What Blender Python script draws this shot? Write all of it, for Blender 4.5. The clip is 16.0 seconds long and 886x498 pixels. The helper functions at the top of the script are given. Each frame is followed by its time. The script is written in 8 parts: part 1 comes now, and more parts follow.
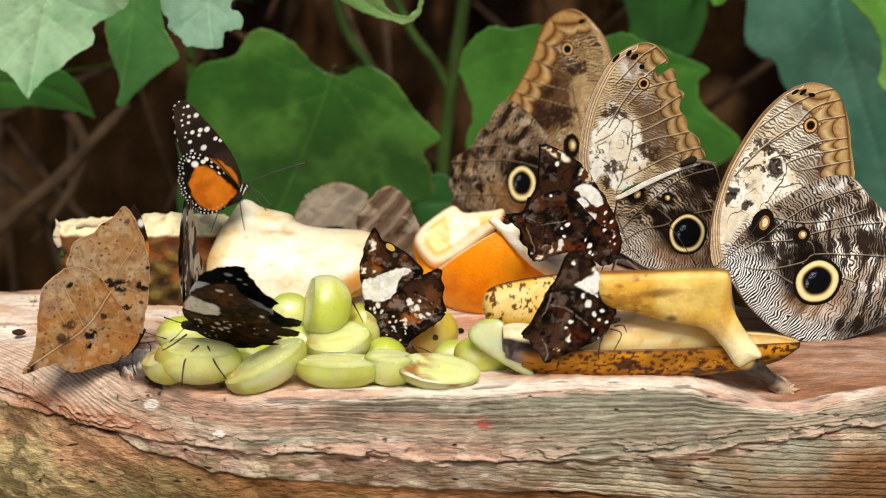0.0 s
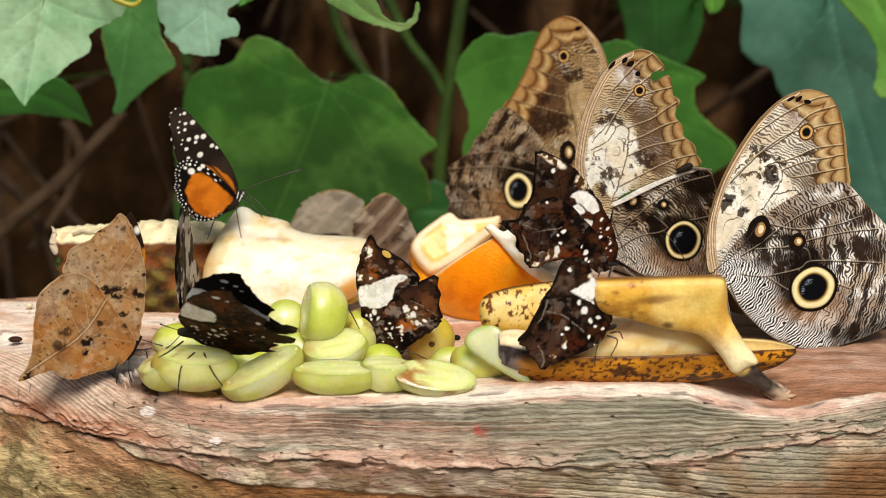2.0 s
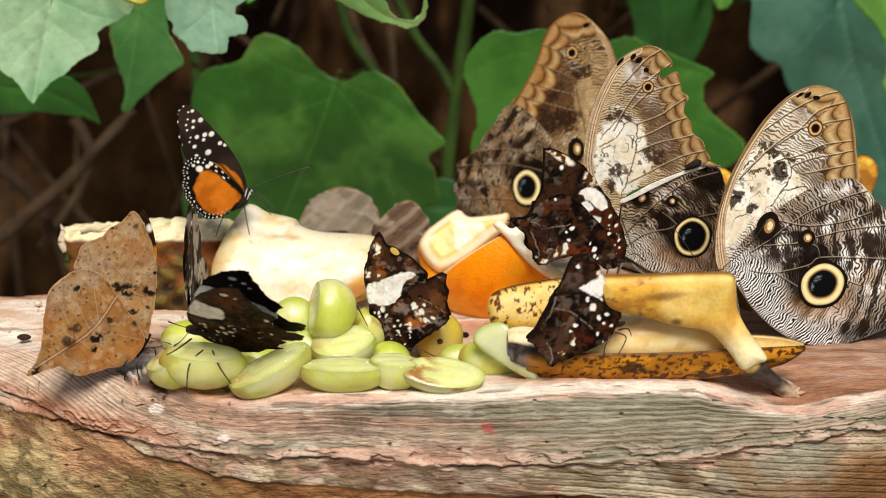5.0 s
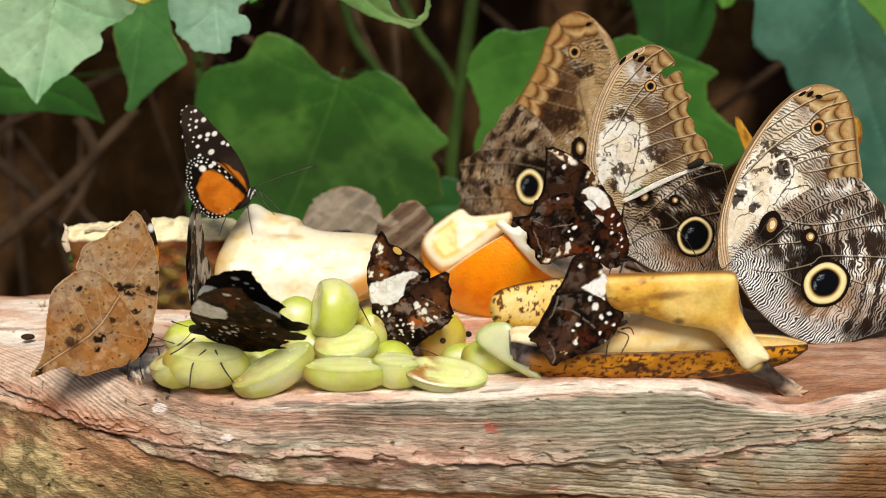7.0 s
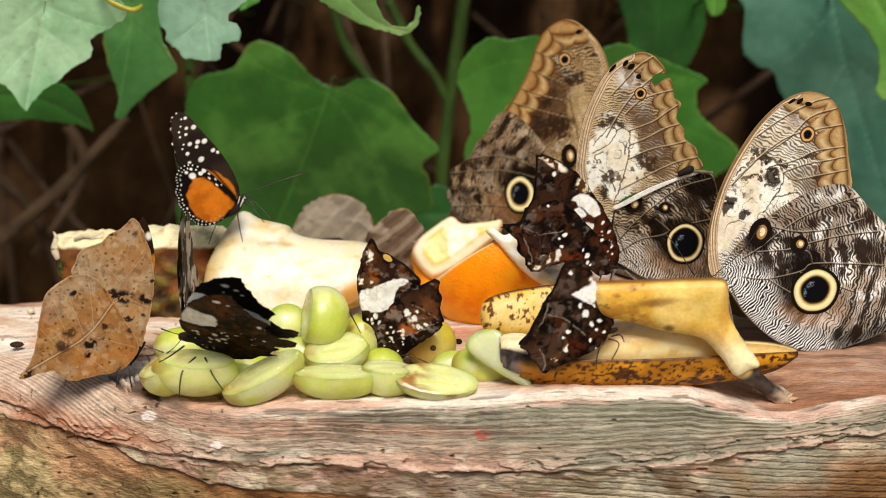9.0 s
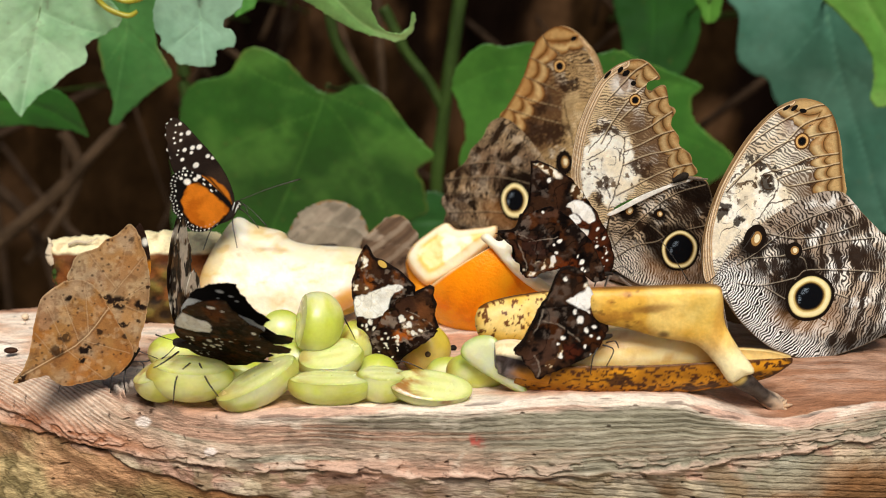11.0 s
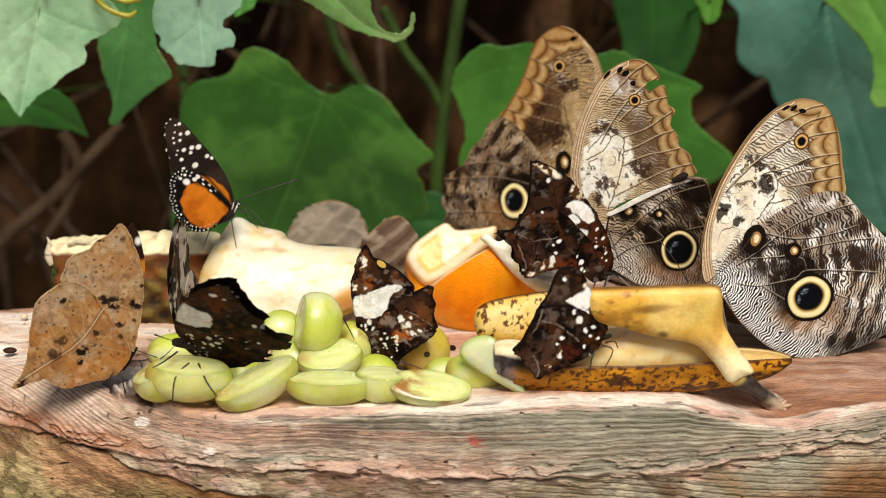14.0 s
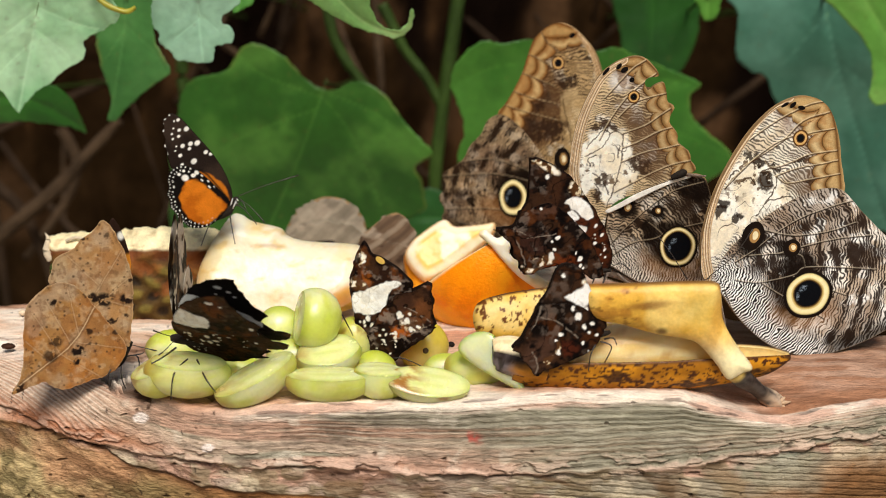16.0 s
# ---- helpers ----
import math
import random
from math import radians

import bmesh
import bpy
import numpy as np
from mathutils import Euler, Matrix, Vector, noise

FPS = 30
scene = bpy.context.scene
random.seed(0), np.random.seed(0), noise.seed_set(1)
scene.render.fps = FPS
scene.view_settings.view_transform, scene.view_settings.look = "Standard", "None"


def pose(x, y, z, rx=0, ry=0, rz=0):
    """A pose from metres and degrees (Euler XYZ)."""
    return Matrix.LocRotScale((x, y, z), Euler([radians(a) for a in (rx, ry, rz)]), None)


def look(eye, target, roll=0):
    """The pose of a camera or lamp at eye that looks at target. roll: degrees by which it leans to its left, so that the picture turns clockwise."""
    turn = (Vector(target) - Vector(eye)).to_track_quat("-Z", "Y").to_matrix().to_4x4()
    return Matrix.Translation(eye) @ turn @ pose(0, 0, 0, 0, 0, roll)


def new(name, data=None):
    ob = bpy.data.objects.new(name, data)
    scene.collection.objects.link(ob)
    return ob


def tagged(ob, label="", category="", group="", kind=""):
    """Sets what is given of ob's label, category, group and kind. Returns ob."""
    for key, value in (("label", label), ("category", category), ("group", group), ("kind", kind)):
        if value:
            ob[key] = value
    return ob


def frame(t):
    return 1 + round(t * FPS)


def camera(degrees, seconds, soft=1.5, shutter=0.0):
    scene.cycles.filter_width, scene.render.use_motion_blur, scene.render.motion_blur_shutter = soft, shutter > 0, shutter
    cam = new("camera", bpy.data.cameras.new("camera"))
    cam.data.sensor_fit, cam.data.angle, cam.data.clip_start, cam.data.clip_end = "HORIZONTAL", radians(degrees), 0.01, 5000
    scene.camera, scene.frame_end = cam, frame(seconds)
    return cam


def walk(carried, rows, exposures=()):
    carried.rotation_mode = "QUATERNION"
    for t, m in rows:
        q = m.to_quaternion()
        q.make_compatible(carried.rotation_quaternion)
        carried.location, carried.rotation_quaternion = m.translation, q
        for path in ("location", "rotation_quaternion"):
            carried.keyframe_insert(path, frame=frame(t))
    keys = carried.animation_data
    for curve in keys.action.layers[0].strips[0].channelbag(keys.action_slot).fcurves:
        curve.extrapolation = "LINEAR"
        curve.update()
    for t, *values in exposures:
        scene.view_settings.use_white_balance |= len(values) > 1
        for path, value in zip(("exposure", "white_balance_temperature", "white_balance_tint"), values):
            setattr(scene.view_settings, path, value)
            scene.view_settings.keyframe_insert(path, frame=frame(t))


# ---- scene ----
cam = camera(34.0, 16.0, soft=0.4)
cam.data.dof.use_dof = True
cam.data.dof.focus_distance = 0.54
cam.data.dof.aperture_fstop = 10.5
walk(cam, [
    (0, pose(0.0000, -0.4800, 0.1610, 77.000, -0.000, 0.000)),
    (0.5, pose(0.0007, -0.4800, 0.1607, 76.857, 0.023, -0.034)),
    (1, pose(-0.0002, -0.4800, 0.1613, 77.020, 0.043, 0.115)),
    (1.5, pose(0.0002, -0.4802, 0.1611, 77.343, -0.061, 0.117)),
    (2, pose(0.0004, -0.4804, 0.1608, 77.300, 0.011, -0.110)),
    (2.5, pose(0.0006, -0.4800, 0.1603, 77.285, 0.017, -0.252)),
    (3, pose(0.0000, -0.4800, 0.1608, 77.219, -0.042, -0.257)),
    (3.5, pose(-0.0001, -0.4799, 0.1609, 77.157, 0.085, 0.023)),
    (4, pose(0.0003, -0.4798, 0.1606, 77.255, 0.099, 0.147)),
    (6.5, pose(0.0012, -0.4799, 0.1602, 77.154, 0.335, 0.360)),
    (7, pose(0.0017, -0.4803, 0.1609, 77.149, 0.303, 0.406)),
    (7.5, pose(0.0021, -0.4798, 0.1603, 77.200, 0.272, 0.408)),
    (8, pose(0.0016, -0.4797, 0.1602, 77.241, 0.219, 0.274)),
    (8.5, pose(0.0015, -0.4800, 0.1605, 77.402, 0.266, 0.164)),
    (9, pose(0.0019, -0.4800, 0.1602, 77.500, 0.243, 0.045)),
    (11.5, pose(0.0018, -0.4801, 0.1599, 77.910, 0.126, -0.150)),
    (12, pose(0.0012, -0.4804, 0.1601, 78.073, 0.127, -0.132)),
    (12.5, pose(0.0010, -0.4802, 0.1601, 78.144, 0.129, -0.169)),
    (13, pose(0.0015, -0.4802, 0.1604, 77.950, 0.060, -0.176)),
    (13.5, pose(0.0021, -0.4799, 0.1597, 77.868, 0.011, -0.020)),
    (14, pose(0.0024, -0.4798, 0.1595, 77.813, 0.114, -0.115)),
    (14.5, pose(0.0021, -0.4801, 0.1600, 77.796, 0.110, -0.125)),
    (15, pose(0.0018, -0.4800, 0.1598, 77.844, 0.055, -0.293)),
    (15.5, pose(0.0020, -0.4796, 0.1593, 77.797, 0.017, -0.261)),
    (16, pose(0.0020, -0.4797, 0.1591, 77.709, 0.015, -0.184)),
])

# ---- daylight: bright, hazy greenhouse sky, soft sun from high up ----
world = bpy.data.worlds.new("sky")
scene.world = world
world.use_nodes = True
wn = world.node_tree.nodes
sky = wn.new("ShaderNodeTexSky")
sky.sky_type = "NISHITA"
sky.sun_disc = False
sky.sun_elevation, sky.sun_rotation = radians(51), radians(172)
sky.air_density, sky.dust_density = 1.0, 3.0
world.node_tree.links.new(sky.outputs[0], wn["Background"].inputs[0])
wn["Background"].inputs[1].default_value = 0.043
sun = new("sun", bpy.data.lights.new("sun", "SUN"))
sun.data.energy, sun.data.angle, sun.data.color = 3.9, radians(26), (1.0, 0.95, 0.87)
sun.matrix_world = look((0.10, -0.80, 1.10), (0, 0.1, 0))
scene.view_settings.exposure = 0.0


# ---- small maths used by every surface ----
def srgb(h):
    """Linear colour from a hex string."""
    v = np.array([int(h[i:i + 2], 16) for i in (0, 2, 4)]) / 255.0
    return np.where(v <= 0.04045, v / 12.92, ((v + 0.055) / 1.055) ** 2.4)


def smooth(a, b, x):
    t = np.clip((x - a) / (b - a), 0, 1)
    return t * t * (3 - 2 * t)


def lattice(ix, iy, seed):
    h = (ix.astype(np.int64) * 374761393 + iy.astype(np.int64) * 668265263 + seed * 974634777) & 0xFFFFFFFF
    h = ((h ^ (h >> 13)) * 1274126177) & 0xFFFFFFFF
    return ((h ^ (h >> 16)) & 0xFFFF) / 65535.0


def grain(x, y, seed=0):
    """Value noise, 0 to 1."""
    x, y = np.asarray(x, float), np.asarray(y, float)
    ix, iy = np.floor(x), np.floor(y)
    fx, fy = x - ix, y - iy
    fx, fy = fx * fx * (3 - 2 * fx), fy * fy * (3 - 2 * fy)
    a, b = lattice(ix, iy, seed), lattice(ix + 1, iy, seed)
    c, d = lattice(ix, iy + 1, seed), lattice(ix + 1, iy + 1, seed)
    return (a * (1 - fx) + b * fx) * (1 - fy) + (c * (1 - fx) + d * fx) * fy


def fbm(x, y, seed=0, octaves=4):
    total, amp, norm = 0, 1.0, 0
    for k in range(octaves):
        total = total + amp * grain(x * 2 ** k + 17.3 * k, y * 2 ** k - 9.1 * k, seed + k)
        norm, amp = norm + amp, amp * 0.5
    return total / norm


def spline(pts, closed=True, n=10):
    """Catmull-Rom through the points, any dimension."""
    p = np.array(pts, float)
    m = len(p)
    t = np.linspace(0, 1, n, endpoint=False)[:, None]
    out = []
    for i in range(m if closed else m - 1):
        if closed:
            a, b, c, d = p[i - 1], p[i], p[(i + 1) % m], p[(i + 2) % m]
        else:
            a, b, c, d = p[max(i - 1, 0)], p[i], p[i + 1], p[min(i + 2, m - 1)]
        out.append(0.5 * (2 * b + (c - a) * t + (2 * a - 5 * b + 4 * c - d) * t ** 2 + (3 * b - a - 3 * c + d) * t ** 3))
    if not closed:
        out.append(p[-1:])
    return np.concatenate(out)


def to_line(x, y, pts, closed=False):
    """Distance to a line of points, the nearest point, and how far along (0 to 1) it lies."""
    p = np.array(pts, float)
    q = np.roll(p, -1, 0) if closed else p[1:]
    p = p if closed else p[:-1]
    best = np.full(np.shape(x), 1e9)
    nx, ny, along = np.zeros_like(best), np.zeros_like(best), np.zeros_like(best)
    for i, (a, b) in enumerate(zip(p, q)):
        d = b - a
        t = np.clip(((x - a[0]) * d[0] + (y - a[1]) * d[1]) / max(d @ d, 1e-12), 0, 1)
        ex, ey = a[0] + t * d[0], a[1] + t * d[1]
        r = np.hypot(x - ex, y - ey)
        near = r < best
        best = np.where(near, r, best)
        nx, ny = np.where(near, ex, nx), np.where(near, ey, ny)
        along = np.where(near, (i + t) / len(p), along)
    return best, nx, ny, along


def within(x, y, pts):
    p = np.array(pts, float)
    inside = np.zeros(np.shape(x), bool)
    for a, b in zip(p, np.roll(p, -1, 0)):
        if a[1] == b[1]:
            continue
        cross = (a[1] > y) != (b[1] > y)
        inside ^= cross & (x < (b[0] - a[0]) * (y - a[1]) / (b[1] - a[1]) + a[0])
    return inside


def blob(x, y, c, rx, ry=None, turn=0.0, soft=0.25):
    """1 inside an ellipse, falling to 0 at its edge."""
    ry = ry or rx
    a = radians(turn)
    dx, dy = x - c[0], y - c[1]
    r = np.hypot((dx * math.cos(a) + dy * math.sin(a)) / rx, (-dx * math.sin(a) + dy * math.cos(a)) / ry)
    return 1 - smooth(1 - soft, 1 + soft, r)


def region(x, y, pts, soft=0.04, wob=0.0, seed=3):
    """1 inside a smooth closed outline with a soft, ragged edge."""
    o = spline(pts, True, 5)
    if wob:
        x, y = x + wob * (fbm(x * 4, y * 4, seed) - 0.5) * 2, y + wob * (fbm(x * 4, y * 4, seed + 9) - 0.5) * 2
    d = to_line(x, y, o, True)[0] * np.where(within(x, y, o), -1, 1)
    return 1 - smooth(-soft, soft, d)


def mix(col, c, m):
    return col + (np.asarray(c) - col) * np.clip(m, 0, 1)[..., None]


def plain(x, c):
    return np.broadcast_to(np.asarray(c, float), np.shape(x) + (3,)).copy()


# ---- materials ----
def shader(name, rough=0.5, colour=None, attr=None, bump=0.0, bump_scale=300.0, vary=0.0, vary_scale=60.0, coat=0.0,
           sss=0.0, sss_radius=0.003, trans=0.0, sheen=0.0, spec=0.5, thin=0.0, rough_vary=0.1, stretch=None):
    """A node material: colour or painted pigment, mottled at two scales, with fine relief."""
    m = bpy.data.materials.new(name)
    m.use_nodes = True
    nt = m.node_tree
    nd, ln = nt.nodes, nt.links
    bsdf = nd["Principled BSDF"]
    co = nd.new("ShaderNodeTexCoord").outputs["Object"]
    if stretch:
        mp = nd.new("ShaderNodeMapping")
        mp.inputs["Scale"].default_value = stretch
        ln.new(co, mp.inputs["Vector"])
        co = mp.outputs[0]
    if attr:
        src = nd.new("ShaderNodeAttribute")
        src.attribute_name = attr
        out = src.outputs["Color"]
    else:
        src = nd.new("ShaderNodeRGB")
        src.outputs[0].default_value = (*colour, 1)
        out = src.outputs[0]
    if vary:
        for scale, share in ((vary_scale, 1.0), (vary_scale * 7, 0.6)):
            n = nd.new("ShaderNodeTexNoise")
            n.inputs["Scale"].default_value, n.inputs["Detail"].default_value = scale, 4
            ln.new(co, n.inputs["Vector"])
            r = nd.new("ShaderNodeMapRange")
            r.inputs["From Min"].default_value, r.inputs["From Max"].default_value = 0.3, 0.7
            r.inputs["To Min"].default_value, r.inputs["To Max"].default_value = 1 - vary * share, 1 + vary * share
            ln.new(n.outputs["Fac"], r.inputs["Value"])
            v = nd.new("ShaderNodeVectorMath")
            v.operation = "SCALE"
            ln.new(out, v.inputs[0])
            ln.new(r.outputs[0], v.inputs["Scale"])
            out = v.outputs[0]
    ln.new(out, bsdf.inputs["Base Color"])
    n = nd.new("ShaderNodeTexNoise")
    n.inputs["Scale"].default_value, n.inputs["Detail"].default_value = bump_scale, 5
    ln.new(co, n.inputs["Vector"])
    r = nd.new("ShaderNodeMapRange")
    r.inputs["To Min"].default_value, r.inputs["To Max"].default_value = max(rough - rough_vary, 0.03), min(rough + rough_vary, 1)
    ln.new(n.outputs["Fac"], r.inputs["Value"])
    ln.new(r.outputs[0], bsdf.inputs["Roughness"])
    if bump:
        b = nd.new("ShaderNodeBump")
        b.inputs["Strength"].default_value, b.inputs["Distance"].default_value = bump, 0.001
        ln.new(n.outputs["Fac"], b.inputs["Height"])
        ln.new(b.outputs[0], bsdf.inputs["Normal"])
    bsdf.inputs["Coat Weight"].default_value = coat
    bsdf.inputs["Coat Roughness"].default_value = 0.24
    bsdf.inputs["Subsurface Weight"].default_value = sss
    bsdf.inputs["Subsurface Radius"].default_value = (1.0, 0.85, 0.4)
    bsdf.inputs["Subsurface Scale"].default_value = sss_radius
    bsdf.inputs["Transmission Weight"].default_value = trans
    bsdf.inputs["Sheen Weight"].default_value = sheen
    bsdf.inputs["Specular IOR Level"].default_value = spec
    if thin:
        tr = nd.new("ShaderNodeBsdfTranslucent")
        ln.new(out, tr.inputs["Color"])
        mx = nd.new("ShaderNodeMixShader")
        mx.inputs[0].default_value = thin
        ln.new(bsdf.outputs[0], mx.inputs[1])
        ln.new(tr.outputs[0], mx.inputs[2])
        ln.new(mx.outputs[0], nd["Material Output"].inputs["Surface"])
    return m


WING = shader("wing_scales", 0.6, attr="paint", bump=0.25, bump_scale=1500, vary=0.12, vary_scale=250, spec=0.06, thin=0.08)
DARKWING = shader("dark_wing_scales", 0.55, attr="paint", bump=0.3, bump_scale=900, vary=0.10, vary_scale=300, spec=0.05, thin=0.02)
STUDWING = shader("thin_dark_wing", 0.5, attr="paint", bump=0.2, bump_scale=900, vary=0.08, vary_scale=300, spec=0.05, thin=0.25)
LEAF = shader("leaf_blade", 0.42, attr="paint", bump=0.25, bump_scale=500, vary=0.10, vary_scale=40, spec=0.5, thin=0.25)
WOOD = shader("weathered_wood", 0.75, attr="paint", bump=1.0, bump_scale=1100, vary=0.22, vary_scale=520, spec=0.15, stretch=(0.25, 0.7, 1.0))
FLESH = shader("pale_fruit_flesh", 0.45, attr="paint", bump=0.35, bump_scale=350, vary=0.04, vary_scale=80, sss=0.35, sss_radius=0.006, coat=0.15)
PEEL = shader("banana_peel", 0.42, attr="paint", bump=0.3, bump_scale=500, vary=0.12, vary_scale=120, sss=0.05, coat=0.04, spec=0.2)
ZEST = shader("orange_zest", 0.40, attr="paint", bump=0.4, bump_scale=900, vary=0.08, vary_scale=200, coat=0.06, spec=0.15)
GRAPE = shader("grape_skin", 0.36, attr="paint", bump=0.12, bump_scale=220, vary=0.06, vary_scale=120, sss=0.9, sss_radius=0.006, coat=0.25, spec=0.5, trans=0.26, rough_vary=0.14)
GRAPECUT = shader("grape_flesh", 0.24, attr="paint", bump=0.5, bump_scale=220, vary=0.06, vary_scale=150, sss=0.9, sss_radius=0.006, spec=0.5, coat=0.45, trans=0.20)
RIND = shader("fruit_rind", 0.7, spec=0.15, attr="paint", bump=0.9, bump_scale=350, vary=0.2, vary_scale=150)
HAIR = shader("insect_body", 0.7, spec=0.15, colour=(0.022, 0.016, 0.012), bump=0.6, bump_scale=2500, vary=0.3, vary_scale=400)
GREYHAIR = shader("furry_body", 0.8, colour=(0.16, 0.11, 0.075), bump=0.8, bump_scale=2500, vary=0.35, vary_scale=400, sheen=0.3)
LEG = shader("insect_leg", 0.45, colour=(0.02, 0.013, 0.01), vary=0.2, vary_scale=400)
SPOT = shader("eyespot_scales", 0.5, spec=0.08, attr="paint", bump=0.15, bump_scale=1500, vary=0.06, vary_scale=500)
BARK = shader("dry_stem", 0.9, spec=0.1, colour=(0.035, 0.021, 0.012), bump=0.9, bump_scale=200, vary=0.4, vary_scale=50)
TWIG = shader("pale_dry_twig", 0.9, spec=0.1, colour=(0.058, 0.036, 0.020), bump=0.9, bump_scale=200, vary=0.4, vary_scale=50)
GREEN = shader("green_stem", 0.6, spec=0.2, colour=(0.030, 0.058, 0.008), bump=0.3, bump_scale=200, vary=0.3, vary_scale=30)
VEIN = shader("leaf_vein", 0.5, colour=(0.13, 0.25, 0.07), bump=0.2, vary=0.2, vary_scale=60)
TENDRIL = shader("yellow_tendril", 0.4, colour=(0.34, 0.31, 0.02), vary=0.2, vary_scale=50)
DRY = shader("dry_pale_fibre", 0.8, spec=0.1, colour=(0.55, 0.46, 0.33), bump=0.6, bump_scale=300, vary=0.25, vary_scale=80)
# pale colour for the unseen ground, added to bounce light onto undersides
BOUNCE_GROUND = shader("pale_bounce_ground", 0.95, colour=(0.36, 0.31, 0.24), bump=1.0, bump_scale=60, vary=0.5, vary_scale=12)
BANK = shader("litter_bank", 0.9, attr="paint", bump=1.0, bump_scale=90, vary=0.4, vary_scale=25, spec=0.0)


# ---- builders ----
def link(name, mesh, material, parent=None, label=""):
    ob = new(name, mesh)
    mesh.materials.append(material)
    if parent:
        ob.parent = parent
    return tagged(ob, label)


def part(name, bm, material, parent, label=""):
    mesh = bpy.data.meshes.new(name)
    bm.to_mesh(mesh)
    bm.free()
    mesh.shade_smooth()
    return link(name, mesh, material, parent, label)


def grid_mesh(name, co, quads, rgb=None):
    mesh = bpy.data.meshes.new(name)
    mesh.vertices.add(len(co))
    mesh.vertices.foreach_set("co", np.asarray(co, np.float32).ravel())
    quads = np.asarray(quads, np.int32)
    mesh.loops.add(quads.size)
    mesh.loops.foreach_set("vertex_index", quads.ravel())
    mesh.polygons.add(len(quads))
    mesh.polygons.foreach_set("loop_start", np.arange(len(quads), dtype=np.int32) * 4)
    mesh.update(calc_edges=True)
    mesh.validate()
    if rgb is not None:
        layer = mesh.color_attributes.new("paint", "FLOAT_COLOR", "POINT")
        rgba = np.ones((len(co), 4), np.float32)
        rgba[:, :3] = np.clip(rgb, 0, 1)
        layer.data.foreach_set("color", rgba.ravel())
    mesh.shade_smooth()
    return mesh


def sheet(name, outline, step, paint, material, parent, relief=None, thick=0.015, back=None, label="", n=10, sharp=False, rag=0.0):
    """A blade or slab from a smooth outline in cm: a fine front, a back, and the rim between them.
    relief(u, v, e) lifts it, thick(u, v, e) is half its depth (e: distance from the rim), all in cm."""
    o = np.array(outline, float) if sharp else spline(outline, True, n)
    if rag:
        o = o + rag * np.stack([fbm(o[:, 0] * 3.5, o[:, 1] * 3.5, 201) - 0.5, fbm(o[:, 0] * 3.5 + 9, o[:, 1] * 3.5, 203) - 0.5], 1) * 2.5
        o = o + rag * np.stack([grain(o[:, 0] * 9, o[:, 1] * 9, 205) - 0.5, grain(o[:, 0] * 9 + 9, o[:, 1] * 9, 207) - 0.5], 1)
    lo, hi = o.min(0) - step, o.max(0) + step
    nu, nv = (np.ceil((hi - lo) / step)).astype(int) + 1
    u, v = np.meshgrid(lo[0] + np.arange(nu) * step, lo[1] + np.arange(nv) * step)
    ins = within(u, v, o)
    cell = ins[:-1, :-1].astype(int) + ins[1:, :-1] + ins[:-1, 1:] + ins[1:, 1:]
    keep = cell >= 2
    idx = np.arange(u.size).reshape(u.shape)
    q = np.stack([idx[:-1, :-1], idx[:-1, 1:], idx[1:, 1:], idx[1:, :-1]], -1)[keep]
    used = np.unique(q)
    remap = np.full(u.size, -1)
    remap[used] = np.arange(len(used))
    q = remap[q]
    uu, vv, ii = u.ravel()[used], v.ravel()[used], ins.ravel()[used]
    d, ex, ey, _ = to_line(uu, vv, o, True)
    edges = np.concatenate([q[:, [0, 1]], q[:, [1, 2]], q[:, [2, 3]], q[:, [3, 0]]])
    key = np.sort(edges, 1)
    _, first, count = np.unique(key, axis=0, return_index=True, return_counts=True)
    rim = edges[first[count == 1]]
    on_rim = np.zeros(len(uu), bool)
    on_rim[rim.ravel()] = True
    snap = (~ii) | (on_rim & (d < step))
    uu, vv = np.where(snap, ex, uu), np.where(snap, ey, vv)
    e = np.where(snap | on_rim, 0, d)
    w = relief(uu, vv, e) if relief else np.zeros_like(uu)
    h = thick(uu, vv, e) if callable(thick) else np.full_like(uu, thick)
    front = np.stack([uu, vv, w + h], 1) / 100
    rear = np.stack([uu, vv, w - h], 1) / 100
    k = len(uu)
    quads = np.concatenate([q, q[:, ::-1] + k, np.stack([rim[:, 1], rim[:, 0], rim[:, 0] + k, rim[:, 1] + k], 1)])
    rgb = paint(uu, vv, e)
    rgb2 = back(uu, vv, e) if back else rgb
    mesh = grid_mesh(name, np.concatenate([front, rear]), quads, np.concatenate([rgb, rgb2]))
    return link(name, mesh, material, parent, label)


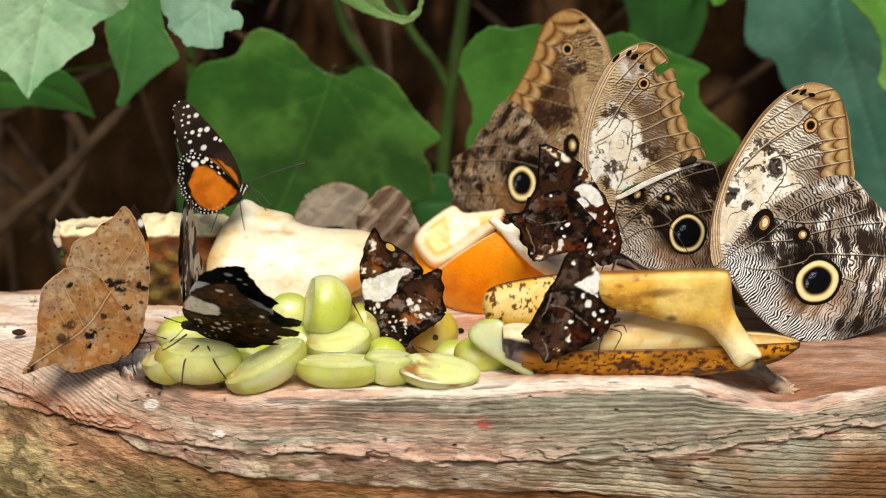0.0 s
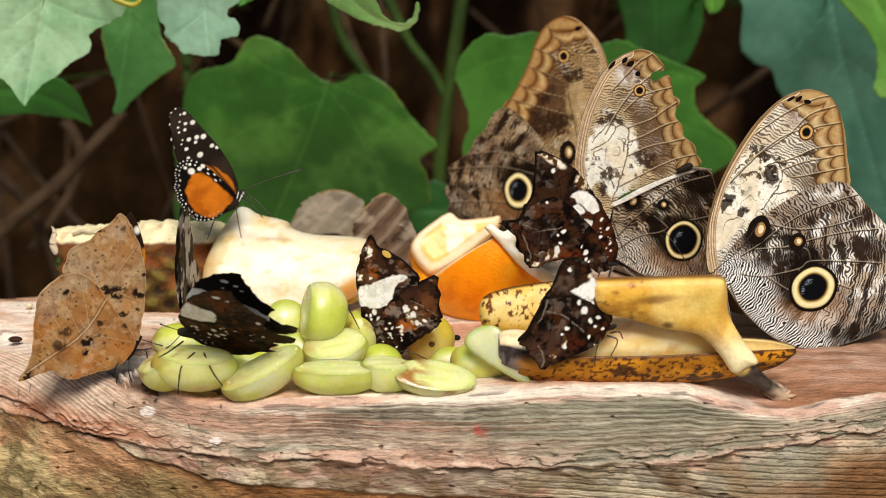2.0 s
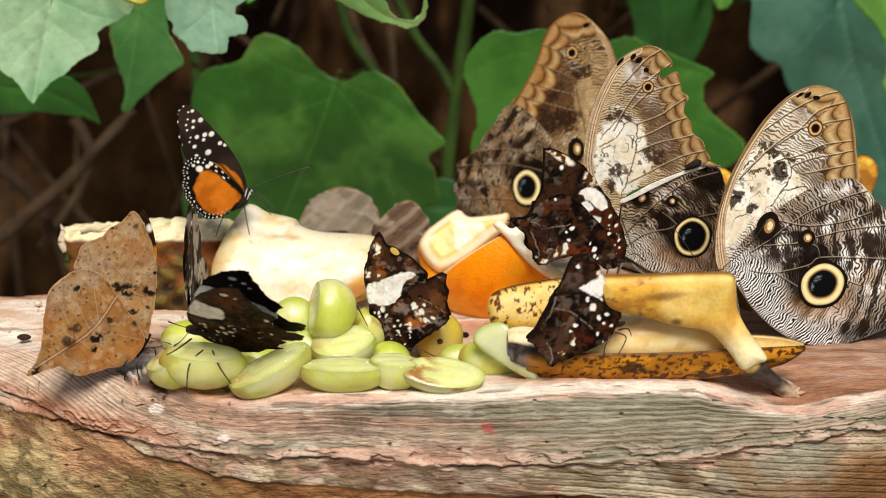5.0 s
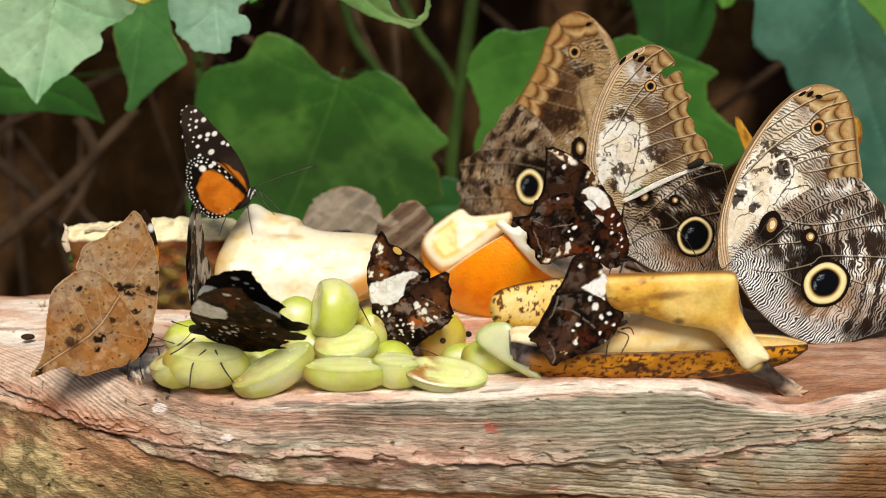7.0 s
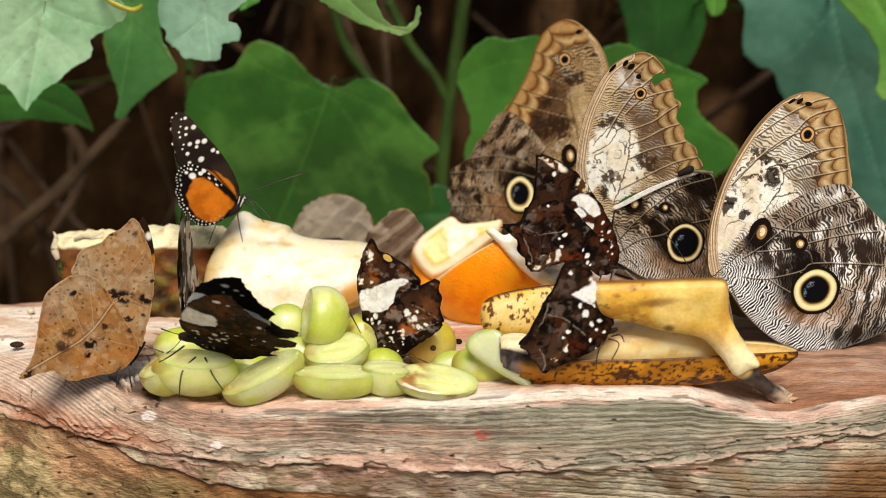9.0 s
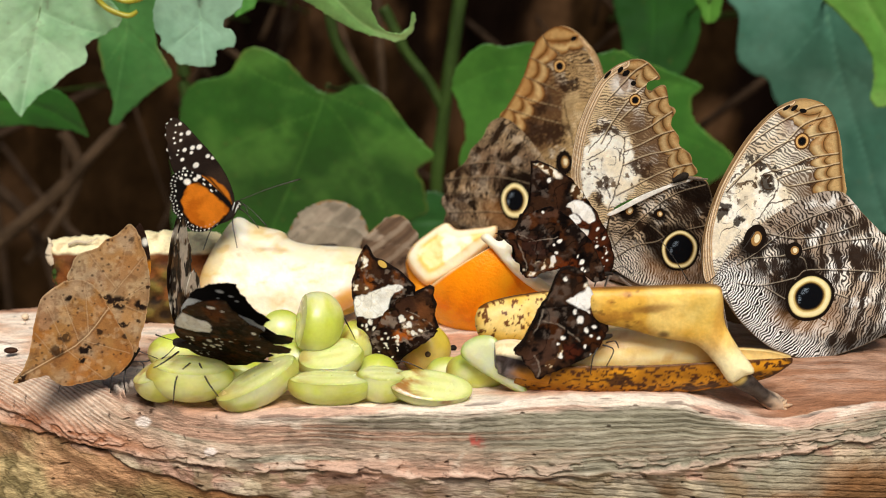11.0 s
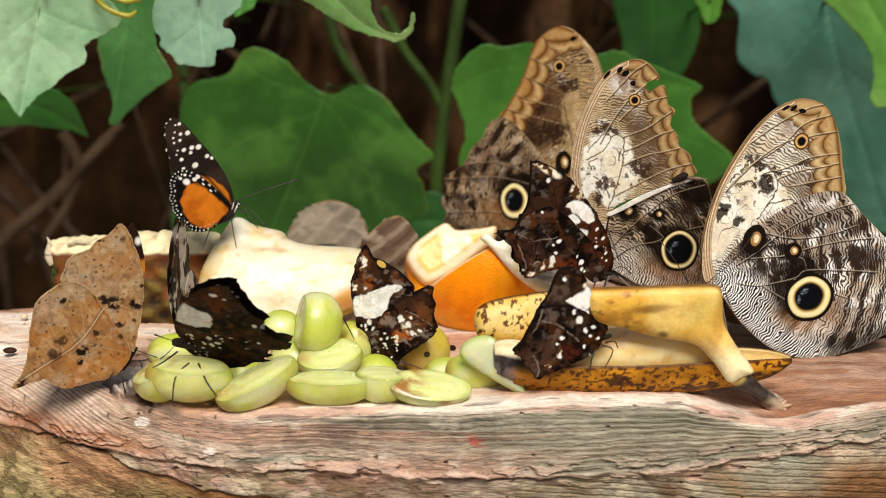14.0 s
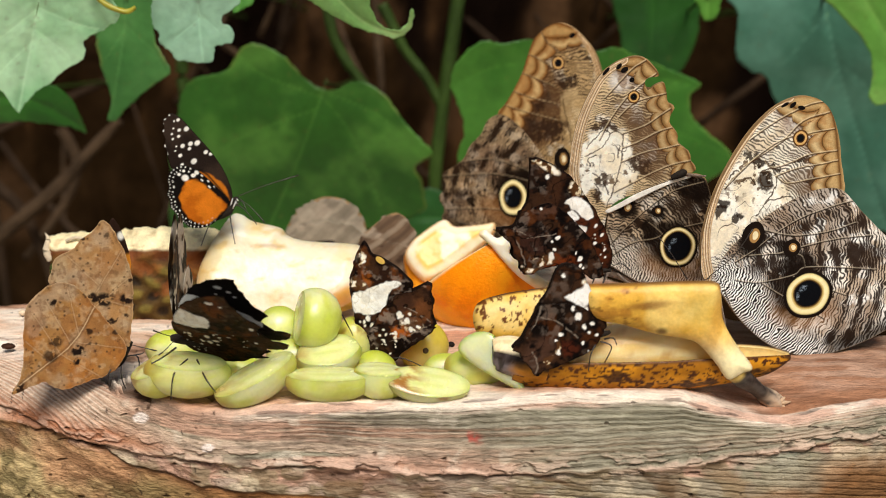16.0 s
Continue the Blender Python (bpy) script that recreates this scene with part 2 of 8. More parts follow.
def loft(name, path, size, material, parent=None, ring=16, paint=None, label="", n=8, arc=(0, 360), wall=0.0, up=(0, 0, 1), shape=None):
    """A tapered tube (or an open trough with a wall) along a smooth path in metres; size: (side, height) radii at its stations."""
    c = spline(path, False, n)
    s = spline(np.array([np.broadcast_to(r, 2) for r in size], float), False, n)
    if len(s) != len(c):
        f = np.linspace(0, len(s) - 1, len(c))
        s = np.stack([np.interp(f, np.arange(len(s)), s[:, k]) for k in (0, 1)], 1)
    s = np.maximum(s, 1e-5)
    t = np.gradient(c, axis=0)
    t /= np.linalg.norm(t, axis=1)[:, None]
    side = np.cross(t, np.array(up, float))
    side /= np.maximum(np.linalg.norm(side, axis=1), 1e-9)[:, None]
    high = np.cross(side, t)
    full = arc[1] - arc[0] >= 360
    a = np.radians(np.linspace(arc[0], arc[1], ring, endpoint=not full))
    m = len(c)

    def shell(k):
        r = shape(a[None, :], np.linspace(0, 1, m)[:, None]) if shape else 1.0
        ca, sa = np.cos(a)[None, :, None] * (s[:, 0] - k)[:, None, None], np.sin(a)[None, :, None] * (s[:, 1] - k)[:, None, None]
        r = np.broadcast_to(r, (m, ring))[..., None]
        return (c[:, None] + (side[:, None] * ca + high[:, None] * sa) * r).reshape(-1, 3)

    def faces(cols, off=0, flip=False):
        i, j = np.meshgrid(np.arange(m - 1), np.arange(cols), indexing="ij")
        j2 = (j + 1) % ring
        f = np.stack([i * ring + j, i * ring + j2, (i + 1) * ring + j2, (i + 1) * ring + j], -1).reshape(-1, 4)
        return (f[:, ::-1] if flip else f) + off

    co = [shell(0)]
    al, an = np.repeat(np.linspace(0, 1, m), ring), np.tile(np.degrees(a), m)
    if full:
        ends = np.stack([c[0], c[-1]])
        co.append(ends)
        k = m * ring
        j = np.arange(ring)
        quads = [faces(ring), np.stack([np.full(ring, k), (j + 1) % ring, j, j], 1)[:, [0, 1, 2, 2]],
                 np.stack([np.full(ring, k + 1), (m - 1) * ring + j, (m - 1) * ring + (j + 1) % ring, (m - 1) * ring + (j + 1) % ring], 1)]
        co = np.concatenate(co)
        tri = np.concatenate([quads[1][:, :3], quads[2][:, :3]])
        mesh = bpy.data.meshes.new(name)
        mesh.from_pydata(co.tolist(), [], quads[0].tolist() + tri.tolist())
        al, an = np.r_[al, 0, 1], np.r_[an, 0, 0]
    else:
        co.append(shell(wall))
        k = m * ring
        i = np.arange(m - 1)
        e1 = np.stack([i * ring, (i + 1) * ring, (i + 1) * ring + k, i * ring + k], 1)
        e2 = np.stack([i * ring + ring - 1, i * ring + ring - 1 + k, (i + 1) * ring + ring - 1 + k, (i + 1) * ring + ring - 1], 1)
        j = np.arange(ring - 1)
        e3 = np.stack([j, j + k, j + 1 + k, j + 1], 1)
        z = (m - 1) * ring
        e4 = np.stack([z + j, z + j + 1, z + j + 1 + k, z + j + k], 1)
        co = np.concatenate(co)
        mesh = bpy.data.meshes.new(name)
        mesh.from_pydata(co.tolist(), [], np.concatenate([faces(ring - 1), faces(ring - 1, k, True), e1, e2, e3, e4]).tolist())
        al, an = np.r_[al, al], np.r_[an, an]
    if paint:
        inner = np.zeros(len(co))
        if not full:
            inner[m * ring:] = 1
        rgba = np.ones((len(co), 4), np.float32)
        rgba[:, :3] = np.clip(paint(co, al, an, inner), 0, 1)
        mesh.color_attributes.new("paint", "FLOAT_COLOR", "POINT").data.foreach_set("color", rgba.ravel())
    mesh.shade_smooth()
    return link(name, mesh, material, parent, label)


def thing(name, m, label, category, group=""):
    ob = new(name)
    ob.empty_display_size = 0.01
    ob.matrix_world = m
    return tagged(ob, label, category, group)


def held(ob, root):
    ob.parent = root
    ob.matrix_parent_inverse = root.matrix_world.inverted()
    return ob

# ---- ground and backdrop ----
def ground():
    xs = np.concatenate([np.linspace(-300, -3, 12), np.linspace(-2, 2, 60), np.linspace(3, 300, 12)])
    ys = np.concatenate([np.linspace(-300, -3, 12), np.linspace(-2, 2, 60), np.linspace(3, 300, 12)])
    x, y = np.meshgrid(xs, ys)
    z = -0.55 + 0.05 * (fbm(x * 3, y * 3, 5) - 0.5)
    idx = np.arange(x.size).reshape(x.shape)
    q = np.stack([idx[:-1, :-1], idx[:-1, 1:], idx[1:, 1:], idx[1:, :-1]], -1).reshape(-1, 4)
    # out of view; its paleness works as a reflector from below
    ob = link("ground", grid_mesh("ground", np.stack([x, y, z], -1).reshape(-1, 3), q), BOUNCE_GROUND)
    tagged(ob, "unseen pale ground added to bounce light upward", "ground", kind="structure")


def bank():
    """A steep bank of dead leaves, roots and earth behind the plants, with a rounded crest and a back slope; its shade
    is put into the dark browns.
    """
    side = np.linspace(0.9, 3.0, 24)[1:]
    x, h = np.meshgrid(np.concatenate([-side[::-1], np.linspace(-0.9, 0.9, 260), side]), np.linspace(0, 2.6, 210))
    front = np.minimum(h, 1.5)
    over = np.maximum(h - 1.5, 0)
    y = 0.62 + 0.12 * front + 0.10 * fbm(x * 6, front * 4, 21) + 0.03 * fbm(x * 30, front * 10, 22) + 0.15 * x * x + 2.2 * over
    z = (front - 1.25 * over ** 1.3 + 0.10 * (fbm(x * 5, h * 5, 25) - 0.5) * smooth(1.2, 1.5, h)) * (1 - smooth(1.0, 3.0, np.abs(x)) * 0.98) - 0.58
    # browns kept near black so the colour itself gives the background shade
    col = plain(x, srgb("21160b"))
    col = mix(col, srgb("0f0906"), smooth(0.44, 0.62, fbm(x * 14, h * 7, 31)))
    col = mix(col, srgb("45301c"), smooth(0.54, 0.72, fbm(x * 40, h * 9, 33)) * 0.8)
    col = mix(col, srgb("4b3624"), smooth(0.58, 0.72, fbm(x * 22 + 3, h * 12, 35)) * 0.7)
    idx = np.arange(x.size).reshape(x.shape)
    q = np.stack([idx[:-1, :-1], idx[:-1, 1:], idx[1:, 1:], idx[1:, :-1]], -1).reshape(-1, 4)
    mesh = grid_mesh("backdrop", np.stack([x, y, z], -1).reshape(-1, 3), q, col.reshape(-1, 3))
    tagged(link("backdrop", mesh, BANK), "bank of brown leaf litter and roots, coloured dark for shade", "bank", kind="structure")


# ---- the feeding tray: a slab carved from weathered wood ----
LIP_X = np.array([-30, -17, -13.5, -10, -8, -4, 1.3, 4, 8, 9.3, 10.5, 12, 13, 15.5, 30]) / 100
LIP_Z = np.array([-.4, -.4, -.1, 0, -.35, -.05, 0, .25, .25, 0, -.35, -.72, -.68, -.4, 0]) / 100
LEDGE = np.array([-2.0, -1.9, -1.9, -2.15, -2.1, -2.2, -2.55, -2.6, -2.3, -2.1, -1.85, -1.6, -1.55, -1.4, -1.2]) / 100

LOW_X = np.array([-30, -15.7, -13.3, -11.9, -10.9, -8.7, -5.7, -3, 0, 5, 10, 30]) / 100
LOW_Z = np.array([-1.4, -1.65, -2.05, -2.25, -2.75, -3.1, -3.35, -3.6, -3.8, -4.0, -4.2, -5]) / 100


def tray():
    xs = np.concatenate([np.linspace(-0.30, -0.19, 24), np.arange(-0.1895, 0.1895, 0.0004), np.linspace(0.19, 0.30, 24)])
    smoothx = spline(np.stack([LIP_X, LIP_Z, LEDGE], 1), False, 12)
    zl = np.interp(xs, smoothx[:, 0], smoothx[:, 1])
    ledge = np.interp(xs, smoothx[:, 0], smoothx[:, 2])
    yl = 0.075 * smooth(-0.06, -0.26, xs) + 0.03 * smooth(0.10, 0.26, xs)
    yb = 0.235 - 0.15 * smooth(0.03, 0.16, xs) - 0.10 * smooth(-0.08, -0.19, xs)
    rad = 0.004 + 0.026 * smooth(-0.08, -0.17, xs) + 0.003 * smooth(0.08, 0.13, xs)
    top = np.linspace(0, 1, 70) ** 0.75
    bend = np.linspace(0, 90, 111)[1:]
    face = np.linspace(0, 1, 300)[1:] ** 1.3
    rows = []
    for k in top:
        rows.append(np.stack([xs, yb + (yl + rad - yb) * k, zl * smooth(0.6, 1, k), np.zeros_like(xs), np.full_like(xs, 1 - k)], 1))
    for a in np.radians(bend):
        rows.append(np.stack([xs, yl + rad * (1 - math.sin(a)), zl - rad * (1 - math.cos(a)), rad * a, np.zeros_like(xs)], 1))
    for k in face:
        rows.append(np.stack([xs, yl - 0.004 * np.sin(k * 2.2) + 0.05 * k ** 3, zl - rad - k * (0.09 - rad), rad * 1.57 + k * 0.09, np.zeros_like(xs)], 1))
    g = np.array(rows)
    x, y, z, s, back = (g[..., k] for k in range(5))
    nt, nb = len(top), len(bend)
    onface = smooth(0.001, 0.006, s)
    # ripples run along the slab between its lip and a ragged ledge, and slant down round the left shoulder
    ragl = 0.0012 * (fbm(x * 150, x * 0 + 2, 51, 5) - 0.5) * 2 + 0.0005 * np.sin(x * 60)
    lz = ledge[None, :] + ragl + zl[None, :] * 0.3
    sl = rad * 1.57 + (zl - rad - ledge - zl * 0.3)
    up = 1 - s / sl[None, :]
    left = smooth(-0.085, -0.15, x)
    lean = np.cumsum(0.30 * smooth(-0.085, -0.15, xs) * np.gradient(xs))
    flow = (1 - left) * up * 0.021 + left * (0.021 - s) + lean[None, :] + 0.0030 * (fbm(x * 12, up * 2.2, 41) - 0.5) + 0.0016 * (fbm(x * 40, up * 4, 42) - 0.5)
    period = 0.0018
    ph = flow / period + 1.1 * (fbm(x * 16, flow * 120, 44) - 0.5)
    saw = ph % 1.0
    lined = smooth(0.38, 0.55, fbm(x * 13 + 1, up * 1.6, 49) + 0.10 * smooth(-0.05, 0.0, x) + 0.25 * left - 0.15 * smooth(-0.07, -0.10, x) * (1 - left))
    lined = lined * (1 - 0.8 * smooth(-0.125, -0.105, x) * smooth(-0.035, -0.06, x))
    step = np.where(saw < 0.8, saw / 0.8, (1 - saw) / 0.2) * lined
    gap = smooth(0.72, 0.84, saw) * smooth(1.0, 0.94, saw) * lined * smooth(0.28, 0.52, fbm(x * 38, ph * 1.7, 50))
    fine = fbm(x * 60, flow * 1500, 43, 3)
    lumps = fbm(x * 120, z * 150 + y * 60, 46, 4)
    below = smooth(0.0006, -0.0008, z - lz)
    crack = np.exp(-((z - lz + 0.0012 - 0.0016 * (fbm(x * 190, x * 0 + 3, 52) - 0.5)) / 0.0006) ** 2) * smooth(0.40, 0.58, fbm(x * 26, x * 0 + 7, 53))
    lz2 = np.interp(x, LOW_X, LOW_Z) + 0.0035 * (fbm(x * 40, x * 0, 54) - 0.5) + 0.0014 * (fbm(x * 160, x * 0 + 5, 56) - 0.5)
    deep = smooth(0.0007, -0.0009, z - lz2)
    crack2 = np.exp(-((z - lz2) / 0.0006) ** 2) * smooth(0.42, 0.60, fbm(x * 26 + 5, x * 0, 55))
    pits = smooth(0.85, 0.90, fbm(x * 230, z * 380 + y * 230, 59, 2))
    shelf = np.exp(-((z - lz + 0.0004) / 0.0012) ** 2) * (0.3 + fbm(x * 120, z * 300, 61))
    flake = fbm(x * 150 + 0.6 * fbm(x * 60, z * 60, 64), z * 190, 66, 4)
    shred = smooth(0.50, 0.60, fbm(x * 130, (z - lz) * 420, 60, 3)) * np.exp(-((z - lz - 0.001) / 0.0045) ** 2)
    ripple2 = np.where(((z * 1.0 + 0.10 * x + 0.002 * fbm(x * 30, z * 60, 58)) / 0.0026) % 1.0 < 0.75, 1.0, 0.0) * smooth(0.0, 0.06, x)
    d = ((1 - below) * (0.0007 * step - 0.0005 * gap + 0.0004 * (fine - 0.5)) + below * (0.0034 * (flake - 0.5) * (1 - 0.65 * smooth(-0.02, 0.04, x)) + 0.0005 * ripple2) - 0.0015 * deep
         + 0.0012 * (lumps - 0.5) * (1 - 0.5 * smooth(0.0, 0.04, x)) - 0.0008 * below - 0.0018 * crack * (1 - 0.5 * smooth(0.0, 0.04, x)) - 0.0012 * crack2 - 0.0008 * pits + 0.0016 * shelf + 0.0012 * shred + 0.0024 * (fbm(x * 28, z * 45, 63) - 0.5))
    y = y - d * onface
    rough_top = 0.0016 * (fbm(x * 50, y * 50, 65) - 0.5) + 0.0010 * (fbm(x * 230, y * 130, 67) - 0.5)
    chip = smooth(0.51, 0.58, fbm(x * 75, y * 160 + s * 260, 69)) * smooth(-0.05, -0.08, x) * smooth(-0.15, -0.12, x) * smooth(0.10, 0.02, back) * smooth(0.010, 0.003, s)
    z = z + rough_top * (1 - onface * 0.6) - 0.0022 * chip
    # pigment: grey-olive face, cream lip, pink ledge, ochre stains below, with relief shading mixed in
    col = plain(x, srgb("b0a28c"))
    col = mix(col, srgb("8f8b78"), smooth(0.44, 0.62, fbm(x * 10, up * 2.5, 71)) * 0.85)
    col = mix(col, srgb("c8ae98"), smooth(0.50, 0.64, fbm(x * 14 + 3, up * 3.5, 72)) * 0.7)
    col = mix(col, srgb("c48f78"), smooth(0.50, 0.64, fbm(x * 12 + 4, up * 4 + 2, 75)) * 0.6)
    # ripple tops and lumps lightened, gaps and hollows darkened: relief shading in the colour
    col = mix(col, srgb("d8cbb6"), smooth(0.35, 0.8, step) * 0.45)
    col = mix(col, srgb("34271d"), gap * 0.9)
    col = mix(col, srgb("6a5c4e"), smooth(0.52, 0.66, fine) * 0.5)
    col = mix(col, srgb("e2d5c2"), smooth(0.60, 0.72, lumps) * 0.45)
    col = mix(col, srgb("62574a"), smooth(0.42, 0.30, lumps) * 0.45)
    grey = smooth(-0.02, 0.05, x)
    col = mix(col, srgb("8c8874"), grey * smooth(0.30, 0.55, fbm(x * 11 + 6, up * 3, 77)) * 0.7)
    under = mix(plain(x, srgb("b39d8b")), srgb("8e8873"), grey * 0.75)
    under = mix(under, srgb("bd937e"), smooth(0.48, 0.62, fbm(x * 30 + 8, z * 120, 70)) * 0.8)
    under = mix(under, srgb("8a7a5e"), smooth(0.45, 0.60, flake) * 0.8)
    under = mix(under, srgb("cfc0a4"), smooth(0.54, 0.66, fbm(x * 90 + 3, z * 190, 68)) * 0.6)
    earth = plain(x, srgb("a58b60"))
    earth = mix(earth, srgb("80744f"), smooth(0.44, 0.60, fbm(x * 30 + 4, z * 50, 76)) * 0.8)
    earth = mix(earth, srgb("c8b080"), smooth(0.46, 0.60, flake) * smooth(-0.10, -0.15, x) * 0.8)
    earth = mix(earth, srgb("6e4426"), smooth(0.004, 0.0, lz2 - z) * 0.8)
    earth = mix(earth, srgb("c08e6a"), smooth(0.50, 0.64, fbm(x * 26 + 1, z * 40, 78)) * 0.75)
    # hollows between flakes darkened in the colour as well
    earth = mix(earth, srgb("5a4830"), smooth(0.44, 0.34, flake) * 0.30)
    ochre = smooth(-0.12, -0.06, x) + 0 * z
    earth = mix(earth, srgb("96643a"), np.clip(ochre, 0, 1) * smooth(0.36, 0.54, fbm(x * 18 + 2, z * 60, 79)) * 0.75)
    under = mix(under, earth, np.clip(deep + smooth(0.09, 0.15, x) * smooth(-0.018, -0.03, z), 0, 1))
    under = mix(under, srgb("5c3a20"), smooth(0.56, 0.66, fbm(x * 35, z * 130 + x * 40, 80)) * 0.6)
    under = mix(under, srgb("93a090"), smooth(0.06, 0.10, x) * smooth(0.15, 0.13, x) * (1 - deep) * smooth(0.54, 0.66, fbm(x * 25, z * 40, 82)) * 0.4)
    col = mix(col, under, below)
    shoulder = smooth(-0.08, -0.14, x) * (1 - below)
    col = mix(col, srgb("d2ae94"), shoulder * 0.7)
    col = mix(col, srgb("e9d8c4"), shoulder * smooth(0.35, 0.8, step) * 0.6)
    col = mix(col, srgb("9c6a50"), shoulder * gap * 0.7)
    col = mix(col, srgb("a5653f"), np.exp(-((z - lz - 0.003) / 0.0045) ** 2) * smooth(-0.08, -0.12, x) * smooth(0.30, 0.5, fbm(x * 30, z * 70, 84)) * 0.85)
    topm = 1 - onface
    tc = plain(x, srgb("d9b59a"))
    tc = mix(tc, srgb("efdfce"), smooth(0.40, 0.60, fbm(x * 26, y * 70, 85)))
    tc = mix(tc, srgb("c08a6c"), smooth(0.52, 0.68, fbm(x * 20 + 5, y * 50, 87)) * 0.7)
    tc = mix(tc, srgb("7d523a"), smooth(0.60, 0.70, fbm(x * 60, y * 220, 89)) * 0.7)
    tc = mix(tc, srgb("9c6c4e"), smooth(0.085, 0.13, x) * 0.8)
    tc = mix(tc, srgb("6d452f"), smooth(0.09, 0.12, x) * smooth(0.54, 0.66, fbm(x * 16, y * 160 + x * 20, 90)) * 0.45)
    col = mix(col, tc, topm)
    lipm = smooth(0.0, 0.002, s) * smooth(0.0075, 0.0045, s + 0.004 * (fbm(x * 50, x * 0 + 3, 92) - 0.5)) * smooth(-0.09, -0.05, x)
    col = mix(col, srgb("eadac8"), lipm * 0.85)
    col = mix(col, srgb("c99a84"), lipm * smooth(0.50, 0.62, fbm(x * 40, s * 300, 94)) * 0.7)
    col = mix(col, srgb("6a5a50"), lipm * smooth(0.62, 0.70, fbm(x * 70, s * 500, 96)) * 0.7)
    col = mix(col, srgb("c9a08c"), np.clip(shelf, 0, 1) * 0.85 * smooth(0.30, 0.5, fbm(x * 15, x * 0 + 4, 93)))
    col = mix(col, srgb("d8b8a4"), shred * 0.5)
    # shred edges, cracks and pits coloured dark to deepen the relief shading
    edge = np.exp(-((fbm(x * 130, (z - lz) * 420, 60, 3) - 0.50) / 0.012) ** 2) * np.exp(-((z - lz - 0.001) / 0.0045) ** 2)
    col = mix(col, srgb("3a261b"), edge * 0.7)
    flake_lines = np.exp(-((flake - 0.46) / 0.010) ** 2) * below * smooth(-0.04, -0.09, x)
    col = mix(col, srgb("3d2c1c"), flake_lines * 0.6)
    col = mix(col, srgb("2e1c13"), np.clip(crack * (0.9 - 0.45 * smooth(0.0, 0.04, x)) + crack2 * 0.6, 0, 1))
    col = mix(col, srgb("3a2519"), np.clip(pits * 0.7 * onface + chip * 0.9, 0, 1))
    specs = smooth(0.86, 0.90, fbm(x * 420, y * 420 + s * 420, 95, 2)) * smooth(-0.03, -0.09, x)
    col = mix(col, srgb("33211a"), specs * 0.8)
    for px_, pz_, r_ in ((-0.1035, -0.0085, 0.0028), (-0.0785, -0.0165, 0.0022)):
        w = 0.0018 * (fbm(x * 500, z * 500, 97) - 0.5)
        col = mix(col, srgb("efe0d6"), blob(x + w, z + w, (px_, pz_), r_ * 1.0, r_ * 0.7, 20, 0.3) * onface)
    col = mix(col, srgb("b0473c"), blob(x, z, (0.0135, -0.0125), 0.0035, 0.0018, -15, 0.8) * smooth(0.4, 0.6, fbm(x * 300, z * 300, 98)) * onface * 0.8)
    n, m = x.shape
    idx = np.arange(n * m).reshape(n, m)
    q = np.stack([idx[:-1, :-1], idx[1:, :-1], idx[1:, 1:], idx[:-1, 1:]], -1).reshape(-1, 4)
    co = np.stack([x, y, z], -1).reshape(-1, 3)
    # back skirt and underside close the slab
    k = len(co)
    back_low = np.stack([xs, yb, np.full_like(xs, -0.05)], 1)
    i = np.arange(m - 1)
    skirt = np.stack([idx[0, :-1], idx[0, 1:], k + i + 1, k + i], 1)
    base = np.stack([k + i, k + i + 1, idx[-1, 1:], idx[-1, :-1]], 1)
    co = np.concatenate([co, back_low])
    rgb = np.concatenate([col.reshape(-1, 3), plain(xs, srgb("8f8072"))])
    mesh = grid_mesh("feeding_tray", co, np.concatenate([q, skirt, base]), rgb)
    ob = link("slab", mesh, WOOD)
    root = thing("feeding_tray", pose(0, 0.12, -0.03), "weathered pinkish wooden feeding slab with cracked grooved edge", "feeding tray")
    held(ob, root)
    post = loft("post", [(0, 0.13, -0.56), (0.0, 0.13, -0.3), (0, 0.13, -0.03)], [0.075, 0.06, 0.07], BARK, ring=24)
    held(post, root)


ground()
bank()
tray()


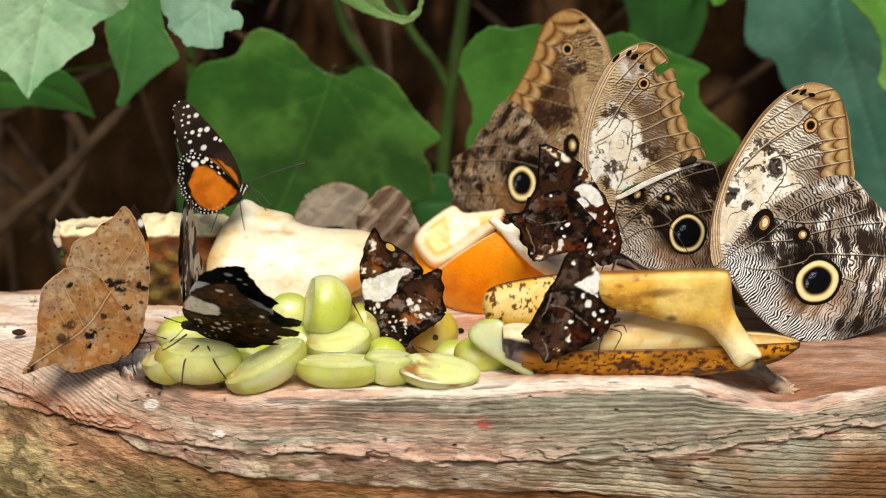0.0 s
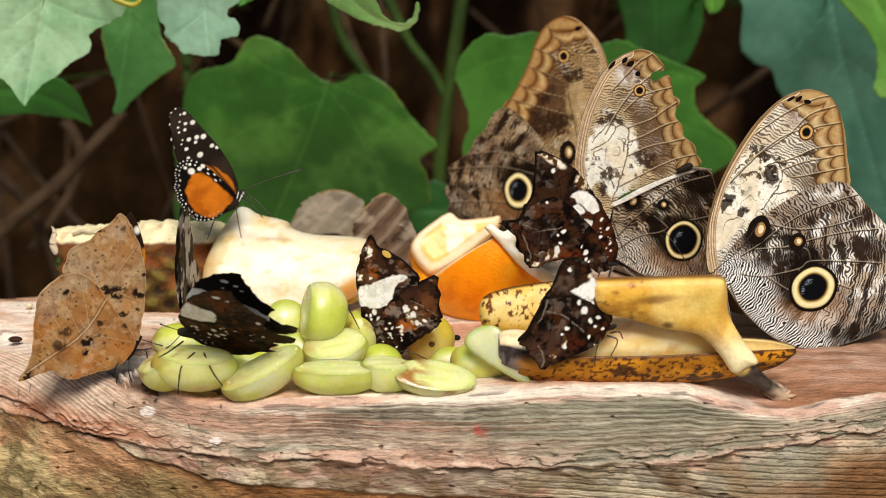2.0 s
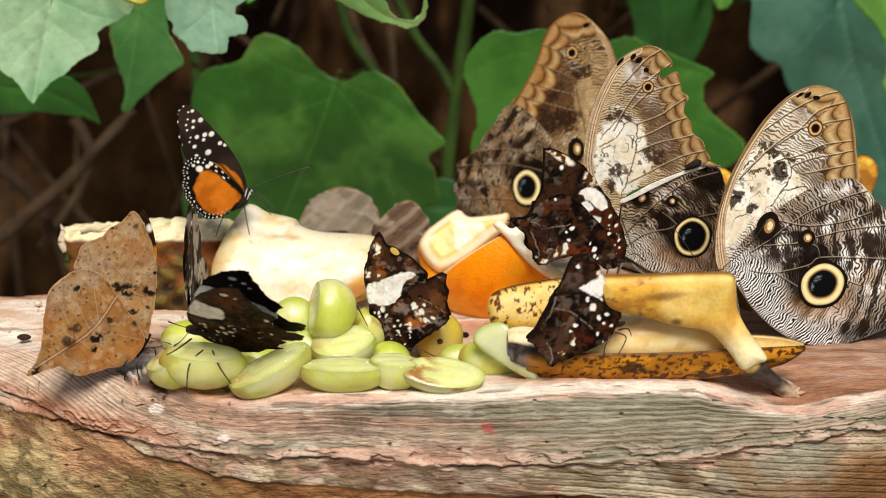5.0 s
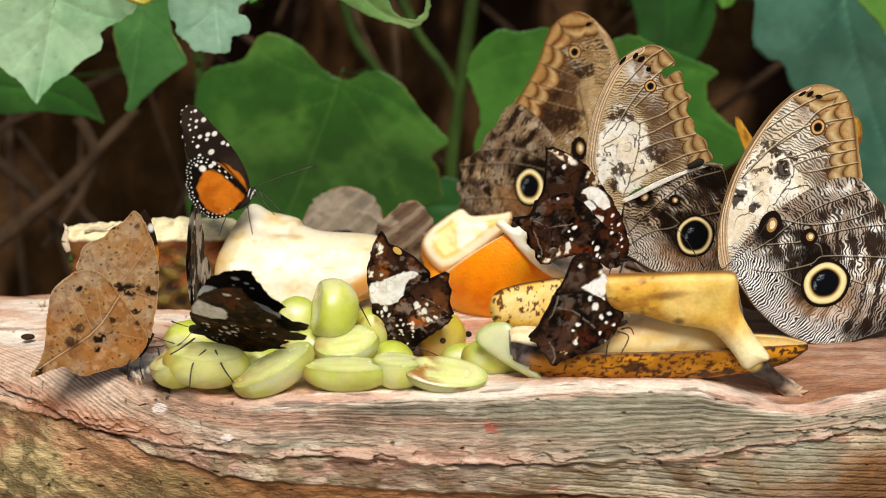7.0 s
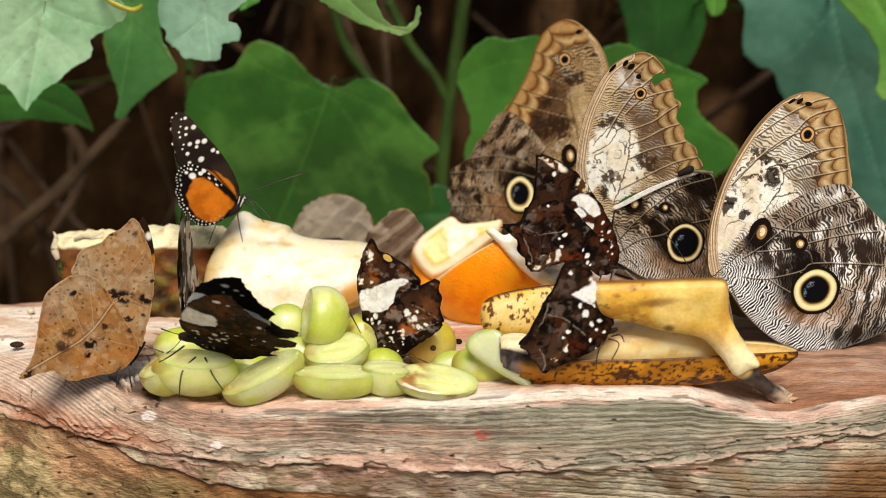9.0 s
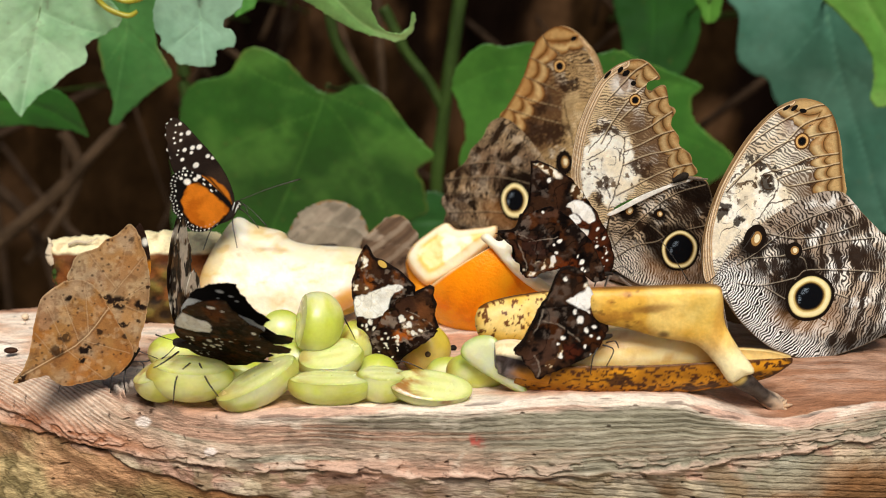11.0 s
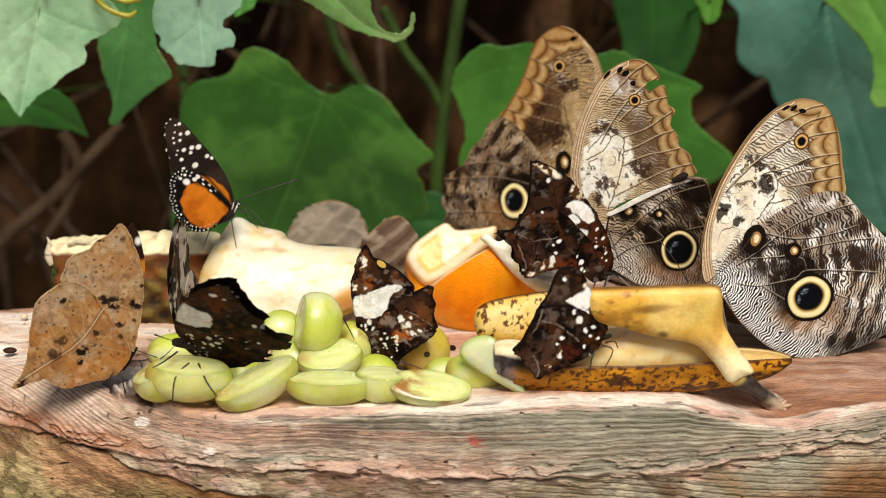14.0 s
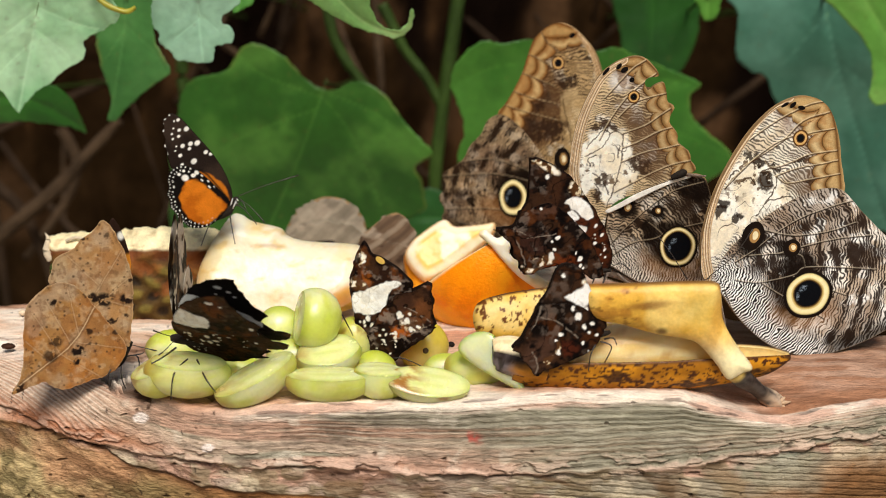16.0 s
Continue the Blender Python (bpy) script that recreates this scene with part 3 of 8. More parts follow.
# ---- fruit ----
def egg(name, m, rx, ry, rz, paint, material, label, cut=None, cut_paint=None, category="fruit", group="", seg=36):
    """A rounded berry of the given radii in cm; cut: the height (-1 to 1) above which it is sliced off."""
    rings = seg * 2 // 3
    a = np.linspace(0, 2 * np.pi, seg, endpoint=False)
    b = np.linspace(-np.pi / 2, np.pi / 2, rings)
    if cut is not None:
        b = np.linspace(-np.pi / 2, math.asin(cut), rings)
    bb, aa = np.meshgrid(b, a, indexing="ij")
    swell = 1 + 0.04 * np.sin(2 * aa + rx * 9) * np.cos(bb) + 0.09 * (fbm(np.cos(aa) * 1.6 + rx * 7, np.sin(aa) * 1.6 + bb * 1.2, 4, 2) - 0.5)
    co = np.stack([np.cos(bb) * np.cos(aa) * rx * swell, np.cos(bb) * np.sin(aa) * ry * swell, np.sin(bb) * rz], -1)
    idx = np.arange(seg * rings).reshape(rings, seg)
    q = np.stack([idx[:-1], np.roll(idx[:-1], -1, 1), np.roll(idx[1:], -1, 1), idx[1:]], -1).reshape(-1, 4)
    flat = co.reshape(-1, 3)
    ob = link(name, grid_mesh(name, flat / 100, q, paint(flat)), material)
    ob.matrix_world = m
    tagged(ob, label, category, group)
    if cut is not None:
        r = np.linspace(1, 0.02, 14)
        k = math.cos(b[-1])
        rr, aa = np.meshgrid(r, a, indexing="ij")
        dome = 0.10 * rz * np.sqrt(np.clip(1 - rr ** 2, 0, 1)) + 0.06 * rz * (fbm(rr * np.cos(aa) * 2 + rx * 5, rr * np.sin(aa) * 3, 7) - 0.5) * smooth(1.0, 0.85, rr)
        sw = (1 + 0.04 * np.sin(2 * aa + rx * 9) * k + 0.09 * (fbm(np.cos(aa) * 1.6 + rx * 7, np.sin(aa) * 1.6 + b[-1] * 1.2, 4, 2) - 0.5))
        c2 = np.stack([rr * k * np.cos(aa) * rx * sw, rr * k * np.sin(aa) * ry * sw, math.sin(b[-1]) * rz + dome], -1)
        idx = np.arange(14 * seg).reshape(14, seg)
        q = np.stack([idx[:-1], np.roll(idx[:-1], -1, 1), np.roll(idx[1:], -1, 1), idx[1:]], -1).reshape(-1, 4)
        flat = c2.reshape(-1, 3)
        link("cut_face", grid_mesh("cut_face", flat / 100, q, cut_paint(flat)), GRAPECUT, ob, "wet pale cut face")
    return ob


def grape_skin(seed, brown=0.0, yellow=0.0):
    def f(p):
        c = plain(p[:, 0], srgb("f1f4a4"))
        c = mix(c, srgb("e2e970"), smooth(0.4, 0.65, fbm(p[:, 0] * 1.5 + seed, p[:, 1] * 1.5 + p[:, 2], seed)))
        c = mix(c, srgb("f8fac4"), smooth(0.5, 0.7, fbm(p[:, 0] * 0.9, p[:, 2] * 2 + seed, seed + 3)) * 0.7)
        c = mix(c, srgb("eef0c4"), smooth(0.05, 0.02, np.abs(fbm(p[:, 0] * 1.2 + seed, p[:, 2] * 1.2 + p[:, 1], seed + 11, 2) - 0.5)) * 0.25)
        ends = np.hypot(p[:, 0] / np.abs(p[:, 0]).max(), p[:, 2] / np.abs(p[:, 2]).max())
        c = mix(c, srgb("cbd942"), smooth(0.62, 1.0, ends + 0.25 * (fbm(p[:, 0] * 2 + seed, p[:, 1] * 2, seed + 13) - 0.5)) * 0.8)
        c = mix(c, srgb("efc42c"), yellow)
        c = mix(c, srgb("c08f45"), smooth(0.62, 0.98, -p[:, 0] / np.abs(p[:, 0]).max()) * 0.6)
        spots = smooth(0.52, 0.66, fbm(p[:, 0] * 1.6 + seed, p[:, 1] * 1.6 + p[:, 2] * 1.6, seed + 7))
        c = mix(c, srgb("a8702c"), spots * brown)
        dots = smooth(0.70, 0.76, fbm(p[:, 0] * 9 + seed, p[:, 1] * 9 + p[:, 2] * 9, seed + 9, 2))
        return mix(c, srgb("a8963e"), dots * 0.05)
    return f


def grape_cut(seed, brown=0.0):
    def f(p):
        k = np.abs(p).max(0)
        r = np.hypot(p[:, 0] / k[0], p[:, 1] / k[1])
        c = plain(r, srgb("f6f8ac"))
        lines = fbm(p[:, 0] * 1.2 + seed, p[:, 1] * 7, seed)
        c = mix(c, srgb("eef0b4"), smooth(0.45, 0.7, lines) * 0.35)
        c = mix(c, srgb("dbe284"), np.exp(-((np.abs(p[:, 1]) - 0.22) / 0.10) ** 2) * smooth(0.8, 0.3, r) * 0.6)
        c = mix(c, srgb("e8ecb8"), np.exp(-(p[:, 1] / 0.06) ** 2) * smooth(0.9, 0.5, r) * 0.3)
        c = mix(c, srgb("cfdb58"), smooth(0.70, 1.0, r) * 0.6)
        c = mix(c, srgb("b98a4a"), smooth(0.35, 0.95, -p[:, 0] / k[0]) * smooth(0.40, 0.6, fbm(p[:, 0] * 2 + seed, p[:, 1] * 2, seed + 8)) * 0.6)
        end = smooth(0.1, -0.6, p[:, 0] / k[0])
        return mix(c, srgb("b5823e"), brown * end * smooth(0.36, 0.66, fbm(p[:, 0] * 3.5 + seed, p[:, 1] * 3.5, seed + 5)) * 1.2)
    return f


def grape(at, rx, rz, turn, tip=0.0, yaw=0.0, cut=None, seed=1, brown=0.0, yellow=0.0, label="green grape on the feeding tray", ry=None):
    m = pose(*at, tip, turn, yaw)
    ob = egg("grape", m, rx, ry or min(rx, rz) * 1.02, rz, grape_skin(seed, brown, yellow), GRAPE, label, cut, grape_cut(seed, brown), "grape", "grapes on the tray")
    return ob


HALF = "halved green grape with wet cut face"
WHOLE = "pale green grape on the feeding tray"
grape((-0.0429, 0.0260, 0.0234), 1.0, 1.0, 0, 78, -76, 0.55, 1, label="thick cut green grape on top of the pile", ry=1.12)
grape((-0.0374, 0.0200, 0.0112), 1.24, 0.78, -8, 24, 10, 0.35, 2, 0.12, label=HALF, ry=0.85)
grape((-0.0363, 0.0060, 0.0063), 1.50, 0.80, 1, 6, 0, 0.30, 3, 0.12, label=HALF, ry=0.72)
grape((-0.0620, 0.0060, 0.0072), 1.50, 0.92, -26, 16, 10, 0.22, 4, 0.3, label=HALF, ry=0.72)
grape((-0.0860, 0.0085, 0.0082), 1.48, 0.92, 6, 12, 6, 0.52, 5, 0.25, 0.1, label="bruised halved grape with crinkled cut face", ry=0.85)
grape((-0.0970, 0.0100, 0.0071), 0.98, 0.84, -22, 20, -20, 0.45, 6, 0.65, 0.2, label="bruised yellow-green grape half", ry=0.8)
grape((-0.0565, 0.0340, 0.0178), 0.80, 0.80, 0, 0, 0, None, 7)
grape((-0.0709, 0.0260, 0.0029), 1.0, 0.75, 0, 0, 0, None, 8)
grape((-0.0291, 0.0360, 0.0120), 0.72, 0.95, 0, 0, 0, None, 9, 0.7, 0.2, label="browning green grape under a butterfly")
grape((-0.0038, 0.0460, 0.0069), 0.92, 1.02, 0, 0, 0, None, 10, 0.10, 0.6, label="golden yellow grape with a brown stalk scar")
grape((-0.0016, 0.0050, 0.0060), 1.46, 0.92, 9, 34, 4, 0.02, 11, 1.0, label="halved green grape with a browned pitted end", ry=0.70)
grape((-0.0187, 0.0080, 0.0061), 0.95, 0.74, 4, 8, 0, 0.5, 12, label=HALF, ry=0.7)
grape((0.0150, 0.0270, 0.0040), 1.15, 0.70, 6, 20, 0, None, 13)
grape((-0.0950, 0.0300, 0.0108), 1.0, 0.72, 0, 0, 0, None, 14, 0.2)
grape((0.0044, 0.0340, 0.0017), 0.8, 0.6, 0, 0, 0, None, 15)
grape((-0.0516, 0.0300, 0.0073), 0.9, 0.8, 0, 0, 0, None, 16)
grape((-0.0216, 0.0300, 0.0025), 0.8, 0.75, 0, 0, 0, None, 17)
grape((-0.0830, 0.0320, 0.0067), 0.9, 0.75, 0, 0, 0, None, 18)
scar = loft("stalk_scar", [(0.001, -0.0085, 0.001), (0.001, -0.0097, 0.001), (0.001, -0.0100, 0.001)], [0.0012, 0.0009, 0.0003], TWIG, ring=12)
scar.parent = bpy.data.objects["grape.009"]


def slice_paint(u, v, e):
    c = plain(u, srgb("f0f5bc"))
    c = mix(c, srgb("b4d04a"), smooth(0.22, 0.0, e) * 0.8)
    return mix(c, srgb("eaf0c8"), smooth(0.5, 0.75, fbm(u * 1.5, v * 1.5, 5)) * 0.7)


sl = thing("grape_slice", pose(0.0203, 0.0150, 0.0108, 80, 0, -8), "thin translucent green grape slice leaning on banana", "grape", "grapes on the tray")
sheet("slice_flesh", [(-1.16, 0.34), (-1.01, 0.71), (-0.49, 0.99), (0.04, 0.95), (0.39, 0.52), (0.67, -0.07), (1.25, -0.86), (1.10, -1.03), (0.42, -0.73), (-0.29, -0.36), (-0.91, 0.02)], 0.05, slice_paint, GRAPE, sl,
      relief=lambda u, v, e: 0.12 * np.sin(u * 1.2), thick=lambda u, v, e: 0.02 + 0.16 * np.sqrt(np.clip(e / 0.35, 0, 1)))


# melon wedge with bright flesh
def melon_paint(u, v, e):
    c = plain(u, srgb("ecdfc0"))
    c = mix(c, srgb("e2cc90"), smooth(0.42, 0.66, fbm(u * 0.7, v * 1.4, 3)) * 0.6)
    c = mix(c, srgb("f6eeda"), smooth(0.45, 0.7, fbm(u * 1.1 + 4, v * 1.1, 6)) * 0.7)
    c = mix(c, srgb("d9b46a"), smooth(0.62, 0.76, fbm(u * 1.3 + 7, v * 3, 8)) * 0.6)
    left = smooth((-2.49, 3.31)[0], (-3.36, 1.65)[0], u + 0.25 * (v - (-2.61, 2.60)[1]))
    c = mix(c, srgb("d8a850"), left * 0.55)
    right = blob(u, v, (2.88, 0.90), 0.62, 0.42, 40, 0.5)
    c = mix(c, srgb("e0a42e"), right * 0.9)
    return mix(c, srgb("8a5a2a"), blob(u, v, (-0.24, 3.02), 0.5, 0.09, -6, 0.6) * 0.45)


mel = thing("melon_wedge", pose(-0.0647, 0.1050, 0.0019, 76, 0, 0), "thick white melon wedge with yellow rind edge", "melon")
sheet("flesh", [(-3.40, 0.94), (-3.36, 2.01), (-3.03, 2.88), (-2.56, 3.66), (-2.04, 4.35), (-1.66, 4.40), (-1.14, 4.11), (-0.01, 3.83), (0.32, 3.50), (1.18, 3.26), (3.35, 3.07), (3.59, 2.36), (3.42, 1.42), (3.07, 0.76), (2.13, 0.24), (1.18, -0.47), (-1.18, -0.71), (-3.07, -0.47)], 0.07, melon_paint, FLESH, mel,
      relief=lambda u, v, e: 0.10 * (fbm(u * 1.2, v * 1.2, 4) - 0.5) + 0.5 * smooth(1.0, 3.2, v) * -1.0,
      thick=lambda u, v, e: 0.1 + 1.15 * np.sqrt(np.clip(1 - (1 - np.clip(e / 0.9, 0, 1)) ** 2, 0, 1)))


sheet("rind", [(-3.55, 0.83), (-3.53, 1.89), (-3.27, 2.74), (-2.80, 3.31), (-1.90, 3.50), (-0.24, 3.07), (2.12, 2.72), (3.42, 2.72), (3.73, 2.24), (3.64, 1.28), (3.26, 0.57), (2.13, 0.09), (1.18, -0.61), (-1.18, -0.85), (-3.21, -0.61)], 0.10, lambda u, v, e: mix(plain(u, srgb("d9b24e")), srgb("a98a3c"), smooth(0.45, 0.65, fbm(u * 2, v * 2, 5))), RIND, mel,
      relief=lambda u, v, e: -0.9 - 0.5 * smooth(1.0, 3.2, v), thick=lambda u, v, e: 0.1 + 0.7 * np.sqrt(np.clip(e / 0.9, 0, 1)), label="thin yellow melon rind")


# pineapple half: pale top, scaly rind below
def pine_paint(u, v, e):
    topline = (-1.16, 3.26)[1]
    c = plain(u, srgb("4f3a1a"))
    cells = np.sin(u * 4.2 + np.sin(v * 3)) * np.sin(v * 5.5 + 0.6 * u)
    c = mix(c, srgb("74632c"), smooth(0.1, 0.8, cells))
    c = mix(c, srgb("21160c"), smooth(-0.2, -0.7, cells) * 0.9)
    c = mix(c, srgb("8a4e22"), smooth(0.50, 0.66, fbm(u * 1.2, v * 1.2, 12)) * 0.6)
    c = mix(c, srgb("6a3a1c"), smooth(topline - 0.7, topline - 0.2, v) * 0.8)
    t = smooth(topline - 0.10, topline + 0.06, v + 0.15 * (fbm(u * 2, v * 2, 14) - 0.5))
    c = mix(c, srgb("f1e1b4"), t)
    return mix(c, srgb("9a6b32"), smooth(0.55, 0.75, fbm(u * 2.5, v * 5, 15)) * t * 0.4)


pin = thing("pineapple_piece", pose(-0.1305, 0.1250, -0.0048, 82, 0, 0), "pineapple half with scaly brown-green rind and pale top", "pineapple")
sheet("rind", [(-3.49, 3.55), (-3.14, 3.75), (-2.12, 3.94), (-0.78, 3.89), (0.37, 4.09), (2.02, 4.09), (3.67, 3.99), (3.95, 3.06), (3.78, 1.60), (3.57, 0.00), (1.95, -0.27), (-0.00, -0.27), (-1.96, -0.12), (-2.97, 0.37), (-3.33, 1.84)], 0.06, pine_paint, RIND, pin, rag=0.10,
      relief=lambda u, v, e: 0.12 * np.sin(u * 4.2 + np.sin(v * 3)) * np.sin(v * 5.5 + 0.6 * u),
      thick=lambda u, v, e: 0.1 + 1.5 * np.sqrt(np.clip(1 - (1 - np.clip(e / 1.1, 0, 1)) ** 2, 0, 1)))
for k, line in enumerate(([(-0.1617, 0.1180, 0.0242), (-0.1634, 0.1180, 0.0281), (-0.1624, 0.1180, 0.0330), (-0.1634, 0.1180, 0.0359)], [(-0.1593, 0.1180, 0.0158), (-0.1610, 0.1180, 0.0202), (-0.1593, 0.1180, 0.0242), (-0.1600, 0.1180, 0.0281)], [(-0.1550, 0.1180, 0.0325), (-0.1511, 0.1180, 0.0339), (-0.1469, 0.1180, 0.0335), (-0.1425, 0.1180, 0.0354)])):
    held(loft("dry_scale", line, [(0.0016, 0.0018, 0.0006)[k], 0.0016 if k < 2 else 0.0007, 0.0010 if k < 2 else 0.0005, 0.0002], DRY if k != 1 else GREEN, ring=8), pin)


# orange wedges
def orange_wedge(m, R, span, label):
    """A wedge of the given radius in cm; its axis is local z, centred on local -y."""
    root = thing("orange_wedge", m, label, "orange", "orange wedges")
    na, nb = 40, 40
    a = np.radians(np.linspace(-90 - span / 2, -90 + span / 2, na))
    b = np.radians(np.linspace(-88, 88, nb))
    bb, aa = np.meshgrid(b, a, indexing="ij")

    def ball(r):
        return np.stack([r * np.cos(bb) * np.cos(aa), r * np.cos(bb) * np.sin(aa), r * 0.97 * np.sin(bb)], -1)

    idx = np.arange(na * nb).reshape(nb, na)
    q = np.stack([idx[:-1, :-1], idx[:-1, 1:], idx[1:, 1:], idx[1:, :-1]], -1).reshape(-1, 4)
    out, inn = ball(R).reshape(-1, 3), ball(R * 0.86).reshape(-1, 3)
    loop = np.concatenate([idx[0, :], idx[1:, -1], idx[-1, -2::-1], idx[-2:0:-1, 0]])
    nxt = np.roll(loop, -1)
    k = na * nb
    quads = np.concatenate([q, q[:, ::-1] + k, np.stack([nxt, loop, loop + k, nxt + k], 1)])
    c = plain(out[:, 0], srgb("ff9408"))
    c = mix(c, srgb("ffac1c"), smooth(0.45, 0.7, fbm(out[:, 0] * 0.8, out[:, 2] * 0.8, 3)))
    c = mix(c, srgb("f27f00"), smooth(0.58, 0.75, fbm(out[:, 0] * 1.5 + 3, out[:, 2] * 1.5, 5)) * 0.7)
    rimd = np.zeros(k)
    rimd[loop] = 1
    c = mix(c, srgb("f3e2b8"), rimd * 0.85)
    mesh = grid_mesh("peel", np.concatenate([out, inn]) / 100, quads, np.concatenate([c, plain(inn[:, 0], srgb("f3e8cc"))]))
    link("peel", mesh, ZEST, root)
    # flesh: two cut faces with segments
    for side in (0, -1):
        r = np.linspace(0.0, 0.97, 26)
        ang = a[side]
        rr, b2 = np.meshgrid(r, np.radians(np.linspace(-90, 90, 46)), indexing="ij")
        bulge = 0.06 * np.sin(rr * 9) * np.abs(np.sin(b2 * 3)) + 0.04 * (fbm(rr * 9, b2 * 5, 8) - 0.5)
        d = np.array([math.cos(ang), math.sin(ang), 0])
        nrm = np.array([-d[1], d[0], 0]) * (1 if side else -1)
        co = (rr * np.cos(b2) * R)[..., None] * d + (rr * np.sin(b2) * R * 0.97)[..., None] * np.array([0, 0, 1.0]) + bulge[..., None] * nrm
        c = plain(rr, srgb("f6b544"))
        c = mix(c, srgb("f9d788"), smooth(0.4, 0.7, grain(b2 * 14, rr * 3, 6)) * 0.7)
        c = mix(c, srgb("f8efd2"), np.clip(smooth(0.76, 0.84, rr) + np.exp(-(np.cos(b2) * rr / 0.10) ** 2), 0, 1))
        c = mix(c, srgb("f1dba0"), np.exp(-(np.abs(np.sin(b2 * 3)) / 0.12) ** 2) * 0.6)
        n1, n2 = rr.shape
        ix = np.arange(n1 * n2).reshape(n1, n2)
        q = np.stack([ix[:-1, :-1], ix[:-1, 1:], ix[1:, 1:], ix[1:, :-1]], -1).reshape(-1, 4)
        link("flesh", grid_mesh("flesh", co.reshape(-1, 3) / 100, q, c.reshape(-1, 3)), FLESH, root, "juicy pale orange cut flesh")
    return root


ow = orange_wedge(pose(*(0.0221, 0.1200, 0.0237)) @ pose(0, 0, 0, 0, 8, 0) @ pose(0, 0, 0, 62, 0, 3), 3.3, 112, "orange wedge with bright peel standing on its side")


def pith_paint(u, v, e):
    c = plain(u, srgb("fff5dc"))
    return mix(c, srgb("f4cc84"), smooth(0.5, 0.7, fbm(u * 2, v * 2, 4)) * 0.5)


pt = sheet("torn_pith", [(-1.50, 1.09), (-1.23, 1.28), (-0.78, 0.96), (-0.41, 1.09), (-0.19, 0.68), (-0.27, 0.36), (0.23, -0.00), (0.73, -0.41), (1.26, -0.78), (1.74, -1.05), (1.37, -1.28), (0.69, -1.01), (0.00, -0.50), (-0.57, 0.09), (-1.03, 0.64)], 0.06, pith_paint, FLESH, None,
           relief=lambda u, v, e: 0.15 * (fbm(u * 2, v * 2, 9) - 0.5), thick=lambda u, v, e: 0.03 + 0.2 * np.sqrt(np.clip(e / 0.3, 0, 1)), label="torn cream pith along the cut")
pt.matrix_world = pose(0.0332, 0.0880, 0.0301, 82, 0, 0)
held(pt, ow)


def cut_orange(u, v, e):
    c = plain(u, srgb("f6c464"))
    c = mix(c, srgb("f4a93a"), blob(u, v, (-0.05, 0.32), 0.75, 0.6, 30, 0.6) * 0.8)
    c = mix(c, srgb("fbf0d4"), smooth(0.45, 0.62, fbm(u * 1.3, v * 1.3, 4)) * 0.7)
    c = mix(c, srgb("fbf0d2"), smooth(0.5, 0.25, e) * 0.85)
    c = mix(c, srgb("eda63c"), smooth(0.15, 0.06, e) * 0.7)
    return c


orb = thing("orange_wedge", pose(0.0065, 0.1500, 0.0184, 60, 0, 0), "orange wedge with wet cut flesh turned up", "orange", "orange wedges")
sheet("flesh", [(-1.94, -0.05), (-1.72, 0.58), (-1.16, 1.11), (-0.50, 1.59), (-0.10, 1.70), (0.31, 1.38), (1.02, 1.43), (1.53, 1.49), (2.08, 1.54), (1.98, 0.95), (1.26, 0.26), (0.25, -0.53), (-0.86, -1.15), (-1.46, -0.84)], 0.06, cut_orange, FLESH, orb,
      relief=lambda u, v, e: 0.12 * (fbm(u * 1.5, v * 1.5, 3) - 0.5), thick=lambda u, v, e: 0.08 + 0.5 * np.sqrt(np.clip(e / 0.5, 0, 1)), label="juicy pale orange cut flesh")
sheet("peel", [(-2.01, -0.05), (-1.77, 0.66), (-1.16, 1.17), (-0.86, 0.79), (-1.26, -0.26), (-0.71, -1.15), (-0.26, -1.83), (-0.51, -2.86), (-1.25, -2.35), (-1.63, -1.31)], 0.08, lambda u, v, e: mix(plain(u, srgb("ee9a20")), srgb("d97c10"), smooth(0.4, 0.7, fbm(u, v, 6))), ZEST, orb,
      relief=lambda u, v, e: -0.75 + 0 * u, thick=lambda u, v, e: 0.1 + 0.6 * np.sqrt(np.clip(e / 0.7, 0, 1)))


# banana
def skin(seed, spots=1.0):
    def f(co, al, an, inner):
        x, z = co[:, 0] * 100, co[:, 2] * 100
        c = plain(al, srgb("c8861a"))
        c = mix(c, srgb("9c6412"), smooth(0.4, 0.65, fbm(x * 0.8, an / 40, seed)))
        c = mix(c, srgb("4a260e"), smooth(0.56, 0.60, fbm(x * 6.0, z * 13 + seed, seed + 2)) * spots)
        c = mix(c, srgb("3a1f0e"), smooth(0.63, 0.70, fbm(x * 1.1 + 3, z * 2.4, seed + 4)) * spots * 0.9)
        rim = np.minimum(np.abs(an - an.min()), np.abs(an - an.max()))
        c = mix(c, srgb("4a2c16"), smooth(9, 2, rim) * 0.8)
        c = mix(c, srgb("eccf8a"), inner * 0.9)
        return mix(c, srgb("2e2622"), smooth(0.07, 0.0, al + 0.08 * (fbm(an / 20, al * 30, 3) - 0.5)) * (1 - 0.9 * inner) * 0.6)
    return f


ban = thing("banana", pose(*(0.0740, 0.0160, 0.0052)), "overripe spotted banana in its opened peel on tray", "banana")


def flesh_paint(co, al, an, inner):
    c = plain(al, srgb("ecc878"))
    c = mix(c, srgb("f3dfa6"), smooth(0.4, 0.65, fbm(co[:, 0] * 60, an / 30, 4)))
    c = mix(c, srgb("c99444"), smooth(0.58, 0.75, fbm(co[:, 0] * 120, an / 20, 6)) * 0.7)
    return mix(c, srgb("efe0bb"), smooth(0.08, 0.0, al))


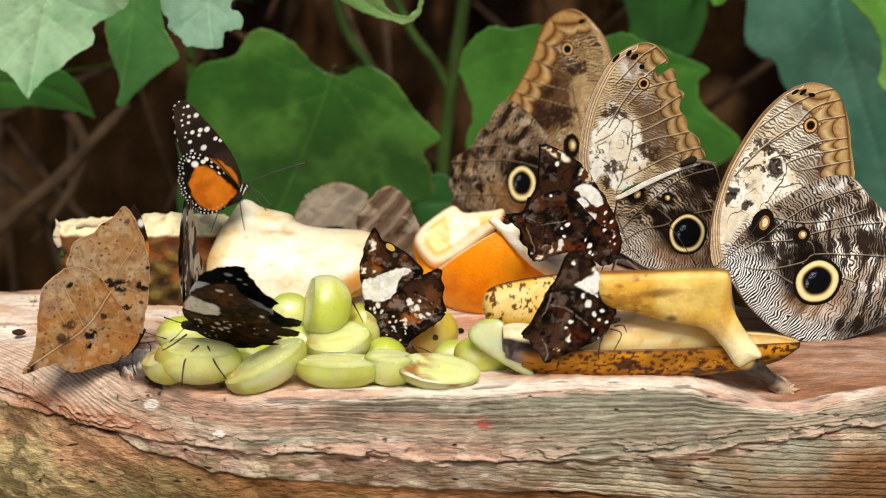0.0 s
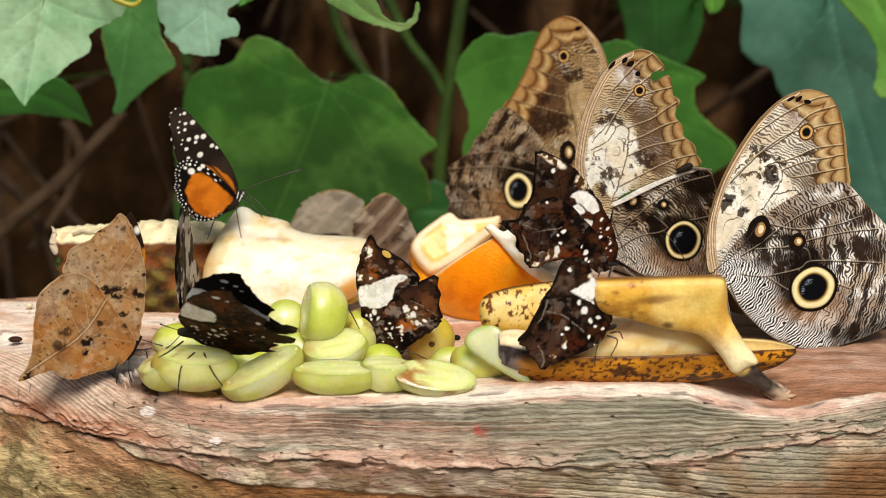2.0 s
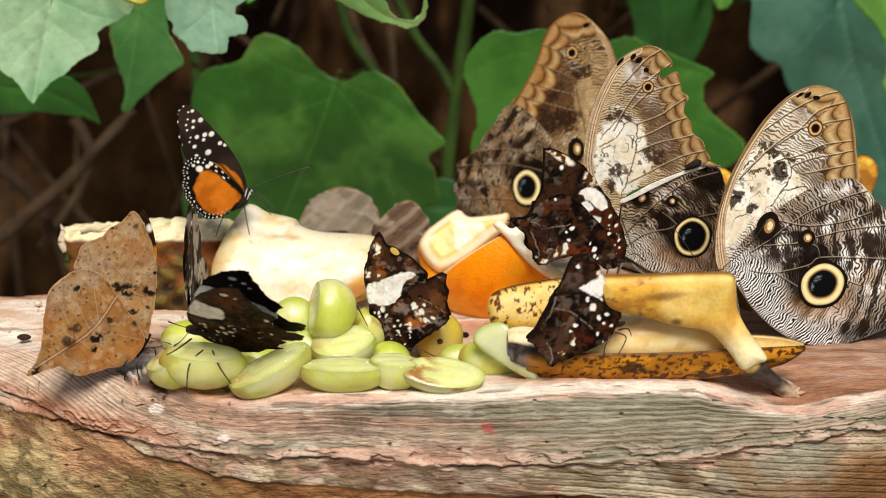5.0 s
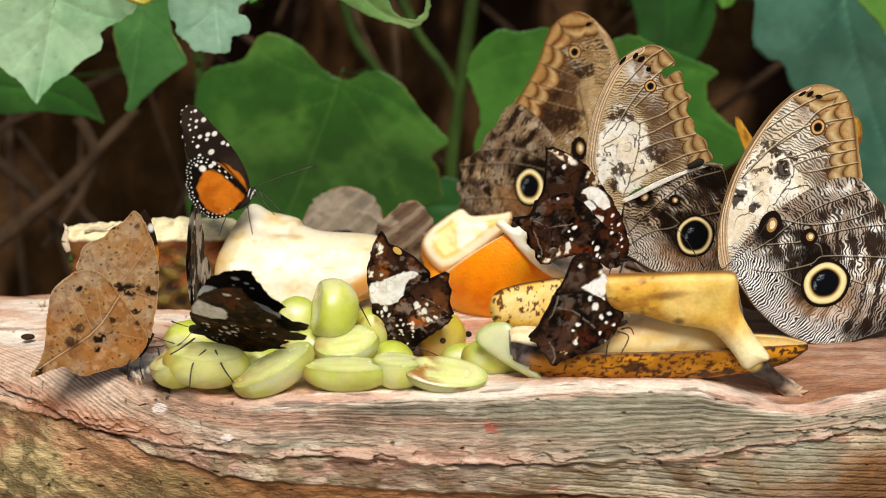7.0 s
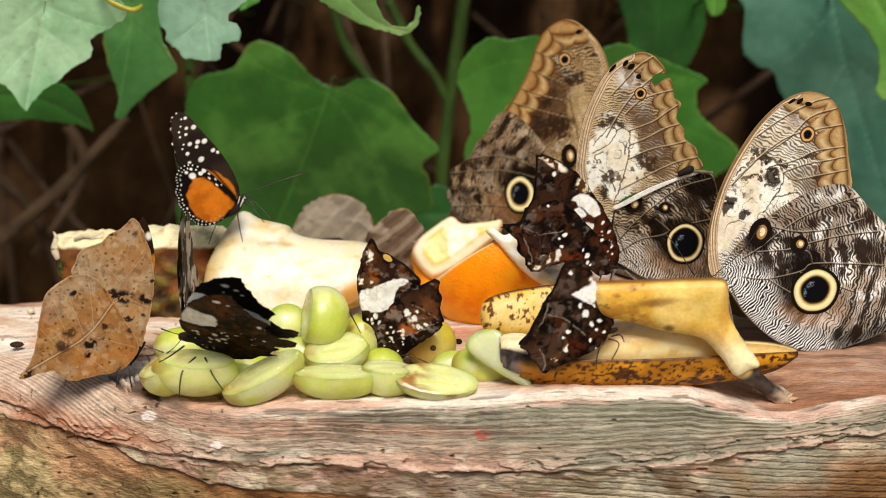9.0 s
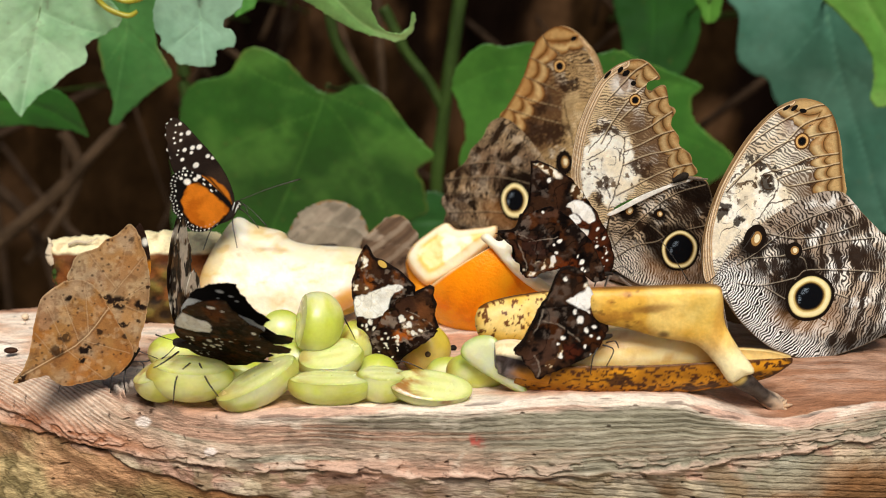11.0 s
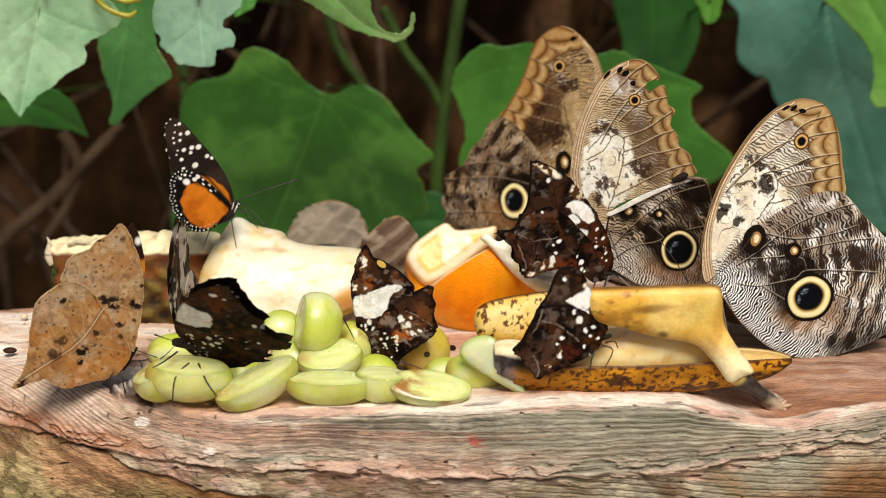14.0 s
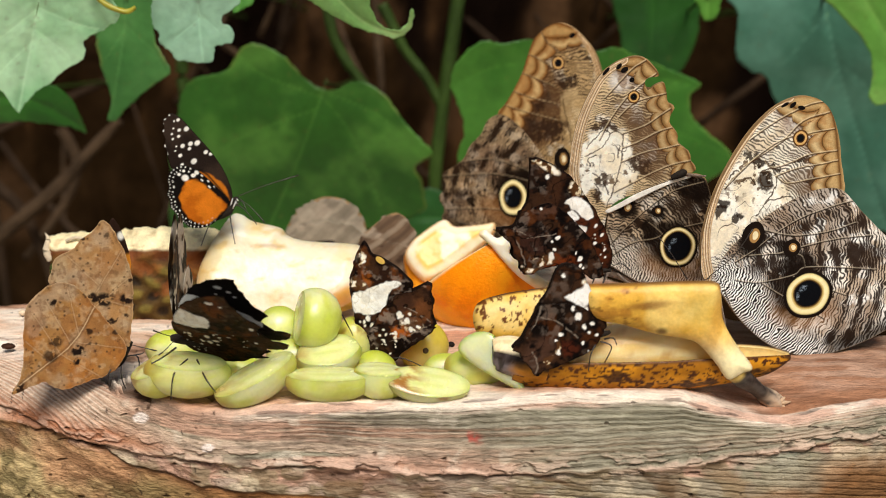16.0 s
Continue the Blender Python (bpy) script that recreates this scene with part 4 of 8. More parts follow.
BPATH = [(0.0290, 0.0160, 0.0112), (0.0355, 0.0160, 0.0100), (0.0557, 0.0160, 0.0094), (0.0799, 0.0160, 0.0098), (0.1020, 0.0160, 0.0111), (0.1181, 0.0160, 0.0119), (0.1269, 0.0160, 0.0124)]
held(loft("peel", BPATH, [0.0082, 0.0092, 0.0106, 0.0104, 0.0092, 0.0066, 0.0020], PEEL, ring=64, paint=skin(5), arc=(160, 378), wall=0.0016, n=44, label="brown-spotted yellow peel"), ban)


def tip_paint(co, al, an, inner):
    c = mix(plain(al, srgb("7b7073")), srgb("2c2422"), smooth(0.42, 0.62, fbm(co[:, 0] * 500, an / 25, 8)) * 0.9)
    c = mix(c, srgb("c07f1c"), smooth(0.55, 0.85, al + 0.4 * (fbm(an / 25, al * 4, 6) - 0.5)) * smooth(30, -10, np.where(an > 180, an - 360, an)))
    w = 26 * (fbm(al * 6, an / 18, 12) - 0.5)
    torn = smooth(0.20, 0.28, al + 0.004 * w) * smooth(18, 30, an + w) * smooth(108, 92, an + w)
    c = mix(c, srgb("2a1d16"), smooth(0.12, 0.22, al + 0.004 * w) * smooth(-14, 2, np.where(an > 180, an - 360, an) + w) * smooth(142, 128, np.where(an > 180, an - 360, an) + w) * 0.8)
    return mix(c, mix(plain(al, srgb("f3dfb4")), srgb("d8b47c"), smooth(0.5, 0.65, fbm(co[:, 0] * 300, an / 20, 9)) * 0.6), torn)


held(loft("peel_tip", [(0.0209, 0.0150, 0.0135), (0.0213, 0.0150, 0.0135), (0.0229, 0.0150, 0.0135), (0.0269, 0.0150, 0.0127), (0.0334, 0.0150, 0.0110), (0.0405, 0.0150, 0.0093)], [(0.0008, 0.0010), (0.0040, 0.0044), (0.0060, 0.0060), (0.0078, 0.0070), (0.0088, 0.0074), (0.0090, 0.0072)], PEEL, ring=40, n=10, paint=tip_paint, label="blackened blunt peel end torn open"), ban)
held(loft("banana_flesh", [(0.0225, 0.0170, 0.0138), (0.0290, 0.0180, 0.0122), (0.0438, 0.0190, 0.0119), (0.0600, 0.0190, 0.0136), (0.0761, 0.0190, 0.0144), (0.0924, 0.0190, 0.0136), (0.1046, 0.0190, 0.0110)], [0.0030, 0.0060, 0.0080, 0.0090, 0.0092, 0.0080, 0.0050], FLESH, ring=24, paint=flesh_paint, n=10, label="soft cream banana flesh"), ban)


def flap_paint(u, v, e):
    c = plain(u, srgb("deab42"))
    c = mix(c, srgb("f2d27c"), smooth(0.42, 0.7, fbm(u * 0.7, v * 0.7, 4)) * 0.8)
    low = smooth((1.57, -0.57)[1], (2.20, -1.76)[1], v)
    c = mix(c, srgb("f1e2b4"), low * 0.9)
    c = mix(c, srgb("b9b46a"), blob(u, v, (1.39, 0.22), 0.7, 0.6, 0, 0.8) * 0.3)
    c = mix(c, srgb("6b4220"), smooth(0.13, 0.02, e) * smooth((-1.77, 0.77)[1], (-1.78, 0.93)[1], v) * 0.9)
    c = mix(c, srgb("a0601c"), smooth(0.52, 0.68, fbm(u * 1.4 + 3, v * 2.6, 9)) * smooth((0.95, 0.61)[0], (-1.38, 0.57)[0], u) * 0.6)
    c = mix(c, srgb("6a4018"), smooth(0.66, 0.72, fbm(u * 3.2, v * 5.4, 11)) * smooth((0.18, 0.60)[0], (-1.38, 0.57)[0], u) * 0.6)
    c = mix(c, srgb("c58a34"), smooth(0.35, 0.1, np.abs(u - (1.87, -0.16)[0] - 0.2 * (v - (1.87, -0.16)[1]))) * (1 - low) * 0.5)
    c = mix(c, srgb("7a481c"), blob(u, v, (-0.59, 0.31), 0.75, 0.13, 8, 0.7) * 0.7)
    return mix(c, srgb("5a3a1c"), blob(u, v, (-0.02, -0.64), 0.18, 0.12, 0, 0.6) * 0.8)


fl = sheet("peel_flap", [(-2.71, 0.91), (-2.17, 1.00), (-0.81, 1.04), (0.74, 1.11), (1.79, 1.08), (1.99, 0.63), (2.10, -0.26), (2.60, -1.15), (3.17, -1.94), (2.83, -2.15), (2.33, -2.36), (1.89, -1.81), (1.36, -1.22), (0.91, -0.98), (-0.17, -0.80), (-1.35, -0.47), (-2.34, -0.24), (-2.74, 0.35)], 0.05, flap_paint, PEEL, None,
           relief=lambda u, v, e: -0.05 * u + 0.12 * np.sin(v * 1.3), thick=lambda u, v, e: 0.05 + 0.42 * np.sqrt(np.clip(1 - (1 - np.clip(e / 0.7, 0, 1)) ** 2, 0, 1)), label="yellow peel flap folded over the top")
fl.matrix_world = pose(0.0796, 0.0060, 0.0309, 86, 0, -4)
held(fl, ban)


def stem_paint(co, al, an, inner):
    c = plain(al, srgb("4c443e"))
    c = mix(c, srgb("d8b868"), smooth(0.14, 0.06, al))
    c = mix(c, srgb("2a2320"), smooth(0.45, 0.6, fbm(al * 8, an / 40, 3)) * smooth(0.10, 0.2, al))
    return mix(c, srgb("c4aa90"), smooth(0.58, 0.74, al) * smooth(0.25, 0.5, fbm(al * 20, an / 25, 7)))


held(loft("stem", [(0.1053, 0.0060, 0.0096), (0.1082, 0.0080, 0.0067), (0.1124, 0.0110, 0.0032), (0.1167, 0.0140, -0.0007), (0.1220, 0.0170, -0.0051), (0.1250, 0.0180, -0.0071)], [0.0034, 0.0036, 0.0029, 0.0026, 0.0034, 0.0024], PEEL, ring=16, paint=stem_paint, n=6,
          shape=lambda a, s: 1 + 0.16 * smooth(0.5, 0.9, s) * np.sin(a * 5 + s * 9), label="dark frayed banana stem"), ban)
for k, (dx, dz) in enumerate(((0.004, -0.002), (0.005, 0.0005), (0.003, 0.002), (0.001, -0.003), (0.0045, -0.0035))):
    q = Vector((0.1232, 0.0165, -0.0056))
    held(loft("splinter", [q, q + Vector((dx * 0.5, -0.0008, dz * 0.5)), q + Vector((dx, -0.001 + 0.0006 * k, dz))], [0.0012, 0.0009, 0.0003], PEEL, ring=6, paint=lambda co, al, an, inner: mix(plain(al, srgb("c4a586")), srgb("6a4a36"), smooth(0.4, 0.1, al))), ban)


def curl_paint(u, v, e):
    c = plain(u, srgb("e2b24a"))
    c = mix(c, srgb("eccb7c"), smooth(0.4, 0.7, fbm(u, v, 5)))
    c = mix(c, srgb("6a3f18"), smooth(0.60, 0.65, fbm(u * 8.5, v * 5, 9)))
    return mix(c, srgb("5c3716"), smooth(0.16, 0.03, e) * smooth(0.3, 0.8, v))


cu = sheet("curled_peel", [(-1.48, 0.16), (-1.23, 0.56), (-0.58, 0.77), (0.42, 0.88), (1.74, 0.88), (1.90, 0.19), (1.37, -0.62), (0.23, -0.96), (-0.63, -0.90), (-1.30, -0.64), (-1.48, -0.25)], 0.05, curl_paint, PEEL, None,
           relief=lambda u, v, e: 0.1 * np.sin(u), thick=lambda u, v, e: 0.04 + 0.5 * np.sqrt(np.clip(1 - (1 - np.clip(e / 0.8, 0, 1)) ** 2, 0, 1)), label="speckled yellow peel end")
cu.matrix_world = pose(0.0294, 0.0360, 0.0218, 70, 0, 15)
held(cu, ban)

# ---- butterflies ----
def eyespot(parent, c, rx, ry, rings, lift, name="eyespot", turn=0.0, shift=(0.0, 0.0)):
    """A round spot of scales, slightly proud of the wing; rings: (radius share, colour) from the middle out. cm."""
    na, nr = 96, 48
    a = np.linspace(0, 2 * np.pi, na, endpoint=False)
    r = np.linspace(0.02, 1, nr)
    rr, aa = np.meshgrid(r, a, indexing="ij")
    wob = 1 + 0.025 * np.sin(2 * aa + 1) + 0.012 * np.sin(5 * aa)
    t = radians(turn)
    lx, ly = rr * wob * np.cos(aa) * rx, rr * wob * np.sin(aa) * ry
    px_, py_ = c[0] + lx * math.cos(t) - ly * math.sin(t), c[1] + lx * math.sin(t) + ly * math.cos(t)
    base_h = lift(px_, py_) if callable(lift) else lift
    co = np.stack([px_, py_, base_h + 0.004 + (0.02 if rx > 0.5 else 0.004) * (1 - rr ** 2)], -1)
    rs = np.hypot(rr * np.cos(aa) - shift[0] * (1 - rr), rr * np.sin(aa) - shift[1] * (1 - rr))
    col = plain(rr, rings[0][1])
    for (r0, _), (_, c1) in zip(rings, rings[1:]):
        col = mix(col, c1, smooth(r0 - 0.035, r0 + 0.035, rs))
    if rx > 0.5:
        glint = blob(rr * np.cos(aa), rr * np.sin(aa), (-0.22, 0.28), 0.16, 0.10, 40, 0.5) + 0.8 * blob(rr * np.cos(aa), rr * np.sin(aa), (-0.42, -0.05), 0.06, 0.16, 0, 0.5)
        col = mix(col, srgb("93a3b4"), glint * smooth(0.45, 0.6, grain(rr * 26, aa * 14, 3)) * 0.7)
    idx = np.arange(na * nr).reshape(nr, na)
    q = np.stack([idx[:-1], idx[1:], np.roll(idx[1:], -1, 1), np.roll(idx[:-1], -1, 1)], -1).reshape(-1, 4)[:, ::-1]
    return link(name, grid_mesh(name, co.reshape(-1, 3) / 100, q, col.reshape(-1, 3)), SPOT, parent)


def limb(name, root, pts, r, material=LEG, label=""):
    """A thin jointed leg or feeler through local points in cm; r: radii in cm."""
    return loft(name, np.array(pts, float) / 100, np.array(r, float) / 100, material, root, ring=8, n=5, label=label, up=(0.1, 0.2, 1))


def wings(root, fw, hw, paint_fw, paint_hw, step, material, gap=0.06, camber=0.10, base=(0, 0), far=True, rag=0.0, far_paint=None):
    """Two closed wing pairs standing over the body."""
    def bow(u, v, e):
        return gap + camber * (1 - np.exp(-0.35 * np.hypot(u - base[0], v - base[1]))) + 0.03 * (fbm(u * 0.8, v * 0.8, 5) - 0.5)

    f = sheet("forewing", fw, step, paint_fw, material, root, relief=bow, thick=0.008, rag=rag)
    h = sheet("hindwing", hw, step, paint_hw, material, root, relief=lambda u, v, e: bow(u, v, e) + 0.05, thick=0.008, rag=rag)
    if far:
        dull = far_paint or (lambda u, v, e: plain(u, srgb("8f7350" if material is WING else "1c130e")) * (0.7 + 0.6 * fbm(u * 3, v * 3, 8))[:, None])
        sheet("forewing", fw, step * 4, dull, material, root, relief=lambda u, v, e: -bow(u, v, e), thick=0.008)
        sheet("hindwing", hw, step * 4, dull, material, root, relief=lambda u, v, e: -bow(u, v, e) - 0.05, thick=0.008)
    return f, h, bow




def ripples(u, v, base, period, seed, duty=0.5, ragged=0.6, sharp=0.14, fine=1.6):
    """Wavy broken scale lines across the wing, roughly concentric about its root; duty: the dark share."""
    r = np.hypot(u - base[0], v - base[1])
    a = np.arctan2(v - base[1], u - base[0])
    cell = a * 7 + 0.3 * np.sin(r)
    no = np.floor(cell)
    ph = r / period + 2.6 * (fbm(u * fine, v * fine, seed) - 0.5) + 1.0 * (grain(u * 5.5, v * 5.5, seed + 1) - 0.5)
    ph = ph + lattice(no, no * 0, seed) + 0.5 * np.abs(cell - no - 0.5)
    s = 0.5 + 0.5 * np.sin(ph * 2 * np.pi)
    mid = 1 - duty + ragged * (fbm(u * 3.4, v * 3.4, seed + 4) - 0.5)
    return smooth(mid - sharp, mid + sharp, s)


def drawn(u, v, pts, width, wob=0.0, seed=1):
    """1 on a thin line through the points, with a slight wander."""
    if wob:
        u, v = u + wob * (fbm(u * 5, v * 5, seed) - 0.5), v + wob * (fbm(u * 5 + 7, v * 5, seed + 1) - 0.5)
    return smooth(width, width * 0.35, to_line(u, v, spline(pts, False, 5))[0])


def blotch(u, v, m, r1, r2, turn, seed):
    """A ragged dark patch."""
    w1, w2 = 0.5 * (fbm(u * 4.5, v * 4.5, seed) - 0.5), 0.5 * (fbm(u * 4.5 + 3, v * 4.5, seed + 4) - 0.5)
    return blob(u + w1, v + w2, m, r1, r2, turn, 0.22) * smooth(0.30, 0.46, fbm(u * 8, v * 8, seed + 7) + 0.06)


def owl_fore(base, costa, margin, veins, disc, marks, net, seed=1, wide=1.0, rim="a8814f", pale="f3ead8", ink="26180f", cream="fffaec", clouds=(), edge=0.42, tone=(1, 1, 1), fill=1.0, mauve=None, strength=0.92, period=0.135):
    """Forewing underside: cream cell with dark net lines, rippled ground, and two rows of scallops between the veins."""
    def f(u, v, e):
        ml = spline(margin, False, 8)
        dm, _, _, am = to_line(u, v, ml)
        dc = to_line(u, v, spline(costa, False, 8))[0]
        ends = np.array([ln[-1] for ln in veins])
        knots = np.unique(np.r_[0, np.sort(to_line(ends[:, 0], ends[:, 1], ml)[3]), 1])
        knots = knots[np.r_[True, np.diff(knots) > 0.05]]
        knots[-1] = 1.0
        k = np.clip(np.searchsorted(knots, am, "right") - 1, 0, len(knots) - 2)
        q = (am - knots[k]) / (knots[k + 1] - knots[k])
        arch = np.sqrt(np.clip(1 - (2 * q - 1) ** 2, 0, 1))
        uneven = 1 + 0.22 * (lattice(k, k * 0 + 3, seed) - 0.5) + 0.10 * (fbm(u * 3, v * 3, seed + 2) - 0.5)
        # ground
        c = mix(plain(u, srgb(pale)), srgb("cdb48e"), smooth(0.45, 0.65, fbm(u * 1.4, v * 1.4, seed + 3)) * 0.6)
        c = mix(c, srgb("fdf8ec"), smooth(0.52, 0.68, fbm(u * 1.9 + 4, v * 1.9, seed + 13)) * 0.7)
        duty = 0.36 + 0.40 * (fbm(u * 0.9, v * 0.9, seed + 21) - 0.5)
        for m, r1, r2, tn, amount in clouds:
            duty = duty + amount * blob(u, v, m, r1, r2, tn, 0.5)
        rip = ripples(u, v, base, period, seed, duty)
        c = mix(c, srgb(ink), rip * strength)
        c = mix(c, srgb("6b4f36"), smooth(0.48, 0.72, duty) * 0.65)
        # discal cell
        d = region(u, v, disc, 0.10, 0.22, seed) * fill
        c = mix(c, mix(plain(u, srgb(cream)), srgb("ead6ae"), smooth(0.50, 0.68, fbm(u * 1.2, v * 1.2, seed + 31)) * 0.55), d)
        speck = smooth(0.60, 0.66, fbm(u * 5.2, v * 5.2, seed + 8)) * smooth(0.46, 0.58, fbm(u * 1.0 + 4, v * 1.0, seed + 9))
        c = mix(c, srgb("5d4428"), speck * d * 0.9)
        curl = smooth(0.020, 0.008, np.abs(fbm(u * 2.3, v * 2.3, seed + 5, 2) - 0.5)) * smooth(0.48, 0.56, fbm(u * 1.1 + 2, v * 1.1, seed + 6))
        c = mix(c, srgb("3e2a18"), curl * d * 0.85)
        for n, (m, r1, r2, tn) in enumerate(marks):
            c = mix(c, srgb(ink), blotch(u, v, m, r1, r2, tn, seed + n) * 0.93)
        for n, ln in enumerate(net):
            c = mix(c, srgb("3a2716"), drawn(u, v, ln, 0.034, 0.14, seed + n) * 0.9)
        if mauve:
            g = blob(u, v, *mauve, 0.5)
            c = mix(c, srgb("a38f83"), g * 0.75)
            c = mix(c, srgb("f4efe8"), g * smooth(0.52, 0.64, fbm(u * 2.2, v * 1.6, seed + 17)) * 0.8)
        # scalloped margin
        inner = wide * uneven * (0.66 + 0.36 * arch)
        middle = wide * uneven * (0.26 + 0.26 * arch ** 1.5)
        c = mix(c, srgb("6d4c31"), smooth(0.30, 0.0, dm - inner) * 0.55)
        m1 = smooth(0.03, -0.03, dm - inner)
        band = mix(plain(u, srgb(rim)), srgb("dcc290"), smooth(0.02, 0.30, inner - dm) * smooth(-0.02, 0.34, dm - middle) * 0.95)
        band = mix(band, srgb("8a5c30"), smooth(0.16, 0.0, dm - middle) * (dm > middle) * 0.6)
        band = mix(band, srgb("cfae78"), smooth(0.02, 0.22, middle - dm) * smooth(0.0, 0.18, dm) * 0.75)
        band = mix(band, srgb("a87440"), smooth(0.55, 0.7, fbm(u * 3 + 6, v * 3, seed + 19)) * 0.45)
        c = mix(c, band, m1)
        c = mix(c, srgb("3a2312"), np.exp(-((dm - inner) / 0.030) ** 2) * 0.92)
        c = mix(c, srgb("40280f"), np.exp(-((dm - middle) / 0.026) ** 2) * m1 * 0.88)
        c = mix(c, srgb("5a3a1e"), smooth(0.06, 0.0, dm) * 0.7)
        # leading edge: fine straw-coloured stripes
        w = edge * (1 - 0.45 * smooth(0.4, 1.0, to_line(u, v, spline(costa, False, 8))[3]))
        straw = mix(plain(u, srgb("c39f74")), srgb("f0dfc2"), smooth(0.45, 0.75, np.sin(dc / 0.085 * 2 * np.pi + 1.2 * fbm(u, v, seed)) * 0.5 + 0.5) * 0.8)
        straw = mix(straw, srgb("5e4028"), smooth(0.80, 0.95, np.sin(dc / 0.115 * 2 * np.pi + 2.0) * 0.5 + 0.5) * 0.75)
        c = mix(c, straw, smooth(w + 0.03, w - 0.03, dc))
        for ln in veins:
            c = mix(c, srgb("f0dcb4"), drawn(u + 0.035, v - 0.035, ln, 0.04) * 0.45)
            c = mix(c, srgb("452d1a"), drawn(u, v, ln, 0.040, 0.03, seed) * 0.85)
        return c * (0.84 + 0.32 * fbm(u * 10, v * 10, 3))[:, None] * np.array(tone)
    return f


def owl_hind(base, eye, halo, lower, veins, seed=2, dark=0.5, tone=(1, 1, 1), streaks=(), pale="f3ebdf", tan=1.0, shine=0.8):
    """Hindwing underside: zebra scale lines by the body, barred brown ground beyond, dark halos round the eyespots."""
    def f(u, v, e):
        r = np.hypot(u - base[0], v - base[1])
        ang = np.arctan2(v - base[1], u - base[0])
        no = np.floor(ang * 5.5)
        bars = np.sin(2 * np.pi * (r / 0.62 + 0.6 * lattice(no, no * 0 + 2, seed) + 0.9 * (fbm(u * 0.9, v * 0.9, seed + 40) - 0.5)))
        bars = bars * smooth(0.35, 0.6, fbm(u * 1.2, v * 1.2, seed + 41))
        c = mix(plain(u, srgb(pale)), srgb("b79d80"), smooth(0.44, 0.62, fbm(u * 1.3, v * 1.3, seed + 2)) * 0.75)
        c = mix(c, srgb("8f7a68"), smooth(0.46, 0.62, fbm(r * 0.8, ang * 3.5, seed + 12)) * dark)
        c = mix(c, srgb("fffdf8"), smooth(0.55, 0.68, fbm(u * 2.1 + 8, v * 2.1, seed + 15)) * shine)
        duty = 0.45 + 0.26 * bars * dark * 2 + 0.5 * (fbm(u * 0.7 + 3, v * 0.7, seed + 14) - 0.5)
        for m, r1, r2, tn in streaks:
            w = 0.5 * (fbm(u * 2.5, v * 2.5, seed + 8) - 0.5)
            duty = duty + 0.42 * blob(u + w, v + w, m, r1, r2, tn, 0.6)
        rip = ripples(u, v, base, 0.125, seed, duty, 0.7, 0.15, 2.0)
        c = mix(c, srgb("1e130c"), rip * 0.94)
        c = mix(c, srgb("2c1d14"), smooth(0.56, 0.90, duty) * 0.72)
        lw = region(u, v, lower, 0.35, 0.3, seed)
        zebra = mix(plain(u, srgb("fdfbf7")), srgb("0d0a08"), ripples(u, v, base, 0.105, seed + 7, 0.52, 0.5, 0.14, 1.7))
        c = mix(c, zebra, lw)
        c = mix(c, srgb("9a6c3c"), blob(u + 0.2 * (fbm(u * 3, v * 3, 5) - 0.5), v, (eye[0] - 0.25, eye[1] - 0.62), 1.25, 0.75, -12, 0.4) * 0.55 * tan)
        low = smooth(1.2, 0.1, e + 0.7 * (fbm(u * 1.5, v * 1.5, seed + 9) - 0.5)) * smooth(eye[1] - 0.3, eye[1] - 1.5, v) * (1 - lw)
        c = mix(c, srgb("1f1610"), low * 0.85)
        for m, r1, r2 in halo:
            w = 0.35 * (fbm(u * 3, v * 3, 2) - 0.5)
            c = mix(c, srgb("170e09"), blob(u + w, v - w, m, r1, r2, 0, 0.28) * 0.95)
        for ln in veins:
            c = mix(c, srgb("e2d2b8"), drawn(u, v - 0.045, ln, 0.035) * 0.35)
            c = mix(c, srgb("1c120c"), drawn(u, v, ln, 0.040, 0.03, seed) * 0.85)
        c = mix(c, srgb("8d7a62"), smooth(0.05, 0.02, e) * 0.4)
        return c * (0.84 + 0.32 * fbm(u * 10, v * 10, 5))[:, None] * np.array(tone)
    return f


EYE_RINGS = [(0.55, srgb("06080d")), (0.60, srgb("5d4524")), (0.66, srgb("cbb06a")), (0.80, srgb("f3e6b0")), (0.86, srgb("e6d596")), (0.90, srgb("120b07")), (1.2, srgb("150d08"))]
THIN_RINGS = [(0.68, srgb("06070b")), (0.72, srgb("5d4524")), (0.76, srgb("cbb06a")), (0.84, srgb("f0e2b0")), (0.88, srgb("d8c284")), (0.93, srgb("120b07")), (1.2, srgb("150d08"))]
TAN_RINGS = [(0.30, srgb("e9dcb4")), (0.50, srgb("a47c48")), (0.66, srgb("1c120c")), (1.2, srgb("170f0a"))]
SMALL_RINGS = [(0.42, srgb("07080b")), (0.55, srgb("4a2f18")), (0.80, srgb("d2a566")), (1.2, srgb("5b3d22"))]
DASH = [(0.9, srgb("0f0b09")), (1.2, srgb("0f0b09"))]


def owl_extras(bow, h, f, eye, er, spots, small, dashes, rings=EYE_RINGS):
    on_hind, on_fore = lambda x, y: bow(x, y, 0) + 0.062, lambda x, y: bow(x, y, 0) + 0.012
    eyespot(h, eye, er[0], er[1], rings, on_hind, shift=(-0.05, 0.1))
    for c, a, b, t in spots:
        eyespot(h, c, a, b, TAN_RINGS, on_hind, "ocellus", t, (0.25, 0.1))
    eyespot(f, small[0], small[1], small[1] * 1.1, SMALL_RINGS, on_fore, "ocellus")
    for c, a, b, t in dashes:
        eyespot(f, c, a, b, DASH, on_fore, "apex_mark", t)


def feeler(root, a, b, c):
    limb("antenna", root, [a, b, c], [0.018, 0.014, 0.03])


